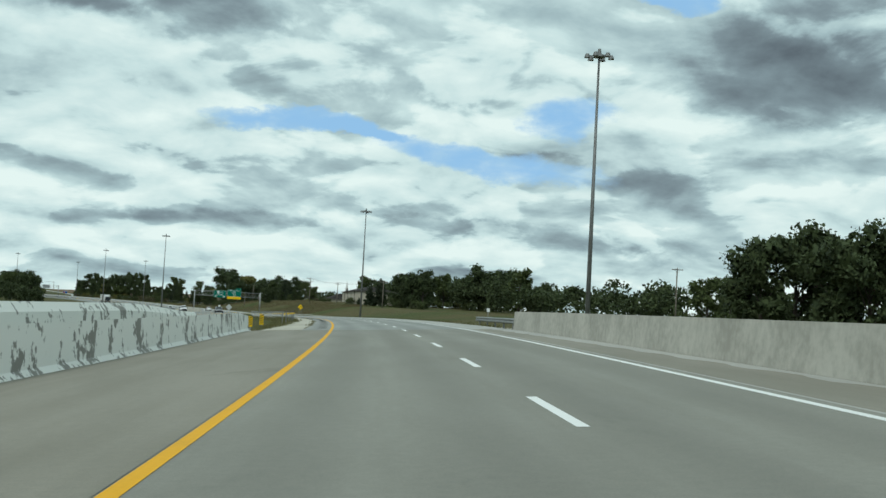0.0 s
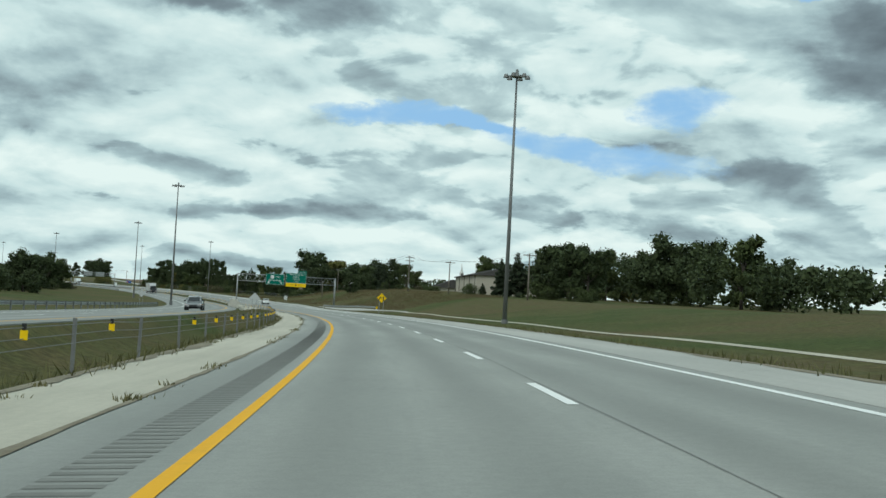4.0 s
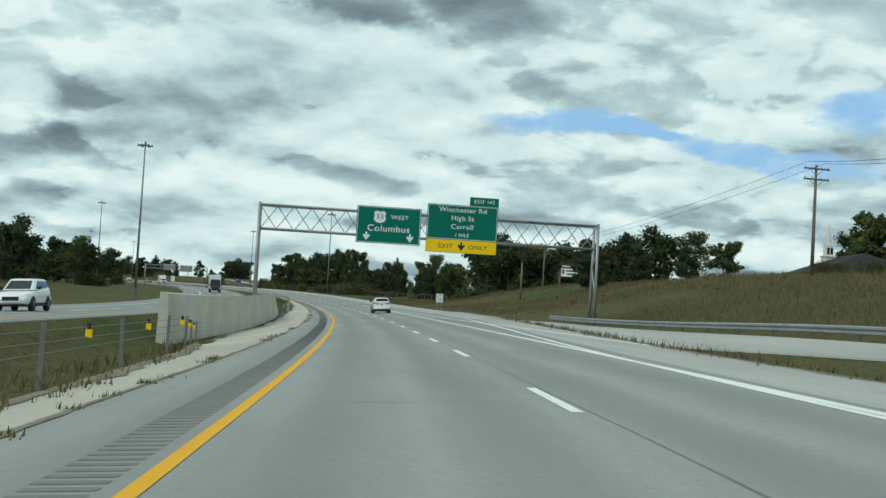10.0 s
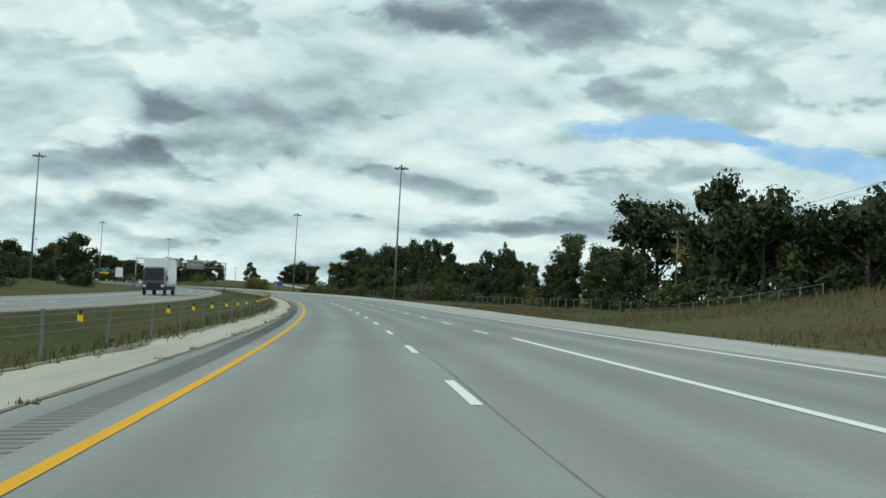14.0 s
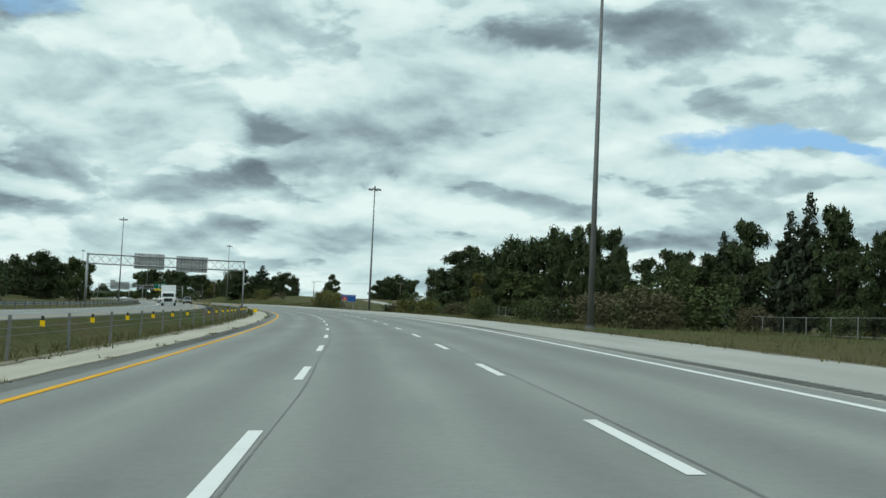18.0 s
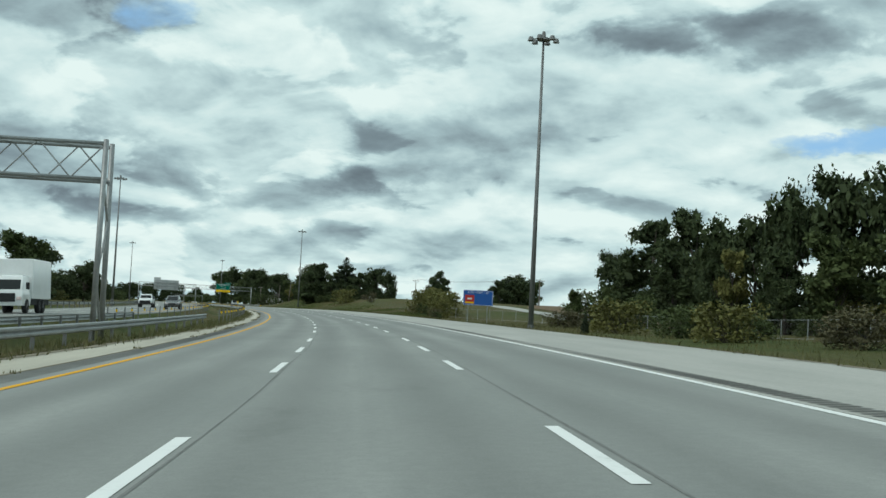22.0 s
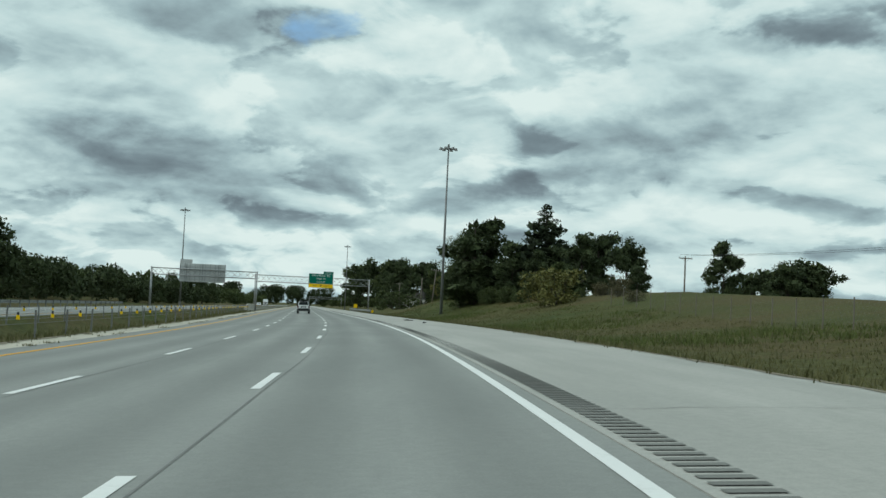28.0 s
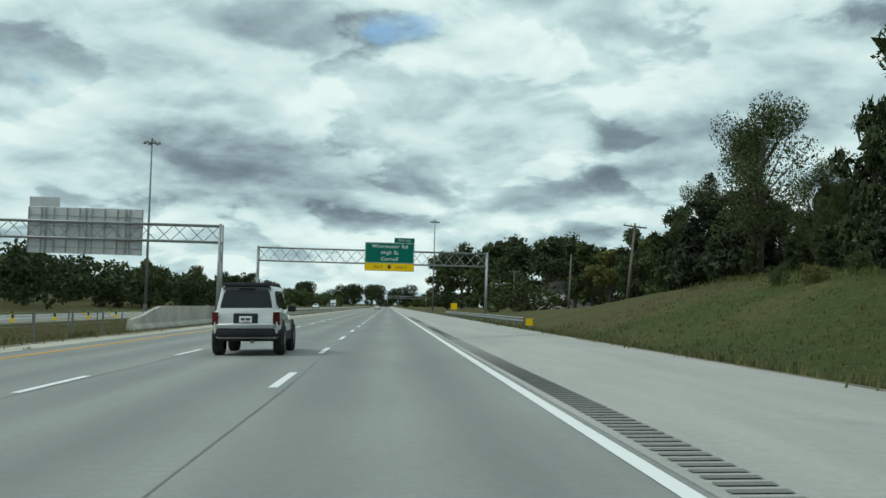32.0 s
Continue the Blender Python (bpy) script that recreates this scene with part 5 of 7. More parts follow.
def conifer(name, h, w, seed, n=4800, label="", fine=1.0):
    rng = random.Random(seed)
    top = empty(name, pose(0, 0, 0), label, "tree")
    bm = bmesh.new()
    rod(bm, (0, 0, -0.6), (0, 0, h * 0.98), h * 0.018 + 0.05, 0.02, 8)
    part("trunk", bm, BARK, top)
    limbs, centres = bmesh.new(), []
    for i in range(52):
        f = (i + 0.5) / 52
        z = h * (0.06 + 0.92 * f)
        r = w * 0.5 * (1 - f) ** 0.8 * rng.uniform(0.65, 1.12) + 0.1
        a = i * 2.4 + rng.uniform(-0.3, 0.3)
        c, s = math.cos(a), math.sin(a)
        rod(limbs, (0, 0, z), (r * c, r * s, z - 0.06 * r), 0.04, 0.01, 4)
        for q in (0.45, 0.75, 1.0):
            centres.append((r * q * c, r * q * s, z - 0.05 * r, 0.35 + w * 0.085 * (1 - f) * (1.2 - q * 0.4)))
    part("branching", limbs, BARK, top)
    v, f = leaf_cloud(centres, n, (0.011 * h + 0.05) * fine, seed, 0.5)
    v, f = inner_leaves(v, f, [c for c in centres if c[3] > 0.5], seed)
    obj("crown", v, f, NEEDLE, top)
    return top


def bush(name, h, w, seed, leaf, n=2400, label=""):
    rng = random.Random(seed)
    top = empty(name, pose(0, 0, 0), label, "bush")
    bm, centres = bmesh.new(), []
    for i in range(16):
        a, r = rng.uniform(0, 6.28), w * 0.5 * math.sqrt(rng.random()) * 0.85
        e = (r * math.cos(a), r * math.sin(a), h * rng.uniform(0.25, 0.85) * (1.05 - (r / w) ** 2))
        rod(bm, (r * 0.2 * math.cos(a), r * 0.2 * math.sin(a), -0.3), e, 0.035, 0.01, 4)
        centres.append((*e, w * rng.uniform(0.12, 0.2)))
        centres.append((e[0] * 1.1, e[1] * 1.1, h * rng.uniform(0.06, 0.3), w * rng.uniform(0.1, 0.15)))
    part("branching", bm, BARK, top)
    v, f = leaf_cloud(centres, n, 0.022 * h + 0.035, seed)
    obj("crown", v, f, leaf, top)
    return top


STOCK = {}
for key, made in (
    ("a", broad_tree("broadleaf_tree", 12, 10, 1, LEAF_DARK, trunk=0.06, label="dense dark green broadleaf tree")),
    ("b", broad_tree("broadleaf_tree", 12, 8, 2, LEAF_MID, trunk=0.05, label="rounded green broadleaf tree")),
    ("c", broad_tree("broadleaf_tree", 12, 11, 3, LEAF_DARK, trunk=0.05, label="wide low-branched dark green tree")),
    ("d", broad_tree("broadleaf_tree", 12, 7, 4, LEAF_AUTUMN, label="tree turning yellow-green in early autumn")),
    ("e", broad_tree("broadleaf_tree", 12, 9, 5, LEAF_MID, 7000, bare=0.5, label="thin half-bare broadleaf tree")),
    ("p", conifer("conifer_tree", 12, 5.5, 6, 4500, label="dark green conifer with a pointed top")),
    ("q", conifer("conifer_tree", 12, 8, 7, 5500, label="broad dark spruce with layered limbs")),
    ("x", broad_tree("broadleaf_tree", 12, 9, 15, LEAF_MID, 16000, bare=0.4, fine=0.5, label="tall half-bare tree with thin upper limbs")),
    ("y", conifer("pine_tree", 12, 9, 16, 9000, fine=0.75, label="tall dark pine with layered limbs")),
    ("z", broad_tree("broadleaf_tree", 12, 9, 17, LEAF_DARK, 7500, fine=0.75, trunk=0.03, label="dense dark green tree leafy to the ground")),
    ("s", bush("bush", 3, 4, 8, LEAF_MID, label="green leafy bush on the roadside grass")),
    ("t", bush("bush", 3, 4, 9, LEAF_AUTUMN, label="yellow-green bush turning in early autumn")),
    ("u", bush("bush", 3, 4.5, 10, BRUSH, label="dry brown brush on the roadside bank")),
):
    STOCK[key] = made
used = set()
tree_rng = random.Random(77)


def plant(key, s, v, h, wide=1.0, dz=0.0):
    src = STOCK[key]
    base = 3.0 if key in "stu" else 12.0
    m = stand(s, v, dz, tree_rng.uniform(0, 360))
    if key not in used:
        used.add(key)
        src.matrix_basis = m
        ob = src
    else:
        ob = copy_thing(src, m)
    k = h / base
    ob.scale = (k * wide * tree_rng.uniform(0.92, 1.08), k * wide * tree_rng.uniform(0.92, 1.08), k)
    return ob


def plant_top(key, s, v, top, wide=1.0):
    """Plant a tree whose top is that high over the yellow line."""
    h = line(s)[2] + top - ground_z(s, v)
    plant(key, s, v, max(1.2, h), wide)
    if key in "abcde" and s < 1040 and tree_rng.random() < 0.6:
        plant("stsu"[tree_rng.randrange(4)], s + tree_rng.uniform(-4, 4), v - math.copysign(tree_rng.uniform(2, 4), v), h * tree_rng.uniform(0.22, 0.34), 1.5)


# along the first bend
for row in [
    ("a", 119, 48.0, 12.2, 1), ("c", 120, 52.6, 13.2, 1), ("a", 103, 48.7, 11.8, 1), ("c", 99, 50.0, 11.4, 1), ("b", 106, 55.6, 11.5, 1), ("b", 206, 80.1, 12.4, 1), ("a", 217, 90.8, 13.8, 1), ("b", 513, 110.3, 18.7, 1), ("a", 541, 110.1, 20.1, 1), ("a", 424, 85.0, 21.7, 1), ("b", 416, 90.2, 20.1, 1), ("c", 421, 100.7, 19.6, 1), ("c", 391, 95.6, 22.0, 1), ("a", 384, 100.6, 22.0, 1), ("b", 356, 95.4, 20.7, 1), ("c", 349, 100.3, 15.3, 1), ("p", 367, 46.1, 13.1, 1.1), ("q", 369, 50.2, 14.7, 1), ("a", 377, 60.0, 17.6, 1), ("a", 364, 56.4, 17.1, 1), ("c", 358, 58.0, 16.1, 1), ("a", 355, 60.8, 15.9, 1), ("s", 384, 44.4, 8.2, 1.3), ("q", 383, 46.6, 8.1, 1.2),
]:
    plant_top(*row)
# behind the church bank
for row in [
    ("a", 682, 77.3, 24.8, 1), ("d", 672, 84.1, 21.8, 1), ("b", 644, 84.0, 18.5, 1), ("c", 642, 90.5, 19.4, 1), ("d", 631, 70.3, 19.9, 1), ("c", 582, 60.1, 15.5, 1), ("b", 558, 60.3, 15.6, 1), ("a", 544, 62.2, 16.9, 1), ("c", 541, 66.5, 17.5, 1), ("e", 513, 62.1, 15.5, 1), ("b", 496, 60.0, 13.4, 1), ("b", 502, 87.7, 20.2, 1), ("p", 517, 50.5, 10.4, 1.2), ("s", 757, 64.2, 8.8, 2), ("p", 815, 70.4, 8.8, 1.3),
]:
    plant_top(*row)
# past the message board
for row in [
    ("s", 436, 49, 8.0, 1.6), ("z", 486, 36, 11.4, 1.0), ("z", 480, 41, 11.0, 1.0), ("z", 476, 46, 10.6, 1.0), ("s", 441, 47, 7.8, 1.6), ("s", 431, 46, 7.5, 1.6), ("s", 445, 50, 8.1, 1.4), ("u", 438, 45, 7.3, 1.6),
    ("a", 593, 47.4, 17.9, .7), ("c", 586, 50.0, 15.0, 1), ("d", 588, 55.0, 14.5, 1), ("b", 591, 60.4, 13.5, 1), ("a", 568, 58.3, 12.1, 1), ("c", 554, 58.0, 12.4, 1), ("a", 552, 60.3, 12.8, 1), ("q", 540, 60.0, 16.7, 1.2), ("q", 534, 60.2, 14.3, 1.2), ("b", 518, 55.7, 9.4, 1), ("s", 508, 52.6, 6.9, 2), ("p", 709, 60.4, 8.7, 1.2), ("p", 693, 60.3, 7.7, 1.2), ("t", 642, 50.2, 5.4, 1.4),
]:
    plant_top(*row)
# beside the chain-link fence
for row in [
    ("z", 735, 52.1, 10.5, 0.8), ("z", 748, 52, 10.2, 0.85), ("z", 760, 51, 9.8, 0.85), ("q", 717, 50, 12, 0.7), ("z", 710, 50.2, 12.4, 0.75), ("q", 697, 48.1, 12.5, 0.65), ("q", 693, 48, 13.9, 0.62), ("z", 687, 48.1, 12, 0.65), ("z", 678, 46.1, 9.1, 0.6), ("z", 713, 46.3, 8.8, 0.9), ("z", 682, 45.1, 7.7, 0.9), ("z", 703, 46, 9.5, 0.9), ("z", 726, 48, 10.0, 0.9), ("s", 677, 48.1, 6.9, 0.5), ("b", 700, 62.1, 9, 0.9), ("b", 694, 62.3, 9.2, 1.0), ("s", 670, 52.4, 6.9, 0.5), ("e", 665, 52.4, 14.5, 0.8), ("z", 651, 46.3, 9.8, 0.8), ("z", 646, 46.1, 10.1, 0.8), ("z", 652, 45.1, 7.9, 0.8), ("a", 654, 56, 12.5, 0.8), ("d", 638, 52.7, 11.6, 0.9), ("z", 636, 48, 10.5, 0.9), ("c", 612, 42.9, 8.8, 1), ("u", 705, 41.5, 4.0, 1.2), ("u", 690, 41.5, 3.2, 1.2), ("s", 676, 42.5, 3.2, 1.0),
]:
    plant_top(*row)
# grove on the knoll
for row in [
    ("z", 888, 60.3, 17.9, 1.0), ("a", 898, 58.3, 13.5, 0.7), ("d", 841, 52.1, 11.4, 0.6), ("a", 844, 56.1, 15.6, 0.7), ("c", 836, 57.2, 17.2, 0.62), ("a", 826, 58.2, 18.6, 0.66), ("c", 818, 60.2, 19.1, 0.6), ("a", 810, 61.1, 19, 0.62), ("z", 806, 63.2, 19.4, 0.6), ("z", 801, 64.4, 19.4, 0.56), ("z", 796, 65.4, 18.4, 0.56), ("z", 789, 64.2, 14.7, 0.42), ("b", 818, 52.3, 11, 1.04), ("b", 805, 52.3, 10, 1.2), ("z", 824, 50.2, 9.6, 0.95), ("b", 918, 150.0, 20.8, 1.0), ("c", 1289, 175.3, 23.5, 1.3), ("a", 1351, 190.5, 24.2, 1.2), ("b", 1324, 195.3, 23.3, 1.2),
]:
    plant_top(*row)
# brush below the knoll
for row in [
    ("e", 689, 34.3, 6.6, .8), ("s", 685, 30.0, 4.5, 1.2), ("s", 683, 32.1, 5.4, 1.5), ("u", 680, 28.6, 4.1, 1.3), ("u", 714, 34.2, 4.4, 1.5), ("u", 705, 33.1, 4.0, 1.5), ("t", 756, 30.1, 4.2, 1), ("u", 772, 30.1, 3.0, 1.6), ("s", 791, 32.0, 2.7, 1.5), ("s", 803, 32.0, 2.7, 1.5), ("s", 716, 30.4, 3.9, 1.2), ("s", 743, 34.4, 4.1, 1.2), ("s", 730, 24.5, 3.9, 1.0), ("u", 832, 30.2, 2.6, 1.6), ("s", 791, 27.4, 3.1, 1.4), ("t", 781, 27.3, 3.4, 1.4),
]:
    plant_top(*row)
# by the blue service sign
for row in [
    ("s", 861.0, 42.4, 5.8, 1.5), ("t", 813.0, 30.4, 4.0, 1.4), ("p", 795.0, 22.2, 2.0, 0.9), ("b", 1195.0, 140.4, 19.2, 1.3), ("c", 1191.0, 140.0, 19.0, 1.3), ("b", 1063.0, 140.9, 9.9, 1.3), ("b", 852.0, 36.6, 5.1, 0.8), ("z", 876, 62.1, 18.7, 0.83), ("z", 867, 55.4, 11.8, 1.1), ("c", 862, 60.4, 15.7, 0.67), ("z", 850, 54.2, 11.6, 0.7), ("b", 892, 56.2, 7.6, 1.3), ("z", 897, 60.3, 11.5, 1.0), ("s", 838, 40, 5.0, 0.9),
]:
    plant_top(*row)
# by the farm field
for row in [
    ("z", 1097.0, 79.1, 16.1, 0.8), ("t", 919.0, 30.4, 6.2, 1.2), ("t", 917.0, 31.5, 6.5, 1.2), ("t", 908.0, 30.0, 5.6, 1.0), ("t", 904.0, 30.5, 5.9, 1.2), ("t", 892.0, 27.6, 4.2, 1.0), ("b", 1092.0, 150.5, 10.6, 1.3), ("t", 914.0, 29.4, 6.8, 0.9), ("s", 881.0, 24.6, 1.7, 1.0), ("t", 1026.0, 33.0, 7.5, 1.2), ("z", 1183, 130, 16.9, 1.3), ("z", 936, 35, 8.4, 0.9), ("s", 900, 27.5, 2.6, 1.4), ("s", 908, 28, 3.0, 1.4), ("u", 915, 28, 3.0, 1.3), ("u", 888, 25.5, 2.2, 1.2),
]:
    plant_top(*row)
# on the last bank
for row in [
    ("z", 1067.0, 30.0, 15.0, 1.15), ("z", 1059.0, 34.0, 11.5, 1.0), ("y", 1060.0, 38.7, 17.2, 1.2), ("z", 1048.0, 41.0, 12.0, 1.0), ("z", 1052.0, 36.0, 10.0, 0.9), ("b", 1044.0, 36.5, 8.3, 1.2), ("s", 1040.0, 36.0, 6.0, 1.2), ("s", 1034.0, 37.5, 5.0, 1.2), ("b", 1066.0, 34.0, 9.0, 1.0), ("s", 1062.0, 33.4, 5.3, 1.3), ("s", 1060.0, 31.0, 5.5, 1.1), ("s", 1055.0, 32.5, 5.5, 1.1), ("s", 1048.0, 33.5, 5.0, 1.1), ("z", 1071.0, 32.0, 8.0, 1.0), ("z", 1075.0, 35.0, 9.0, 1.0), ("z", 1084.0, 37.0, 8.5, 1.0), ("b", 1092.0, 38.0, 9.0, 1.0), ("z", 1056.0, 40.0, 11.0, 1.0), ("z", 1070.0, 44.1, 11.6, 1.1), ("b", 1089.0, 42.2, 13.5, 0.9), ("u", 1030.0, 41.0, 6.4, 1.1), ("u", 1029.0, 38.5, 5.6, 1.2), ("u", 1019.0, 37.5, 4.8, 1.3), ("u", 1008.0, 36.0, 4.0, 1.3), ("a", 1085, 53.1, 15.9, 1.02), ("c", 1079, 56.1, 13.8, 0.8), ("z", 1070, 55.2, 9.6, 1.01), ("z", 1068, 29.5, 9, 1.2), ("z", 1064, 31, 7.5, 1.3), ("s", 1067, 28.5, 4.8, 1.3),
]:
    plant_top(*row)
# at the end of the walk
for row in [
    ("x", 1107.0, 33.4, 15.8, 0.75), ("y", 1112.0, 34.5, 12.4, 1.0), ("x", 1100.0, 34.5, 10.9, 0.6), ("x", 1102.0, 37.4, 10.4, 0.6), ("z", 1112.0, 40.7, 10.9, 0.7), ("y", 1084.0, 33.0, 12.3, 0.8), ("x", 1136.0, 38.0, 13.4, 0.7), ("z", 1150.0, 40.2, 11.4, 0.8), ("z", 1105.0, 32.2, 6.2, 0.9), ("z", 1102.0, 34.0, 7.2, 0.9), ("z", 1098.0, 34.5, 6.9, 1.0), ("z", 1124.0, 36.3, 8.8, 1.0), ("z", 1094.0, 35.4, 6.9, 1.0), ("b", 1160.0, 40.0, 11.2, 1.0), ("z", 1182.0, 42.3, 12.8, 0.9), ("d", 1200.0, 42.2, 11.9, 1.0), ("b", 1214.0, 42.2, 12.9, 1.0), ("a", 1236.0, 43.1, 14.5, 1.0), ("a", 1264.0, 43.1, 17.7, 1.0), ("c", 1304.0, 42.1, 18.5, 1.0), ("a", 1356.0, 41.1, 22.3, 1.0), ("b", 1390.0, 40.0, 22.6, 1.0), ("c", 1438.0, 35.9, 23.8, 1.0), ("b", 1451.0, 31.5, 23.2, 1.0), ("s", 1229.0, 33.1, 7.3, 1.6), ("s", 1091.0, 29.1, 4.1, 0.8), ("t", 1087.0, 29.1, 3.6, 0.9), ("s", 1089.0, 32.3, 4.2, 1.0), ("y", 1131, 37, 14.1, 1.0), ("z", 1125, 38.2, 11.7, 0.86), ("z", 1147, 38.1, 12.6, 0.7), ("z", 1117, 38.3, 10.1, 1.0), ("z", 1112, 39.1, 10.4, 0.9), ("z", 1107, 39.1, 10.5, 0.95), ("x", 1122, 38.1, 16.7, 0.7), ("z", 1096, 36.1, 14.2, 0.6),
]:
    plant_top(*row)
# across the median, first half
for row in [
    ("c", 488, -60.5, 12.0, 1), ("b", 603, -61.3, 13.0, 1), ("d", 673, -52.7, 12.0, 1), ("b", 642, -45.9, 11.0, 1), ("a", 555, -57.7, 12.0, 1), ("c", 576, -55.8, 13.0, 1), ("b", 655, -54.7, 12.0, 1), ("d", 769, -45.4, 11.0, 1), ("a", 736, -39.5, 12.0, 1), ("e", 635, -48.3, 12.0, 1), ("a", 862, -62.7, 13.0, 1), ("c", 969, -44.0, 12.0, 1),
]:
    plant_top(*row)
# across the median, second half
for row in [
    ("a", 919, -48.8, 13.0, 1), ("c", 963, -56.3, 12.0, 1), ("b", 905, -38.1, 11.1, 1), ("b", 1034, -48.0, 13.1, 1), ("c", 1067, -38.3, 11.0, 1),
]:
    plant_top(*row)
# across the median at the end
for row in [
    ("c", 1247, -77.0, 13.0, 1), ("b", 1313, -80.7, 12.0, 1), ("b", 1294, -45.9, 11.0, 1), ("c", 1450, -51.2, 12.0, 1), ("a", 1452, -43.0, 13.0, 1), ("b", 1546, -44.4, 12.0, 1), ("e", 1372, -48.3, 12.0, .8), ("b", 1432, -88.1, 13.0, 1), ("a", 1364, -94.3, 12.0, 1), ("c", 1325, -73.5, 11.1, 1), ("b", 1346, -95.6, 12.0, 1), ("c", 1597, -100.3, 13.0, 1), ("b", 1462, -50.7, 12.0, 1), ("b", 1411, -118.7, 13.0, 1), ("a", 1372, -84.1, 12.0, 1), ("c", 1346, -107.2, 11.0, 1), ("c", 1430, -79.3, 12.0, 1),
]:
    plant_top(*row)



# ---- far woods ----
def far_woods(rows, seed, leaf, label, size=0.75, dense=75, depth=14):
    """A belt of distant tree crowns along (s, v, height) rows, uneven in height and depth."""
    rng = random.Random(seed)
    centres, count = [], 0
    for (s0, v0, h0), (s1, v1, h1) in zip(rows, rows[1:]):
        n = int(max(abs(s1 - s0), abs(v1 - v0)) / 7)
        for i in range(n):
            f = (i + rng.random()) / n
            s, v, h = s0 + (s1 - s0) * f, v0 + (v1 - v0) * f + rng.uniform(-depth, depth), (h0 + (h1 - h0) * f) * rng.uniform(0.6, 1.1)
            p = spot(s, v)
            r = h * rng.uniform(0.26, 0.42)
            centres.append((p.x, p.y, p.z + h - r, r))
            for _ in range(3):
                q = r * rng.uniform(0.5, 0.8)
                centres.append((p.x + rng.uniform(-1, 1) * r, p.y + rng.uniform(-1, 1) * r, p.z + rng.uniform(0.15, 0.7) * h, q))
    v, f = leaf_cloud(centres, len(centres) * dense, size, seed)
    return tagged(obj("far_woods", v, f, leaf), label, "woods", kind="stuff")


far_woods([(-80, -75, 10), (150, -95, 12), (420, -110, 13), (700, -95, 12), (900, -85, 11), (1150, -95, 12), (1400, -75, 12), (1700, -60, 12), (2100, -45, 12)], 21, LEAF_MID, "long belt of woods beyond the opposite lanes")
far_woods([(1400, -300, 14), (1900, -260, 14), (2500, -200, 14)], 22, LEAF_DARK, "hazy far woods on the valley side")
far_woods([(-60, 130, 12), (150, 150, 13), (330, 130, 13), (560, 120, 13), (760, 140, 12)], 23, LEAF_DARK, "dark belt of woods behind the bank")
far_woods([(506, 92, 10.5), (467, 92, 13), (427, 92, 14), (385, 92, 14.5), (350, 92, 13), (321, 92, 9.5), (270, 88, 8), (235, 82, 8)], 27, LEAF_DARK, "dense dark woods behind the grassy bank", 0.5, 120, 6)
far_woods([(1096, 45, 5.5), (1126, 46, 6), (1151, 47, 7), (1193, 50, 9.5), (1251, 54, 12), (1340, 56, 14)], 28, LEAF_DARK, "dense dark woods on top of the last bank", 0.34, 170, 4)
far_woods([(1190, 72, 7), (1350, 68, 7.5), (1600, 60, 8), (1900, 50, 9), (2300, 34, 10)], 24, LEAF_MID, "woods along the right side of the straight")
far_woods([(2150, -90, 24), (2160, 60, 22)], 25, LEAF_DARK, "woods closing the far end of the straight", 0.9, 260)
far_woods([(1040, -50, 9), (1150, -48, 10), (1300, -46, 10.5), (1480, -44, 11)], 29, LEAF_DARK, "dense woods beside the opposite lanes", 0.42, 150, 6)
far_woods([(440, -66, 8), (700, -63, 8.5), (900, -60, 8.5), (1150, -60, 8.5), (1350, -52, 8)], 26, LEAF_DARK, "low dark thicket beyond the opposite lanes", 0.42, 150, 8)


# ---- vehicles ----
def paint(name, c, metal=0.0, rough=0.25):
    m = mat(name, c, tuple(v * 0.93 for v in c), 0.8, rough, metal, bump=0.0, rough_var=0.05)
    p = next(n for n in m.node_tree.nodes if n.type == "BSDF_PRINCIPLED")
    p.inputs["Coat Weight"].default_value, p.inputs["Coat Roughness"].default_value = 0.6, 0.06
    return m


PAINT_WHITE = paint("white_car_paint", (0.80, 0.82, 0.82))
PAINT_SILVER = paint("silver_car_paint", (0.58, 0.59, 0.59), 0.35, 0.3)
PAINT_DARK = paint("dark_car_paint", (0.03, 0.033, 0.04))
PAINT_GREY = paint("grey_car_paint", (0.14, 0.145, 0.15))
TRIM = mat("black_plastic_trim", (0.022, 0.022, 0.023), (0.034, 0.034, 0.035), 6.0, 0.7, bump=0.1, spec=0.2)
TYRE = mat("tyre_rubber", (0.018, 0.018, 0.018), (0.03, 0.029, 0.028), 5.0, 0.85, bump=0.2)
ALLOY = mat("alloy_rim", (0.33, 0.33, 0.34), (0.24, 0.24, 0.25), 4.0, 0.3, 0.9, bump=0.0)
TINT = mat("tinted_car_glass", (0.012, 0.014, 0.015), (0.018, 0.02, 0.021), 1.0, 0.06, bump=0.0, spec=0.3)
LENS_DARK = mat("dark_red_tail_lens", (0.10, 0.010, 0.014), (0.07, 0.008, 0.010), 3.0, 0.15, bump=0.0)
LENS_RED = mat("red_tail_lens", (0.30, 0.010, 0.012), (0.20, 0.008, 0.01), 3.0, 0.12, bump=0.0)
LENS_AMBER = mat("amber_lens", (0.50, 0.11, 0.015), (0.40, 0.08, 0.012), 3.0, 0.12, bump=0.0)
LENS_CLEAR = mat("clear_lens", (0.72, 0.60, 0.58), (0.60, 0.48, 0.47), 3.0, 0.1, bump=0.0)
CHROME = mat("chrome_badge", (0.6, 0.6, 0.62), None, 2.0, 0.15, 1.0, bump=0.0)
PLATE_INK = mat("plate_ink", (0.06, 0.075, 0.085), None, 2.0, 0.6, bump=0.0)


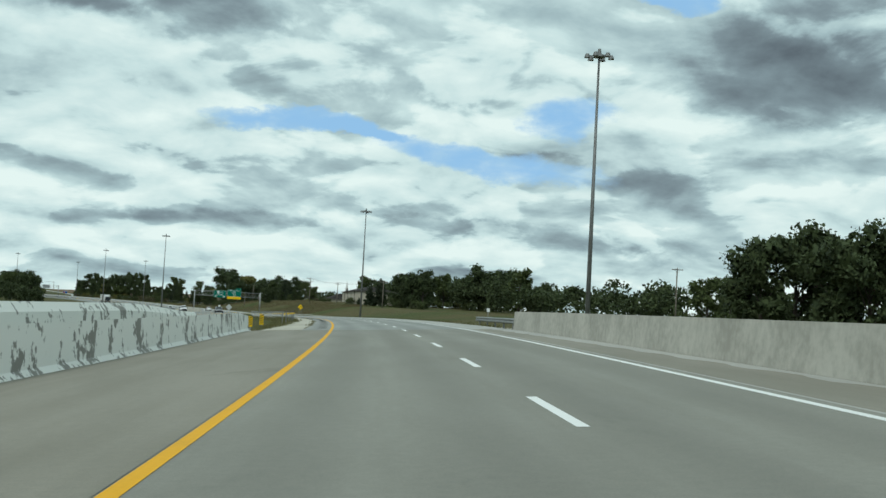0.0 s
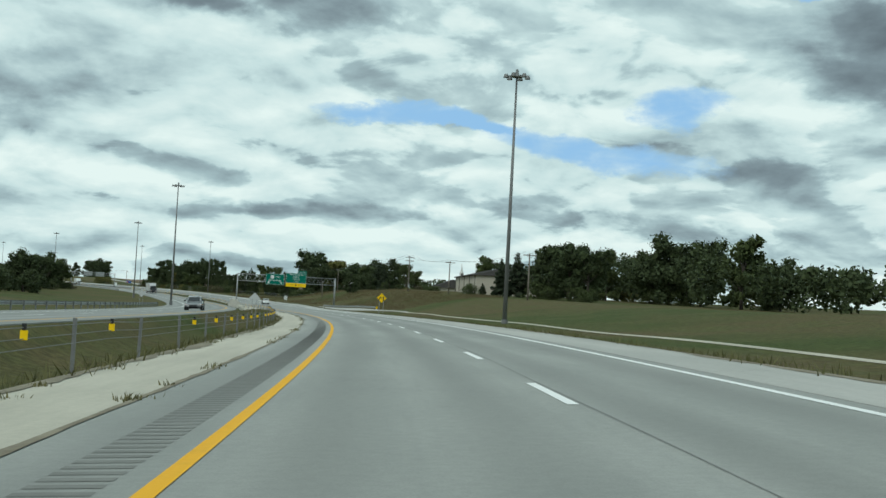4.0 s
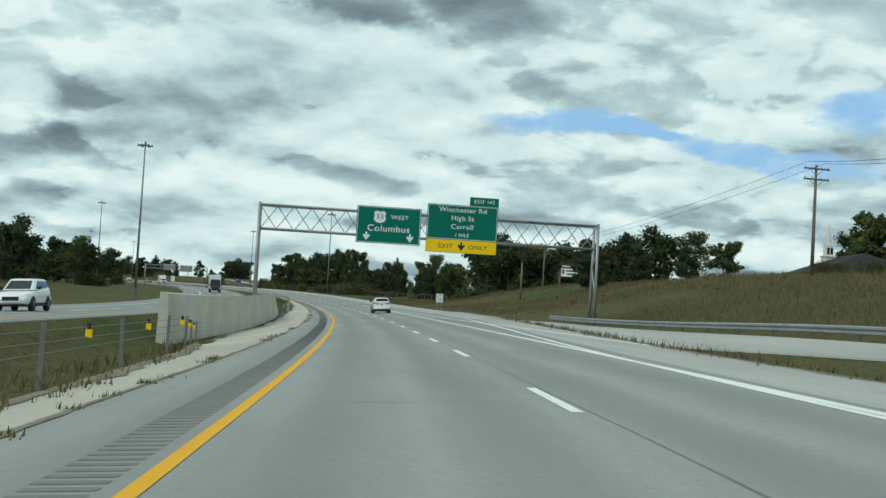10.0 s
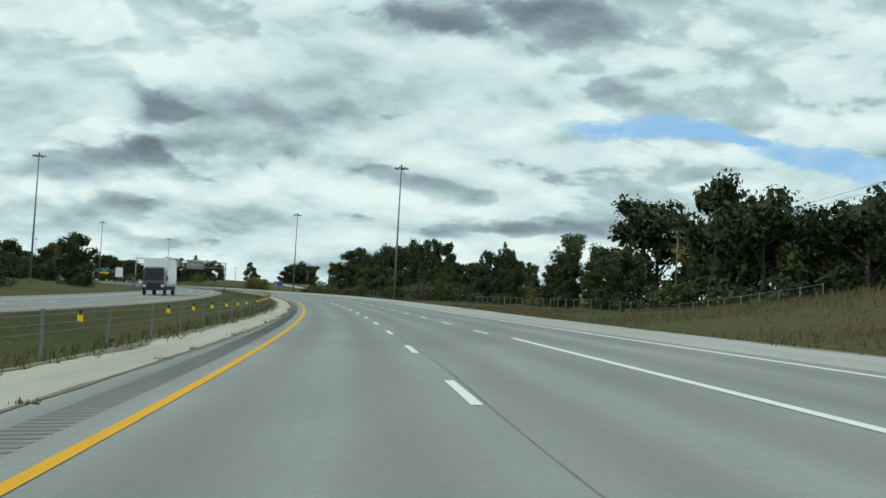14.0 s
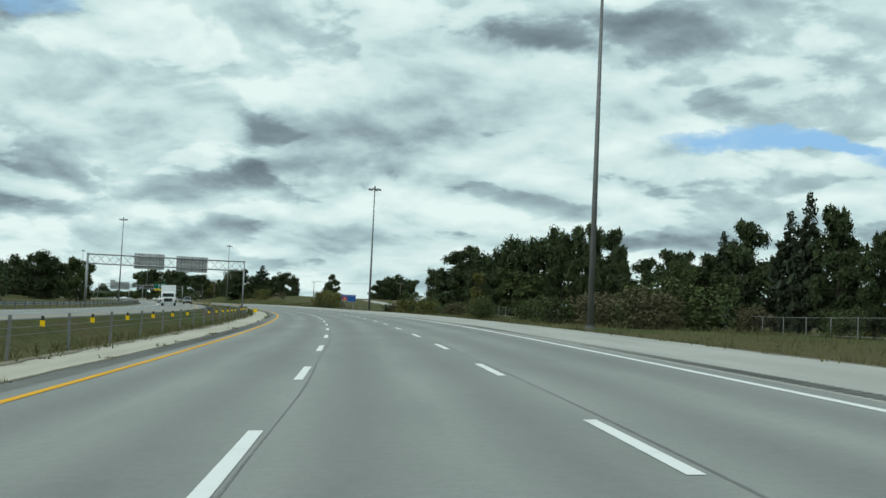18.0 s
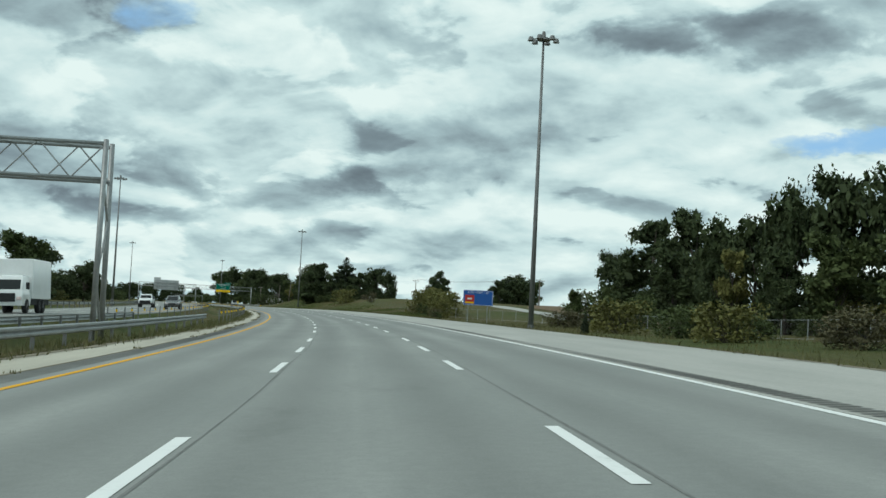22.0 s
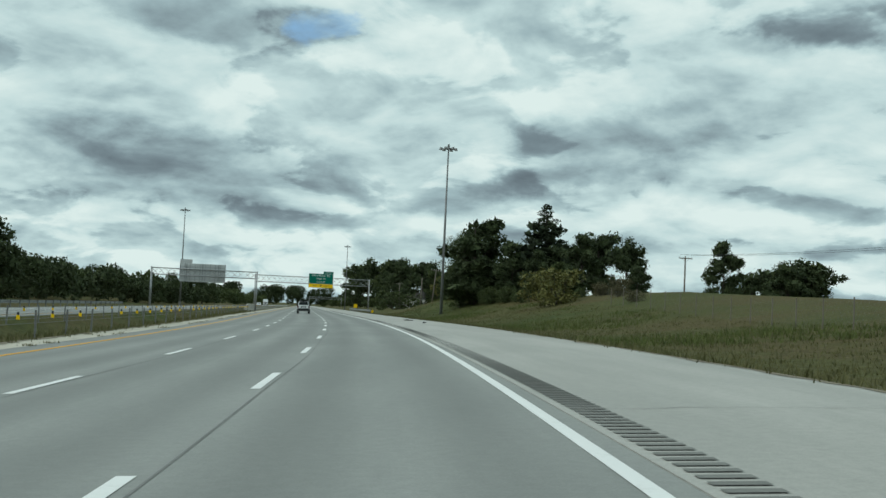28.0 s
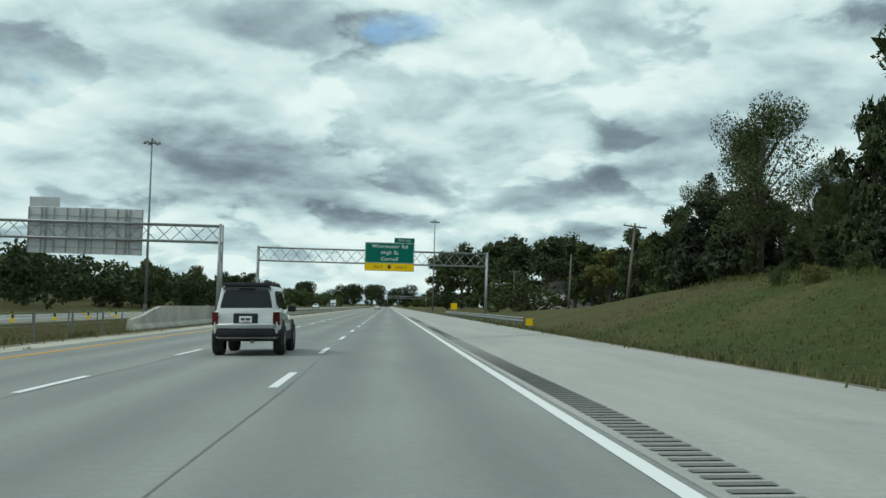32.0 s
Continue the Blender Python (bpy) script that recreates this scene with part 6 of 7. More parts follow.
def loft(rings, material, parent, name, label="", smooth=True, cap=True, sharp=35):
    """Skin a mesh through closed rings of equal length."""
    bm = bmesh.new()
    vs = [[bm.verts.new(p) for p in r] for r in rings]
    n = len(rings[0])
    for a, b in zip(vs, vs[1:]):
        for j in range(n):
            k = (j + 1) % n
            bm.faces.new((a[j], a[k], b[k], b[j]))
    if cap:
        bm.faces.new(vs[0][::-1])
        bm.faces.new(vs[-1])
    bmesh.ops.recalc_face_normals(bm, faces=bm.faces)
    ob = part(name, bm, material, parent, label, smooth)
    if smooth:
        me = ob.data
        me.set_sharp_from_angle(angle=radians(sharp))
    return ob


def wheel(parent, x, y, r, width, side, spokes=10, rim_mat=None):
    w = empty_part("wheel", parent, Matrix.Translation((x, y, r)))
    prof = [(0.62, -0.5), (0.90, -0.5), (0.985, -0.38), (1.0, -0.1), (1.0, 0.1), (0.985, 0.38), (0.90, 0.5), (0.62, 0.5)]
    bm = bmesh.new()
    n = 28
    rings = [[bm.verts.new((b * width, a * r * math.cos(2 * math.pi * i / n), a * r * math.sin(2 * math.pi * i / n))) for a, b in prof] for i in range(n)]
    for i in range(n):
        a, b = rings[i], rings[(i + 1) % n]
        for j in range(len(prof) - 1):
            bm.faces.new((a[j], a[j + 1], b[j + 1], b[j]))
    bmesh.ops.recalc_face_normals(bm, faces=bm.faces)
    part("tyre", bm, TYRE, w, smooth=True)
    # black disc closes the rim behind the spokes
    bm = bmesh.new()
    o = side * width * 0.36
    rod(bm, (o - side * 0.05, 0, 0), (o - side * 0.02, 0, 0), r * 0.64, r * 0.64, 28)
    part("spoke_backing", bm, TRIM, w)
    bm = bmesh.new()
    for i in range(spokes):
        a = 2 * math.pi * i / spokes
        m = pose(0, 0, 0, math.degrees(a), 0, 0)
        b2 = bmesh.new()
        box(b2, min(o, o + side * 0.03), max(o, o + side * 0.03), -r * 0.04, r * 0.04, r * 0.10, r * 0.63, 0.004, m)
        me = bpy.data.meshes.new("tmp")
        b2.to_mesh(me)
        b2.free()
        bm.from_mesh(me)
        bpy.data.meshes.remove(me)
    rod(bm, (o - side * 0.01, 0, 0), (o + side * 0.035, 0, 0), r * 0.16, r * 0.13, 14)
    n2 = 28
    for k in range(n2):
        a0, a1 = 2 * math.pi * k / n2, 2 * math.pi * (k + 1) / n2
        q = [bm.verts.new((o + side * 0.028, rr * r * math.cos(a), rr * r * math.sin(a))) for a, rr in ((a0, 0.59), (a1, 0.59), (a1, 0.66), (a0, 0.66))]
        bm.faces.new(q)
    part("rim", bm, rim_mat or ALLOY, w)
    return w


def empty_part(name, parent, m):
    ob = new(name)
    ob.parent, ob.matrix_basis = parent, m
    ob.empty_display_size = 0.1
    return ob


def ring_half(y, zb, zt, w, crown=0.03):
    half = [(0.0, zb), (0.86 * w, zb), (0.97 * w, zb + 0.10), (w, zb + (zt - zb) * 0.45), (0.985 * w, zb + (zt - zb) * 0.72), (0.95 * w, zt - 0.05), (0.88 * w, zt), (0.45 * w, zt + crown)]
    pts = [(x, y, z) for x, z in half] + [(0.0, y, zt + crown * 1.15)] + [(-x, y, z) for x, z in half[:0:-1]]
    return pts


def panel(pts, material, parent, name, label="", thick=0.008):
    """A flat or bent pane of four or more corners, given a little thickness."""
    bm = bmesh.new()
    f = bm.faces.new([bm.verts.new(p) for p in pts])
    bm.normal_update()
    nrm = f.normal.copy()
    r = bmesh.ops.extrude_face_region(bm, geom=[f])
    bmesh.ops.translate(bm, verts=[v for v in r["geom"] if isinstance(v, bmesh.types.BMVert)], vec=nrm * thick)
    bmesh.ops.recalc_face_normals(bm, faces=bm.faces)
    return part(name, bm, material, parent, label)



def prism(pts, depth, material, parent, name, label=""):
    """A solid with a bent back face of (x, y, z) points, pushed ahead by depth."""
    bm = bmesh.new()
    a = [bm.verts.new(p) for p in pts]
    b = [bm.verts.new((p[0] * 0.97, p[1] + depth, p[2])) for p in pts]
    n = len(pts)
    bm.faces.new(a)
    bm.faces.new(b[::-1])
    for i in range(n):
        k = (i + 1) % n
        bm.faces.new((a[i], b[i], b[k], a[k]))
    bmesh.ops.recalc_face_normals(bm, faces=bm.faces)
    return part(name, bm, material, parent, label)


def car(m, label, body_paint, L=4.30, W=1.77, H=1.575, wheel_r=0.345, boxy=0.0, lower=None, rack=False, name="suv", detail=True, belt=1.17):
    """A hatchback-backed car: lofted lower body and cabin, glass, lamps, bumpers, wheels and small fittings. y is ahead."""
    c = empty(name, m, label, "car")
    hl, hw = L / 2, W / 2
    sill = 0.30 + boxy * 0.12
    st = [(-hl + 0.01, sill + 0.10, belt - 0.42, 0.84), (-hl + 0.03, sill + 0.06, belt - 0.20, 0.91), (-hl + 0.08, sill + 0.03, belt - 0.06, 0.955), (-hl + 0.20, sill, belt, 0.985), (-hl + 0.9, sill - 0.03, belt - 0.02, 1.0), (0, sill - 0.04, belt - 0.08, 1.0), (hl - 1.25, sill - 0.03, belt - 0.14, 1.0), (hl - 0.75, sill, belt - 0.20, 0.98), (hl - 0.28, sill + 0.02, belt - 0.30, 0.93), (hl - 0.06, sill + 0.08, belt - 0.45, 0.80), (hl, sill + 0.16, belt - 0.56, 0.66)]
    loft([ring_half(y, zb, zt, k * hw) for y, zb, zt, k in st], body_paint, c, "body")
    # cabin: rings from belt to roof
    yb, yr = -hl + 0.10, -hl + 0.40 - 0.12 * boxy
    yf, yt = hl - 1.15, hl - 1.15 - 0.98 + 0.25 * boxy
    wb, wt = hw * 0.90, hw * (0.70 + 0.07 * boxy)
    zt = H - 0.085
    base = [(-wb + 0.09, yb), (wb - 0.09, yb), (wb, yb + 0.12), (wb, yf - 0.35), (wb * 0.86, yf), (-wb * 0.86, yf), (-wb, yf - 0.35), (-wb, yb + 0.12)]
    top = [(-wt + 0.06, yr), (wt - 0.06, yr), (wt, yr + 0.10), (wt, yt - 0.12), (wt * 0.88, yt), (-wt * 0.88, yt), (-wt, yt - 0.12), (-wt, yr + 0.10)]
    zb = belt - 0.09
    ym = (yr + yt) / 2

    def shrink(k, q):
        return [(x * k, (y - ym) * q + ym) for x, y in top]

    loft([[(x, y, zb) for x, y in base], [(x, y, zt) for x, y in top], [(x, y, zt + 0.035) for x, y in shrink(0.965, 0.985)], [(x, y, zt + 0.06) for x, y in shrink(0.88, 0.95)], [(x, y, H - 0.012) for x, y in shrink(0.70, 0.85)], [(x, y, H) for x, y in shrink(0.4, 0.6)]], body_paint, c, "cabin", sharp=50)
    B = [Vector((x, y, zb)) for x, y in base]
    T = [Vector((x, y, zt)) for x, y in top]

    def wall_pt(i, j, u, w):
        return (B[i].lerp(B[j], u)).lerp(T[i].lerp(T[j], u), w)

    def glass(i, j, u0, u1, w0, w1, nm, slant=0.0):
        q = [wall_pt(i, j, u0, w0), wall_pt(i, j, u1, w0), wall_pt(i, j, u1 - slant, w1), wall_pt(i, j, u0 + slant * 0.3, w1)]
        n = (q[1] - q[0]).cross(q[3] - q[0]).normalized()
        mid = Vector((0, (yb + yf) / 2, zb + 0.2))
        if n.dot(q[0] - mid) < 0:
            n = -n
        q = [p + n * 0.004 for p in q]
        if (q[1] - q[0]).cross(q[2] - q[1]).dot(n) < 0:
            q = q[::-1]
        return panel(q, TINT, c, nm, "dark tinted glass")

    rear = [wall_pt(0, 1, u, w) for u, w in ((0.06, 0.15), (0.94, 0.15), (0.985, 0.21), (0.99, 0.30), (0.965, 0.82), (0.93, 0.92), (0.07, 0.92), (0.035, 0.82), (0.01, 0.30), (0.015, 0.21))]
    panel([q + Vector((0, -0.006, 0.002)) for q in rear], TINT, c, "rear_window", "dark tinted glass")
    glass(4, 5, 0.04, 0.96, 0.10, 0.93, "windscreen")
    for i, j in ((2, 3), (7, 6)):
        glass(i, j, 0.02, 0.15, 0.30, 0.86, "quarter_window", 0.02)
        glass(i, j, 0.17, 0.53, 0.20, 0.90, "rear_door_window")
        glass(i, j, 0.55, 0.97, 0.14, 0.90, "front_door_window", 0.10)
    # rear end
    tail = -hl
    low = lower or TRIM
    x1, x2, x3 = hw * 0.80, hw * 0.955, hw * 0.985

    def wrap(z0, z1, out, k=1.0, tuck=0.0):
        """Bumper-like band wrapped round the tail between two heights."""
        lo = [(-x3 * k, tail + 0.34), (-x2 * k, tail + 0.10), (-x1 * k, tail - out), (x1 * k, tail - out), (x2 * k, tail + 0.10), (x3 * k, tail + 0.34)]
        return [[(x * (1 - tuck), y + tuck * 0.5, z0) for x, y in lo], [(x, y, z0 + (z1 - z0) * 0.25) for x, y in lo], [(x, y, z0 + (z1 - z0) * 0.8) for x, y in lo], [(x * 0.985, y + 0.015, z1) for x, y in lo]]

    loft(wrap(sill - 0.08 + 0.13 * boxy, sill + 0.155 + 0.12 * boxy, 0.035, 1.0, 0.07), low, c, "rear_bumper", "black plastic lower bumper", sharp=60)
    loft(wrap(sill + 0.15 + 0.12 * boxy, sill + 0.44 - 0.05 * boxy, 0.03), body_paint, c, "bumper_cover", sharp=60)
    prism([(-hw * 0.72, tail + 0.005, belt - 0.46), (hw * 0.72, tail + 0.005, belt - 0.46), (hw * 0.80, tail + 0.01, belt - 0.10), (hw * 0.80, tail + 0.07, belt + 0.04), (-hw * 0.80, tail + 0.07, belt + 0.04), (-hw * 0.80, tail + 0.01, belt - 0.10)], 0.2, body_paint, c, "tailgate")
    for sx in (-1, 1):
        if boxy:
            pts = [(sx * hw * 0.985, tail + 0.09, belt - 0.38), (sx * hw * 0.80, tail - 0.02, belt - 0.38), (sx * hw * 0.80, tail - 0.02, belt - 0.06), (sx * hw * 0.985, tail + 0.09, belt - 0.06)]
            lamp = prism(pts, 0.12, LENS_DARK, c, "tail_lamp", "dark red upright tail lamp")
        else:
            pts = [(sx * hw * 0.995, tail + 0.30, belt - 0.20), (sx * hw * 0.93, tail + 0.05, belt - 0.225), (sx * hw * 0.78, tail - 0.012, belt - 0.225), (sx * hw * 0.44, tail - 0.018, belt - 0.215), (sx * hw * 0.34, tail - 0.018, belt - 0.115), (sx * hw * 0.60, tail - 0.016, belt - 0.10), (sx * hw * 0.80, tail - 0.004, belt - 0.065), (sx * hw * 0.94, tail + 0.06, belt - 0.055), (sx * hw * 0.99, tail + 0.26, belt - 0.07)]
            lamp = prism(pts, 0.14, LENS_RED, c, "tail_lamp", "red wrap-round tail lamp")
            amber = [(sx * hw * 0.998, tail + 0.27, belt - 0.13), (sx * hw * 0.945, tail + 0.045, belt - 0.14), (sx * hw * 0.80, tail - 0.016, belt - 0.14), (sx * hw * 0.80, tail - 0.012, belt - 0.085), (sx * hw * 0.95, tail + 0.05, belt - 0.075), (sx * hw * 0.995, tail + 0.24, belt - 0.09)]
            prism(amber, 0.10, LENS_AMBER, lamp, "turn_signal_lens", "amber lens")
            prism([(sx * hw * 0.70, tail - 0.026, belt - 0.185), (sx * hw * 0.52, tail - 0.026, belt - 0.185), (sx * hw * 0.50, tail - 0.026, belt - 0.16), (sx * hw * 0.67, tail - 0.026, belt - 0.14)], 0.02, LENS_CLEAR, lamp, "reversing_lens", "pale clear lens")
            bm = bmesh.new()
            rod(bm, (sx * hw * 0.80, tail - 0.044, sill + 0.07), (sx * hw * 0.80, tail - 0.02, sill + 0.07), 0.028, 0.028, 10)
            part("rear_reflector", bm, LENS_DARK, c)
    pz = belt - 0.25 if not boxy else belt - 0.23
    bm = bmesh.new()
    box(bm, -0.155, 0.155, tail - 0.022, tail + 0.02, pz - 0.09, pz + 0.07, 0.004)
    num = part("number_plate", bm, SIGN_WHITE, c, "white number plate with dark bars")
    for x0, w0 in ((-0.115, 0.095), (0.005, 0.115)):
        plate("bar", x0, x0 + w0, pz - 0.035, pz + 0.025, PLATE_INK, num, tail - 0.026, 0.003)
    plate("bar", -0.10, 0.10, pz - 0.078, pz - 0.062, LENS_RED, num, tail - 0.026, 0.003)
    if boxy:
        bm = bmesh.new()
        box(bm, -0.30, 0.30, tail - 0.012, tail + 0.03, pz - 0.16, pz + 0.14, 0.02)
        part("plate_surround", bm, TRIM, c)
        loft(wrap(sill + 0.28, sill + 0.36, 0.05), GALV, c, "bumper_step")
    else:
        prism([(-hw * 0.72, tail - 0.004, belt - 0.472), (hw * 0.72, tail - 0.004, belt - 0.472), (hw * 0.73, tail - 0.004, belt - 0.46), (-hw * 0.73, tail - 0.004, belt - 0.46)], 0.02, TRIM, c, "seam")
        plate("trim_bar", -hw * 0.36, hw * 0.36, belt - 0.125, belt - 0.112, TRIM, c, tail - 0.006, 0.02)
        prism([(-0.045, tail - 0.004, belt - 0.10), (0.045, tail - 0.004, belt - 0.10), (0.0, tail - 0.004, belt - 0.02)], 0.02, CHROME, c, "badge")
        for x0 in (-hw * 0.66, hw * 0.50):
            plate("badge", x0, x0 + 0.14, belt - 0.29, belt - 0.27, TRIM, c, tail - 0.002, 0.01)
        plate("tow_cover", -0.10, 0.10, sill + 0.24, sill + 0.31, body_paint, c, tail - 0.034, 0.01)
    if rack:
        bm = bmesh.new()
        box(bm, -wt * 0.86, wt * 0.86, yr - 0.06, yt - 0.1, H - 0.05, H + 0.06, 0.03)
        part("roof_basket", bm, TRIM, c, "low black roof basket")
    # spoiler, wiper, aerial, pipe
    prism([(-wt * 0.93, yr - 0.10, zt + 0.0), (wt * 0.93, yr - 0.10, zt + 0.0), (wt * 0.90, yr - 0.06, zt + 0.035), (-wt * 0.90, yr - 0.06, zt + 0.035)], 0.30, TRIM if rack else body_paint, c, "spoiler")
    plate("brake_lamp", -0.19, 0.19, zt - 0.03, zt - 0.002, TRIM, c, yr - 0.07, 0.05)
    bm = bmesh.new()
    rod(bm, (0.08, yb + 0.045, belt + 0.07), (0.46, yb + 0.05, belt + 0.085), 0.014, 0.009, 5)
    part("rear_wiper", bm, TRIM, c)
    if detail:
        bm = bmesh.new()
        rod(bm, (0, yr + 0.35, H - 0.03), (0, yr + 0.14, H + 0.13), 0.012, 0.007, 6)
        part("aerial", bm, TRIM, c)
    bm = bmesh.new()
    rod(bm, (0.15, tail + 0.35, sill - 0.06), (0.15, tail + 0.05, sill - 0.07), 0.04, 0.04, 10)
    part("exhaust_pipe", bm, GALV_DULL, c)
    bm = bmesh.new()
    box(bm, -hw * 0.8, hw * 0.8, -hl + 0.3, hl - 0.3, 0.2 + 0.16 * boxy, sill + 0.05)
    part("underbody", bm, TRIM, c)
    # sides: sills, doors, handles, mirrors
    for sx in (-1, 1):
        bm = bmesh.new()
        box(bm, min(sx * hw * 0.90, sx * hw * 1.005), max(sx * hw * 0.90, sx * hw * 1.005), -hl + 1.15, hl - 1.2, sill - 0.08, sill + 0.07 + 0.1 * boxy, 0.02)
        part("sill_cladding", bm, low, c, "black plastic sill cladding")
        for y in (-0.42, 0.52):
            zl, zh = sill - 0.03, belt - 0.07
            bm = bmesh.new()
            rows_ = [(0.972, 0.14), (1.003, 0.45), (0.988, 0.72), (0.957, 0.93)]
            for (ka, fa), (kb, fb) in zip(rows_, rows_[1:]):
                za, zc = zl + (zh - zl) * fa, zl + (zh - zl) * fb
                bm.faces.new([bm.verts.new((sx * hw * q, yy, zz)) for q, yy, zz in ((ka, y - 0.005, za), (ka, y + 0.005, za), (kb, y + 0.005, zc), (kb, y - 0.005, zc))])
            bmesh.ops.remove_doubles(bm, verts=bm.verts[:], dist=0.001)
            part("door_seam", bm, TRIM, c)
        for y in (-0.25, 0.72):
            bm = bmesh.new()
            box(bm, min(sx * hw * 0.98, sx * (hw + 0.03)), max(sx * hw * 0.98, sx * (hw + 0.03)), y - 0.32, y - 0.12, belt - 0.24, belt - 0.205, 0.008)
            part("door_handle", bm, body_paint, c)
        bm = bmesh.new()
        box(bm, min(sx * (wb + 0.03), sx * (wb + 0.25)), max(sx * (wb + 0.03), sx * (wb + 0.25)), yf - 0.62, yf - 0.50, belt - 0.06, belt + 0.11, 0.04)
        part("door_mirror", bm, TRIM, c, "black door mirror")
        if rack:
            bm = bmesh.new()
            rod(bm, (sx * wt * 0.85, yr + 0.2, H + 0.03), (sx * wt * 0.85, yt - 0.2, H + 0.03), 0.025, 0.025, 6)
            part("roof_rail", bm, TRIM, c)
    for y in (-L * 0.31, L * 0.31):
        for sx in (-1, 1):
            bm = bmesh.new()
            n = 20
            for k in range(n):
                a0, a1 = math.pi * (-0.08 + 1.16 * k / n), math.pi * (-0.08 + 1.16 * (k + 1) / n)
                q = [bm.verts.new((sx * (hw + 0.012), y + rr * wheel_r * math.cos(a), wheel_r + rr * wheel_r * math.sin(a))) for a, rr in ((a0, 0.95), (a1, 0.95), (a1, 1.25), (a0, 1.25))]
                bm.faces.new(q)
            bmesh.ops.remove_doubles(bm, verts=bm.verts[:], dist=0.002)
            r = bmesh.ops.extrude_face_region(bm, geom=bm.faces[:])
            bmesh.ops.translate(bm, verts=[v for v in r["geom"] if isinstance(v, bmesh.types.BMVert)], vec=(-sx * 0.06, 0, 0))
            bmesh.ops.recalc_face_normals(bm, faces=bm.faces)
            part("wheel_arch", bm, low, c, "black plastic wheel-arch lip")
            # black disc over the uncut body stands in for the shaded wheel recess
            bm = bmesh.new()
            rod(bm, (sx * (hw - 0.10), y, wheel_r + 0.02), (sx * (hw + 0.004), y, wheel_r + 0.02), wheel_r * 1.14, wheel_r * 1.14, 24)
            part("wheel_recess_disc", bm, TRIM, c)
            wheel(c, sx * (hw - 0.085), y, wheel_r, 0.23 + 0.05 * boxy, sx)
    # front lamps
    for sx in (-1, 1):
        pts = [(sx * hw * 0.90, hl - 0.28, belt - 0.30), (sx * hw * 0.50, hl - 0.04, belt - 0.42), (sx * hw * 0.50, hl - 0.05, belt - 0.52), (sx * hw * 0.90, hl - 0.22, belt - 0.44)]
        panel(pts[::sx], LENS_CLEAR, c, "headlamp", "clear headlamp", 0.03)
    bm = bmesh.new()
    box(bm, -hw * 0.45, hw * 0.45, hl - 0.10, hl + 0.02, belt - 0.62, belt - 0.42, 0.02)
    part("grille", bm, TRIM, c)
    return c


car(on_road(453.6, 5.38), "white compact crossover with black lower trim, driving in the outer lane", PAINT_WHITE)
car(on_road(1065.2, 5.62), "silver boxy off-road wagon with a black roof rack and bumper", PAINT_SILVER, 4.54, 1.70, 1.77, 0.39, 1.0, rack=True, detail=False, belt=1.15)


def oncoming(s, lane, turn=180):
    return on_road(s, OPP + lane, 0.02, turn)


car(oncoming(259, 1.8), "dark grey oncoming sedan in the opposite lanes", PAINT_GREY, 4.5, 1.78, 1.46, 0.32, 0.0, detail=False, name="sedan", belt=1.0)
car(oncoming(399, -1.2), "white oncoming crossover in the opposite lanes", PAINT_WHITE, 4.5, 1.8, 1.68, 0.34, 0.3, detail=False)
car(oncoming(863, 3.0), "dark oncoming crossover beside a pickup", PAINT_GREY, 4.6, 1.85, 1.72, 0.35, 0.6, detail=False)
car(oncoming(1380, 1.8), "distant white oncoming car", PAINT_WHITE, 4.5, 1.8, 1.5, 0.32, 0.0, detail=False, name="sedan", belt=1.0)
car(on_road(1420, 5.6), "distant white car ahead on the straight", PAINT_WHITE, 4.5, 1.8, 1.5, 0.32, 0.0, detail=False, name="sedan", belt=1.0)


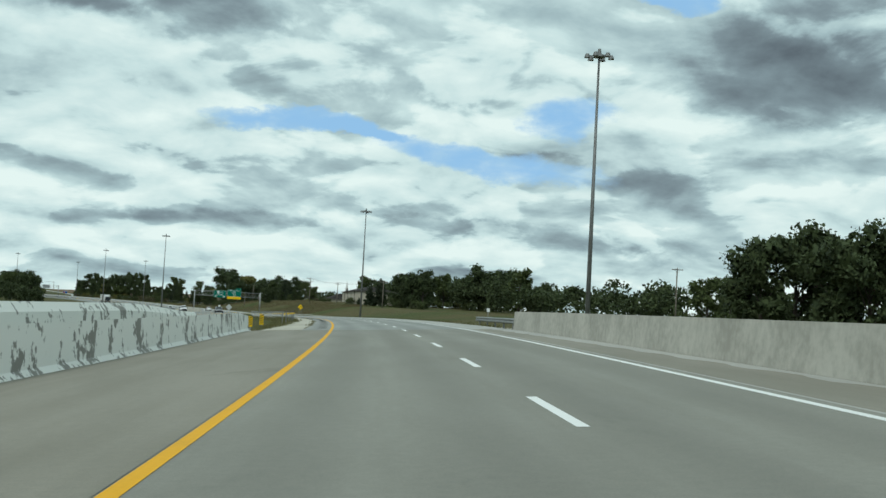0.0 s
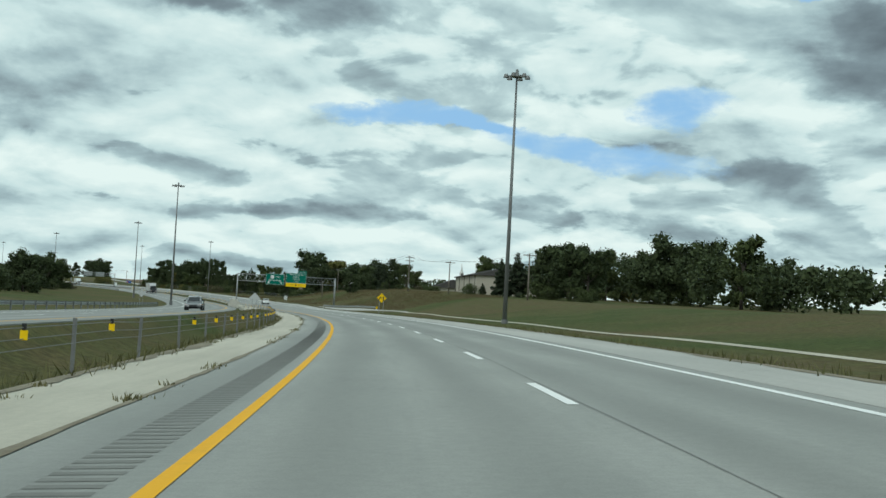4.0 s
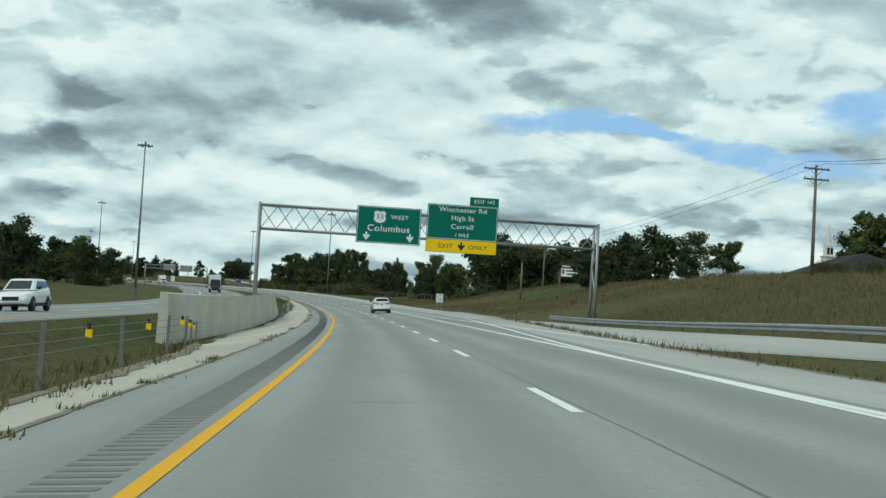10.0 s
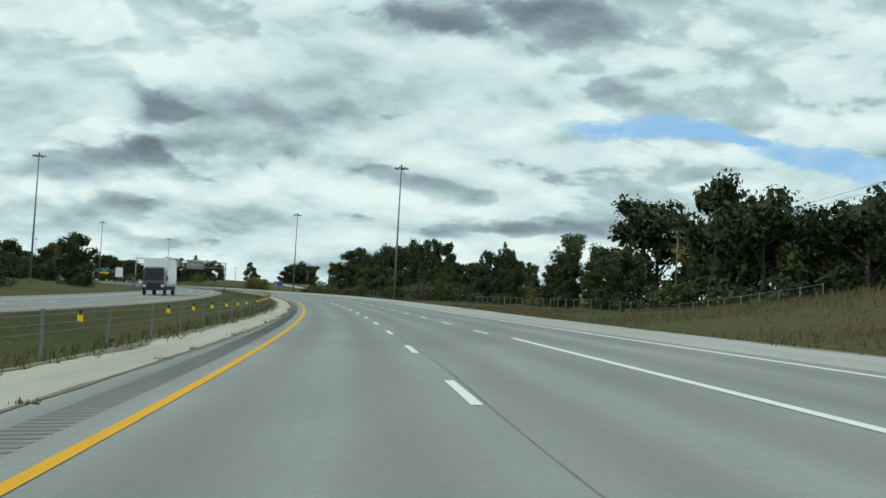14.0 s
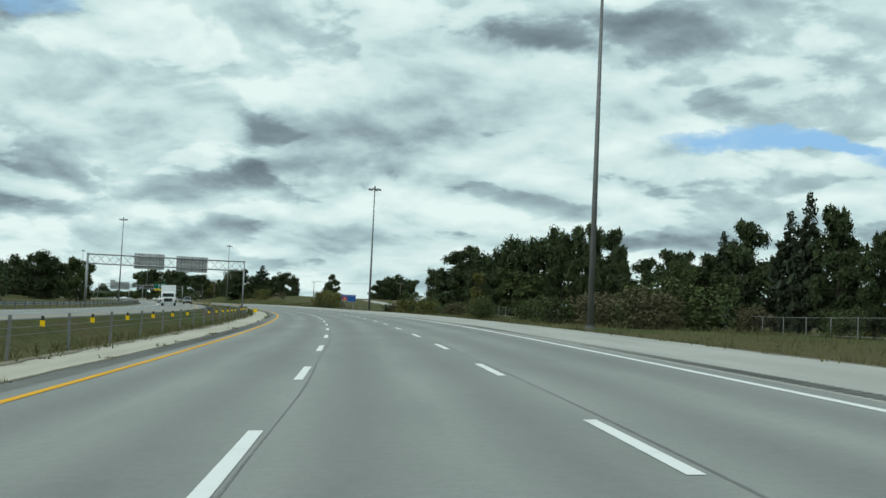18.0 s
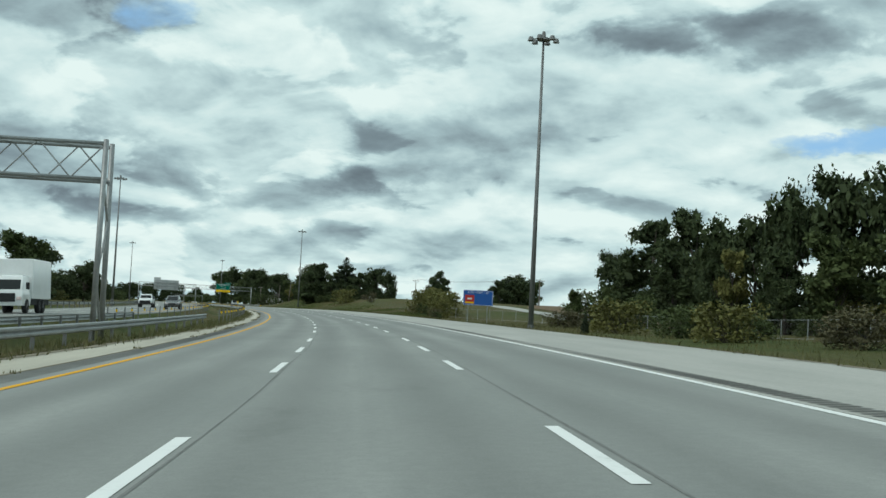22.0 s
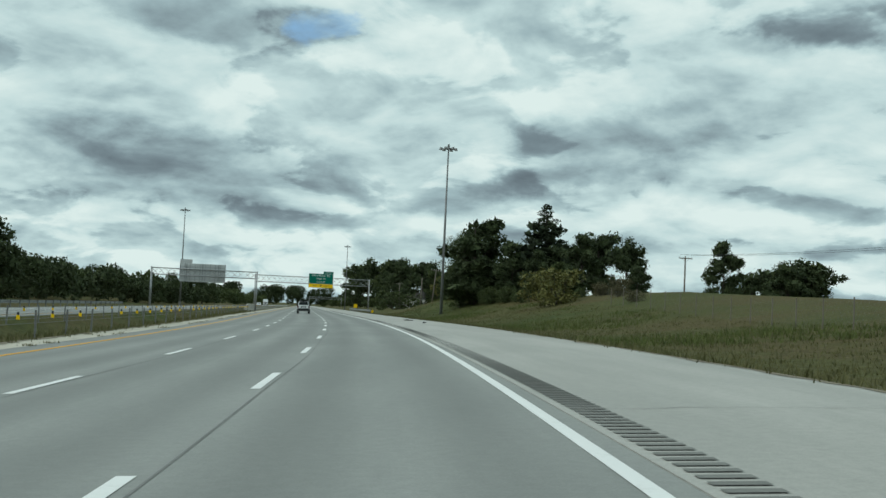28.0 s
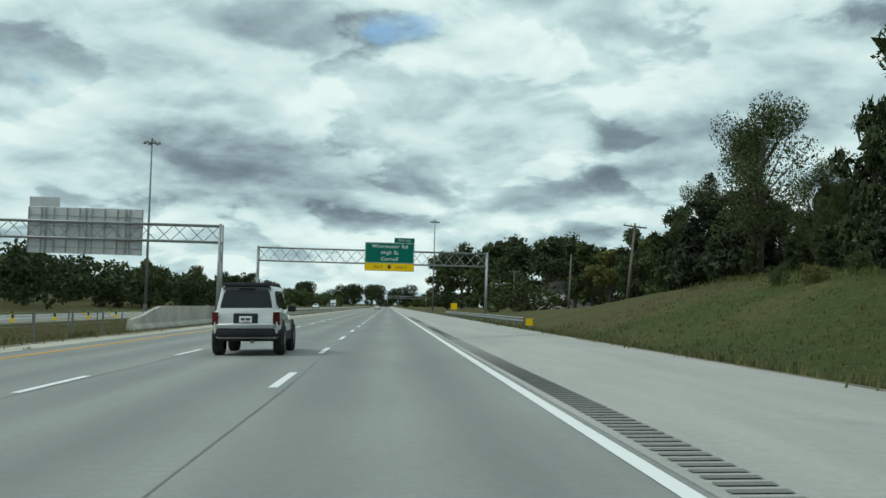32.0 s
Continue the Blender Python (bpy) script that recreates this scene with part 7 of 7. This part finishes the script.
def pickup(m, label, body_paint):
    c = empty("pickup_truck", m, label, "pickup")
    hl, hw = 2.9, 1.0
    st = [(-hl, 0.55, 1.25, 0.97), (-hl + 0.1, 0.5, 1.28, 1.0), (0, 0.45, 1.22, 1.0), (1.5, 0.45, 1.20, 1.0), (2.4, 0.5, 1.15, 0.98), (2.8, 0.5, 1.05, 0.92), (hl, 0.6, 0.95, 0.85)]
    loft([ring_half(y, a, b, k * hw) for y, a, b, k in st], body_paint, c, "body")
    ring = lambda k, y0, y1, z: [(-k, y0, z), (k, y0, z), (k, y1, z), (-k, y1, z)]
    loft([ring(0.90, -0.9, 1.55, 1.18), ring(0.72, -0.75, 0.75, 1.86), ring(0.62, -0.6, 0.6, 1.92)], body_paint, c, "cab")
    panel([(-0.80, 1.43, 1.28), (0.80, 1.43, 1.28), (0.68, 0.86, 1.78), (-0.68, 0.86, 1.78)], TINT, c, "windscreen", thick=0.02)
    for sx in (-1, 1):
        pts = [(sx * 0.895, -0.75, 1.28), (sx * 0.895, 1.2, 1.28), (sx * 0.76, 0.65, 1.78), (sx * 0.76, -0.65, 1.78)]
        panel(pts[::sx], TINT, c, "side_window", thick=0.02)
        panel([(sx * 0.92, hl - 0.10, 1.0), (sx * 0.55, hl + 0.01, 1.0), (sx * 0.55, hl + 0.01, 0.84), (sx * 0.92, hl - 0.10, 0.84)][::sx], LENS_CLEAR, c, "headlamp", thick=0.02)
        bm = bmesh.new()
        box(bm, min(sx * 0.95, sx * 1.2), max(sx * 0.95, sx * 1.2), 1.0, 1.12, 1.25, 1.5, 0.03)
        part("door_mirror", bm, TRIM, c)
        for y in (-1.75, 1.85):
            wheel(c, sx * 0.90, y, 0.40, 0.26, sx, 6)
    bm = bmesh.new()
    box(bm, -0.75, 0.75, hl - 0.08, hl + 0.04, 0.62, 1.02, 0.03)
    part("grille", bm, TRIM, c)
    bm = bmesh.new()
    box(bm, -0.95, 0.95, hl - 0.1, hl + 0.10, 0.42, 0.62, 0.03)
    part("front_bumper", bm, TRIM, c)
    bm = bmesh.new()
    box(bm, -0.8, 0.8, -hl + 0.1, -1.0, 1.2, 1.3)
    part("bed_cover", bm, TRIM, c)
    return c


pickup(oncoming(346, -1.9), "white oncoming pickup truck with a black front", PAINT_WHITE)
pickup(oncoming(886, -2.2), "white oncoming pickup truck", PAINT_WHITE)


def box_truck(m, label, cab_paint, high=3.7, length=8.0, cab_h=2.4):
    c = empty("box_truck", m, label, "truck")
    bm = bmesh.new()
    box(bm, -1.25, 1.25, -length / 2, length / 2 - 2.3, 0.95, high, 0.04)
    part("cargo_box", bm, PAINT_WHITE, c, "white cargo box")
    bm = bmesh.new()
    box(bm, -1.1, 1.1, -length / 2, length / 2 - 0.6, 0.55, 0.94)
    part("chassis", bm, TRIM, c)
    ring = lambda k, y0, y1, z: [(-k, y0, z), (k, y0, z), (k, y1, z), (-k, y1, z)]
    y1 = length / 2
    loft([ring(1.12, y1 - 2.2, y1 - 0.1, 0.5), ring(1.15, y1 - 2.2, y1, 0.9), ring(1.12, y1 - 2.2, y1 - 0.05, 1.5), ring(1.02, y1 - 2.15, y1 - 0.6, cab_h), ring(0.9, y1 - 2.0, y1 - 0.9, cab_h + 0.1)], cab_paint, c, "cab")
    panel([(-0.98, y1 - 0.06, 1.55), (0.98, y1 - 0.06, 1.55), (0.93, y1 - 0.53, cab_h - 0.12), (-0.93, y1 - 0.53, cab_h - 0.12)], TINT, c, "windscreen", thick=0.02)
    bm = bmesh.new()
    box(bm, -0.7, 0.7, y1 - 0.05, y1 + 0.05, 0.75, 1.30, 0.03)
    part("grille", bm, TRIM, c)
    for sx in (-1, 1):
        bm = bmesh.new()
        box(bm, min(sx * 0.78, sx * 1.08), max(sx * 0.78, sx * 1.08), y1 - 0.06, y1 + 0.05, 0.85, 1.08, 0.03)
        part("headlamp", bm, LENS_CLEAR, c)
        bm = bmesh.new()
        box(bm, min(sx * 1.2, sx * 1.42), max(sx * 1.2, sx * 1.42), y1 - 0.75, y1 - 0.62, 1.55, 2.0, 0.03)
        part("door_mirror", bm, TRIM, c)
        for y in (y1 - 1.2, -length / 2 + 1.8, -length / 2 + 2.9):
            wheel(c, sx * 1.05, y, 0.48, 0.28, sx, 6)
    return c


box_truck(oncoming(598, -0.5), "oncoming lorry with a dark cab and tall white box", PAINT_DARK, 4.0, 14.0, 2.9)
box_truck(oncoming(798, -1.2), "white oncoming box truck", PAINT_WHITE, 3.6, 7.5)
box_truck(oncoming(1560, -1.5), "distant white oncoming box truck", PAINT_WHITE, 3.6, 8.0)


# ---- grass blades and weeds along the road edges ----
def tufts(name, places, height, material, seed, blades, label, spread=0.25):
    """Many thin blades in clumps at (s, v)."""
    rng = np.random.RandomState(seed)
    base = np.array([spot(s, v) for s, v in places])
    n = len(base) * blades
    root = np.repeat(base, blades, 0) + np.c_[rng.normal(size=(n, 2)) * spread, np.zeros(n) - 0.03]
    a = rng.rand(n) * 6.283
    h = height * (0.45 + 0.85 * rng.rand(n))
    side = np.c_[np.cos(a), np.sin(a), np.zeros(n)] * (0.012 + 0.02 * rng.rand(n))[:, None]
    bend = np.c_[rng.normal(size=(n, 2)) * 0.35, np.ones(n)] * h[:, None]
    v = np.stack([root - side, root + side, root + bend], 1).reshape(-1, 3)
    ob = obj(name, v.tolist(), [(3 * i, 3 * i + 1, 3 * i + 2) for i in range(n)], material)
    return tagged(ob, label, "grass", kind="stuff")


GRASS_BLADE = leaves("grass_blades", (0.070, 0.075, 0.026), (0.150, 0.140, 0.060))
WEED_GREEN = leaves("green_bank_weeds", (0.055, 0.075, 0.018), (0.125, 0.150, 0.042))
DRY_BLADE = leaves("dry_grass_blades", (0.095, 0.074, 0.036), (0.175, 0.138, 0.075))
rng_g = random.Random(5)
near, far_side, seam, tall = [], [], [], []
for i in range(5200):
    s = rng_g.uniform(70, 1130)
    near.append((s, edge(s) + shoulder_width(s) + 0.05 + abs(rng_g.gauss(0, 1.6))))
for i in range(4200):
    s = rng_g.uniform(66, 1090)
    if not 384 < s < 454:
        far_side.append((s, grass_v(s) + 0.1 - abs(rng_g.gauss(0, 1.1))))
for i in range(420):
    s = rng_g.uniform(70, 1080)
    if noise.noise((s * 0.09, 0, 0)) > -0.05:
        seam.append((s, seam_v(s) + rng_g.uniform(-0.05, 0.03)))
        seam.append((s, grass_v(s) + 0.25 + rng_g.uniform(-0.25, 0.2)))
for i in range(1900):
    s = rng_g.uniform(360, 860)
    tall.append((s, rng_g.uniform(24, 40)))
bank = []
for i in range(7000):
    s = rng_g.uniform(880, 1110)
    e = edge(s) + shoulder_width(s)
    bank.append((s, e + 1.0 + 16 * rng_g.random() ** 1.3))
weedy = [(s, v) for s, v in bank if noise.noise((s * 0.06, v * 0.10, 4.0)) > 0.12 and v > 20]
tufts("bank_grass", bank, 0.17, GRASS_BLADE, 35, 9, "uneven dry and green grass on the bank", 0.35)
tufts("bank_weeds", weedy, 0.34, WEED_GREEN, 36, 12, "tall green weeds in patches on the bank", 0.4)
tufts("verge_grass", near, 0.26, GRASS_BLADE, 31, 7, "rough grass along the edge of the shoulder")
tufts("median_grass", far_side, 0.30, GRASS_BLADE, 32, 7, "rough grass along the edge of the median")
tufts("seam_weeds", seam, 0.11, WEED, 33, 22, "dry weeds growing out of the concrete seam", 0.11)
dry = []
for i in range(9000):
    s = rng_g.uniform(345, 620)
    v = rng_g.uniform(20, 42)
    if noise.noise((s * 0.035, v * 0.09, 2.0)) > -0.12:
        dry.append((s, v))
tufts("dry_bank_grass", dry, 0.42, DRY_BLADE, 37, 9, "tall brown dry grass in drifts on the slope", 0.7)
tufts("tall_grass", tall, 0.40, GRASS_BLADE, 34, 11, "tall dry grass on the bank", 0.6)
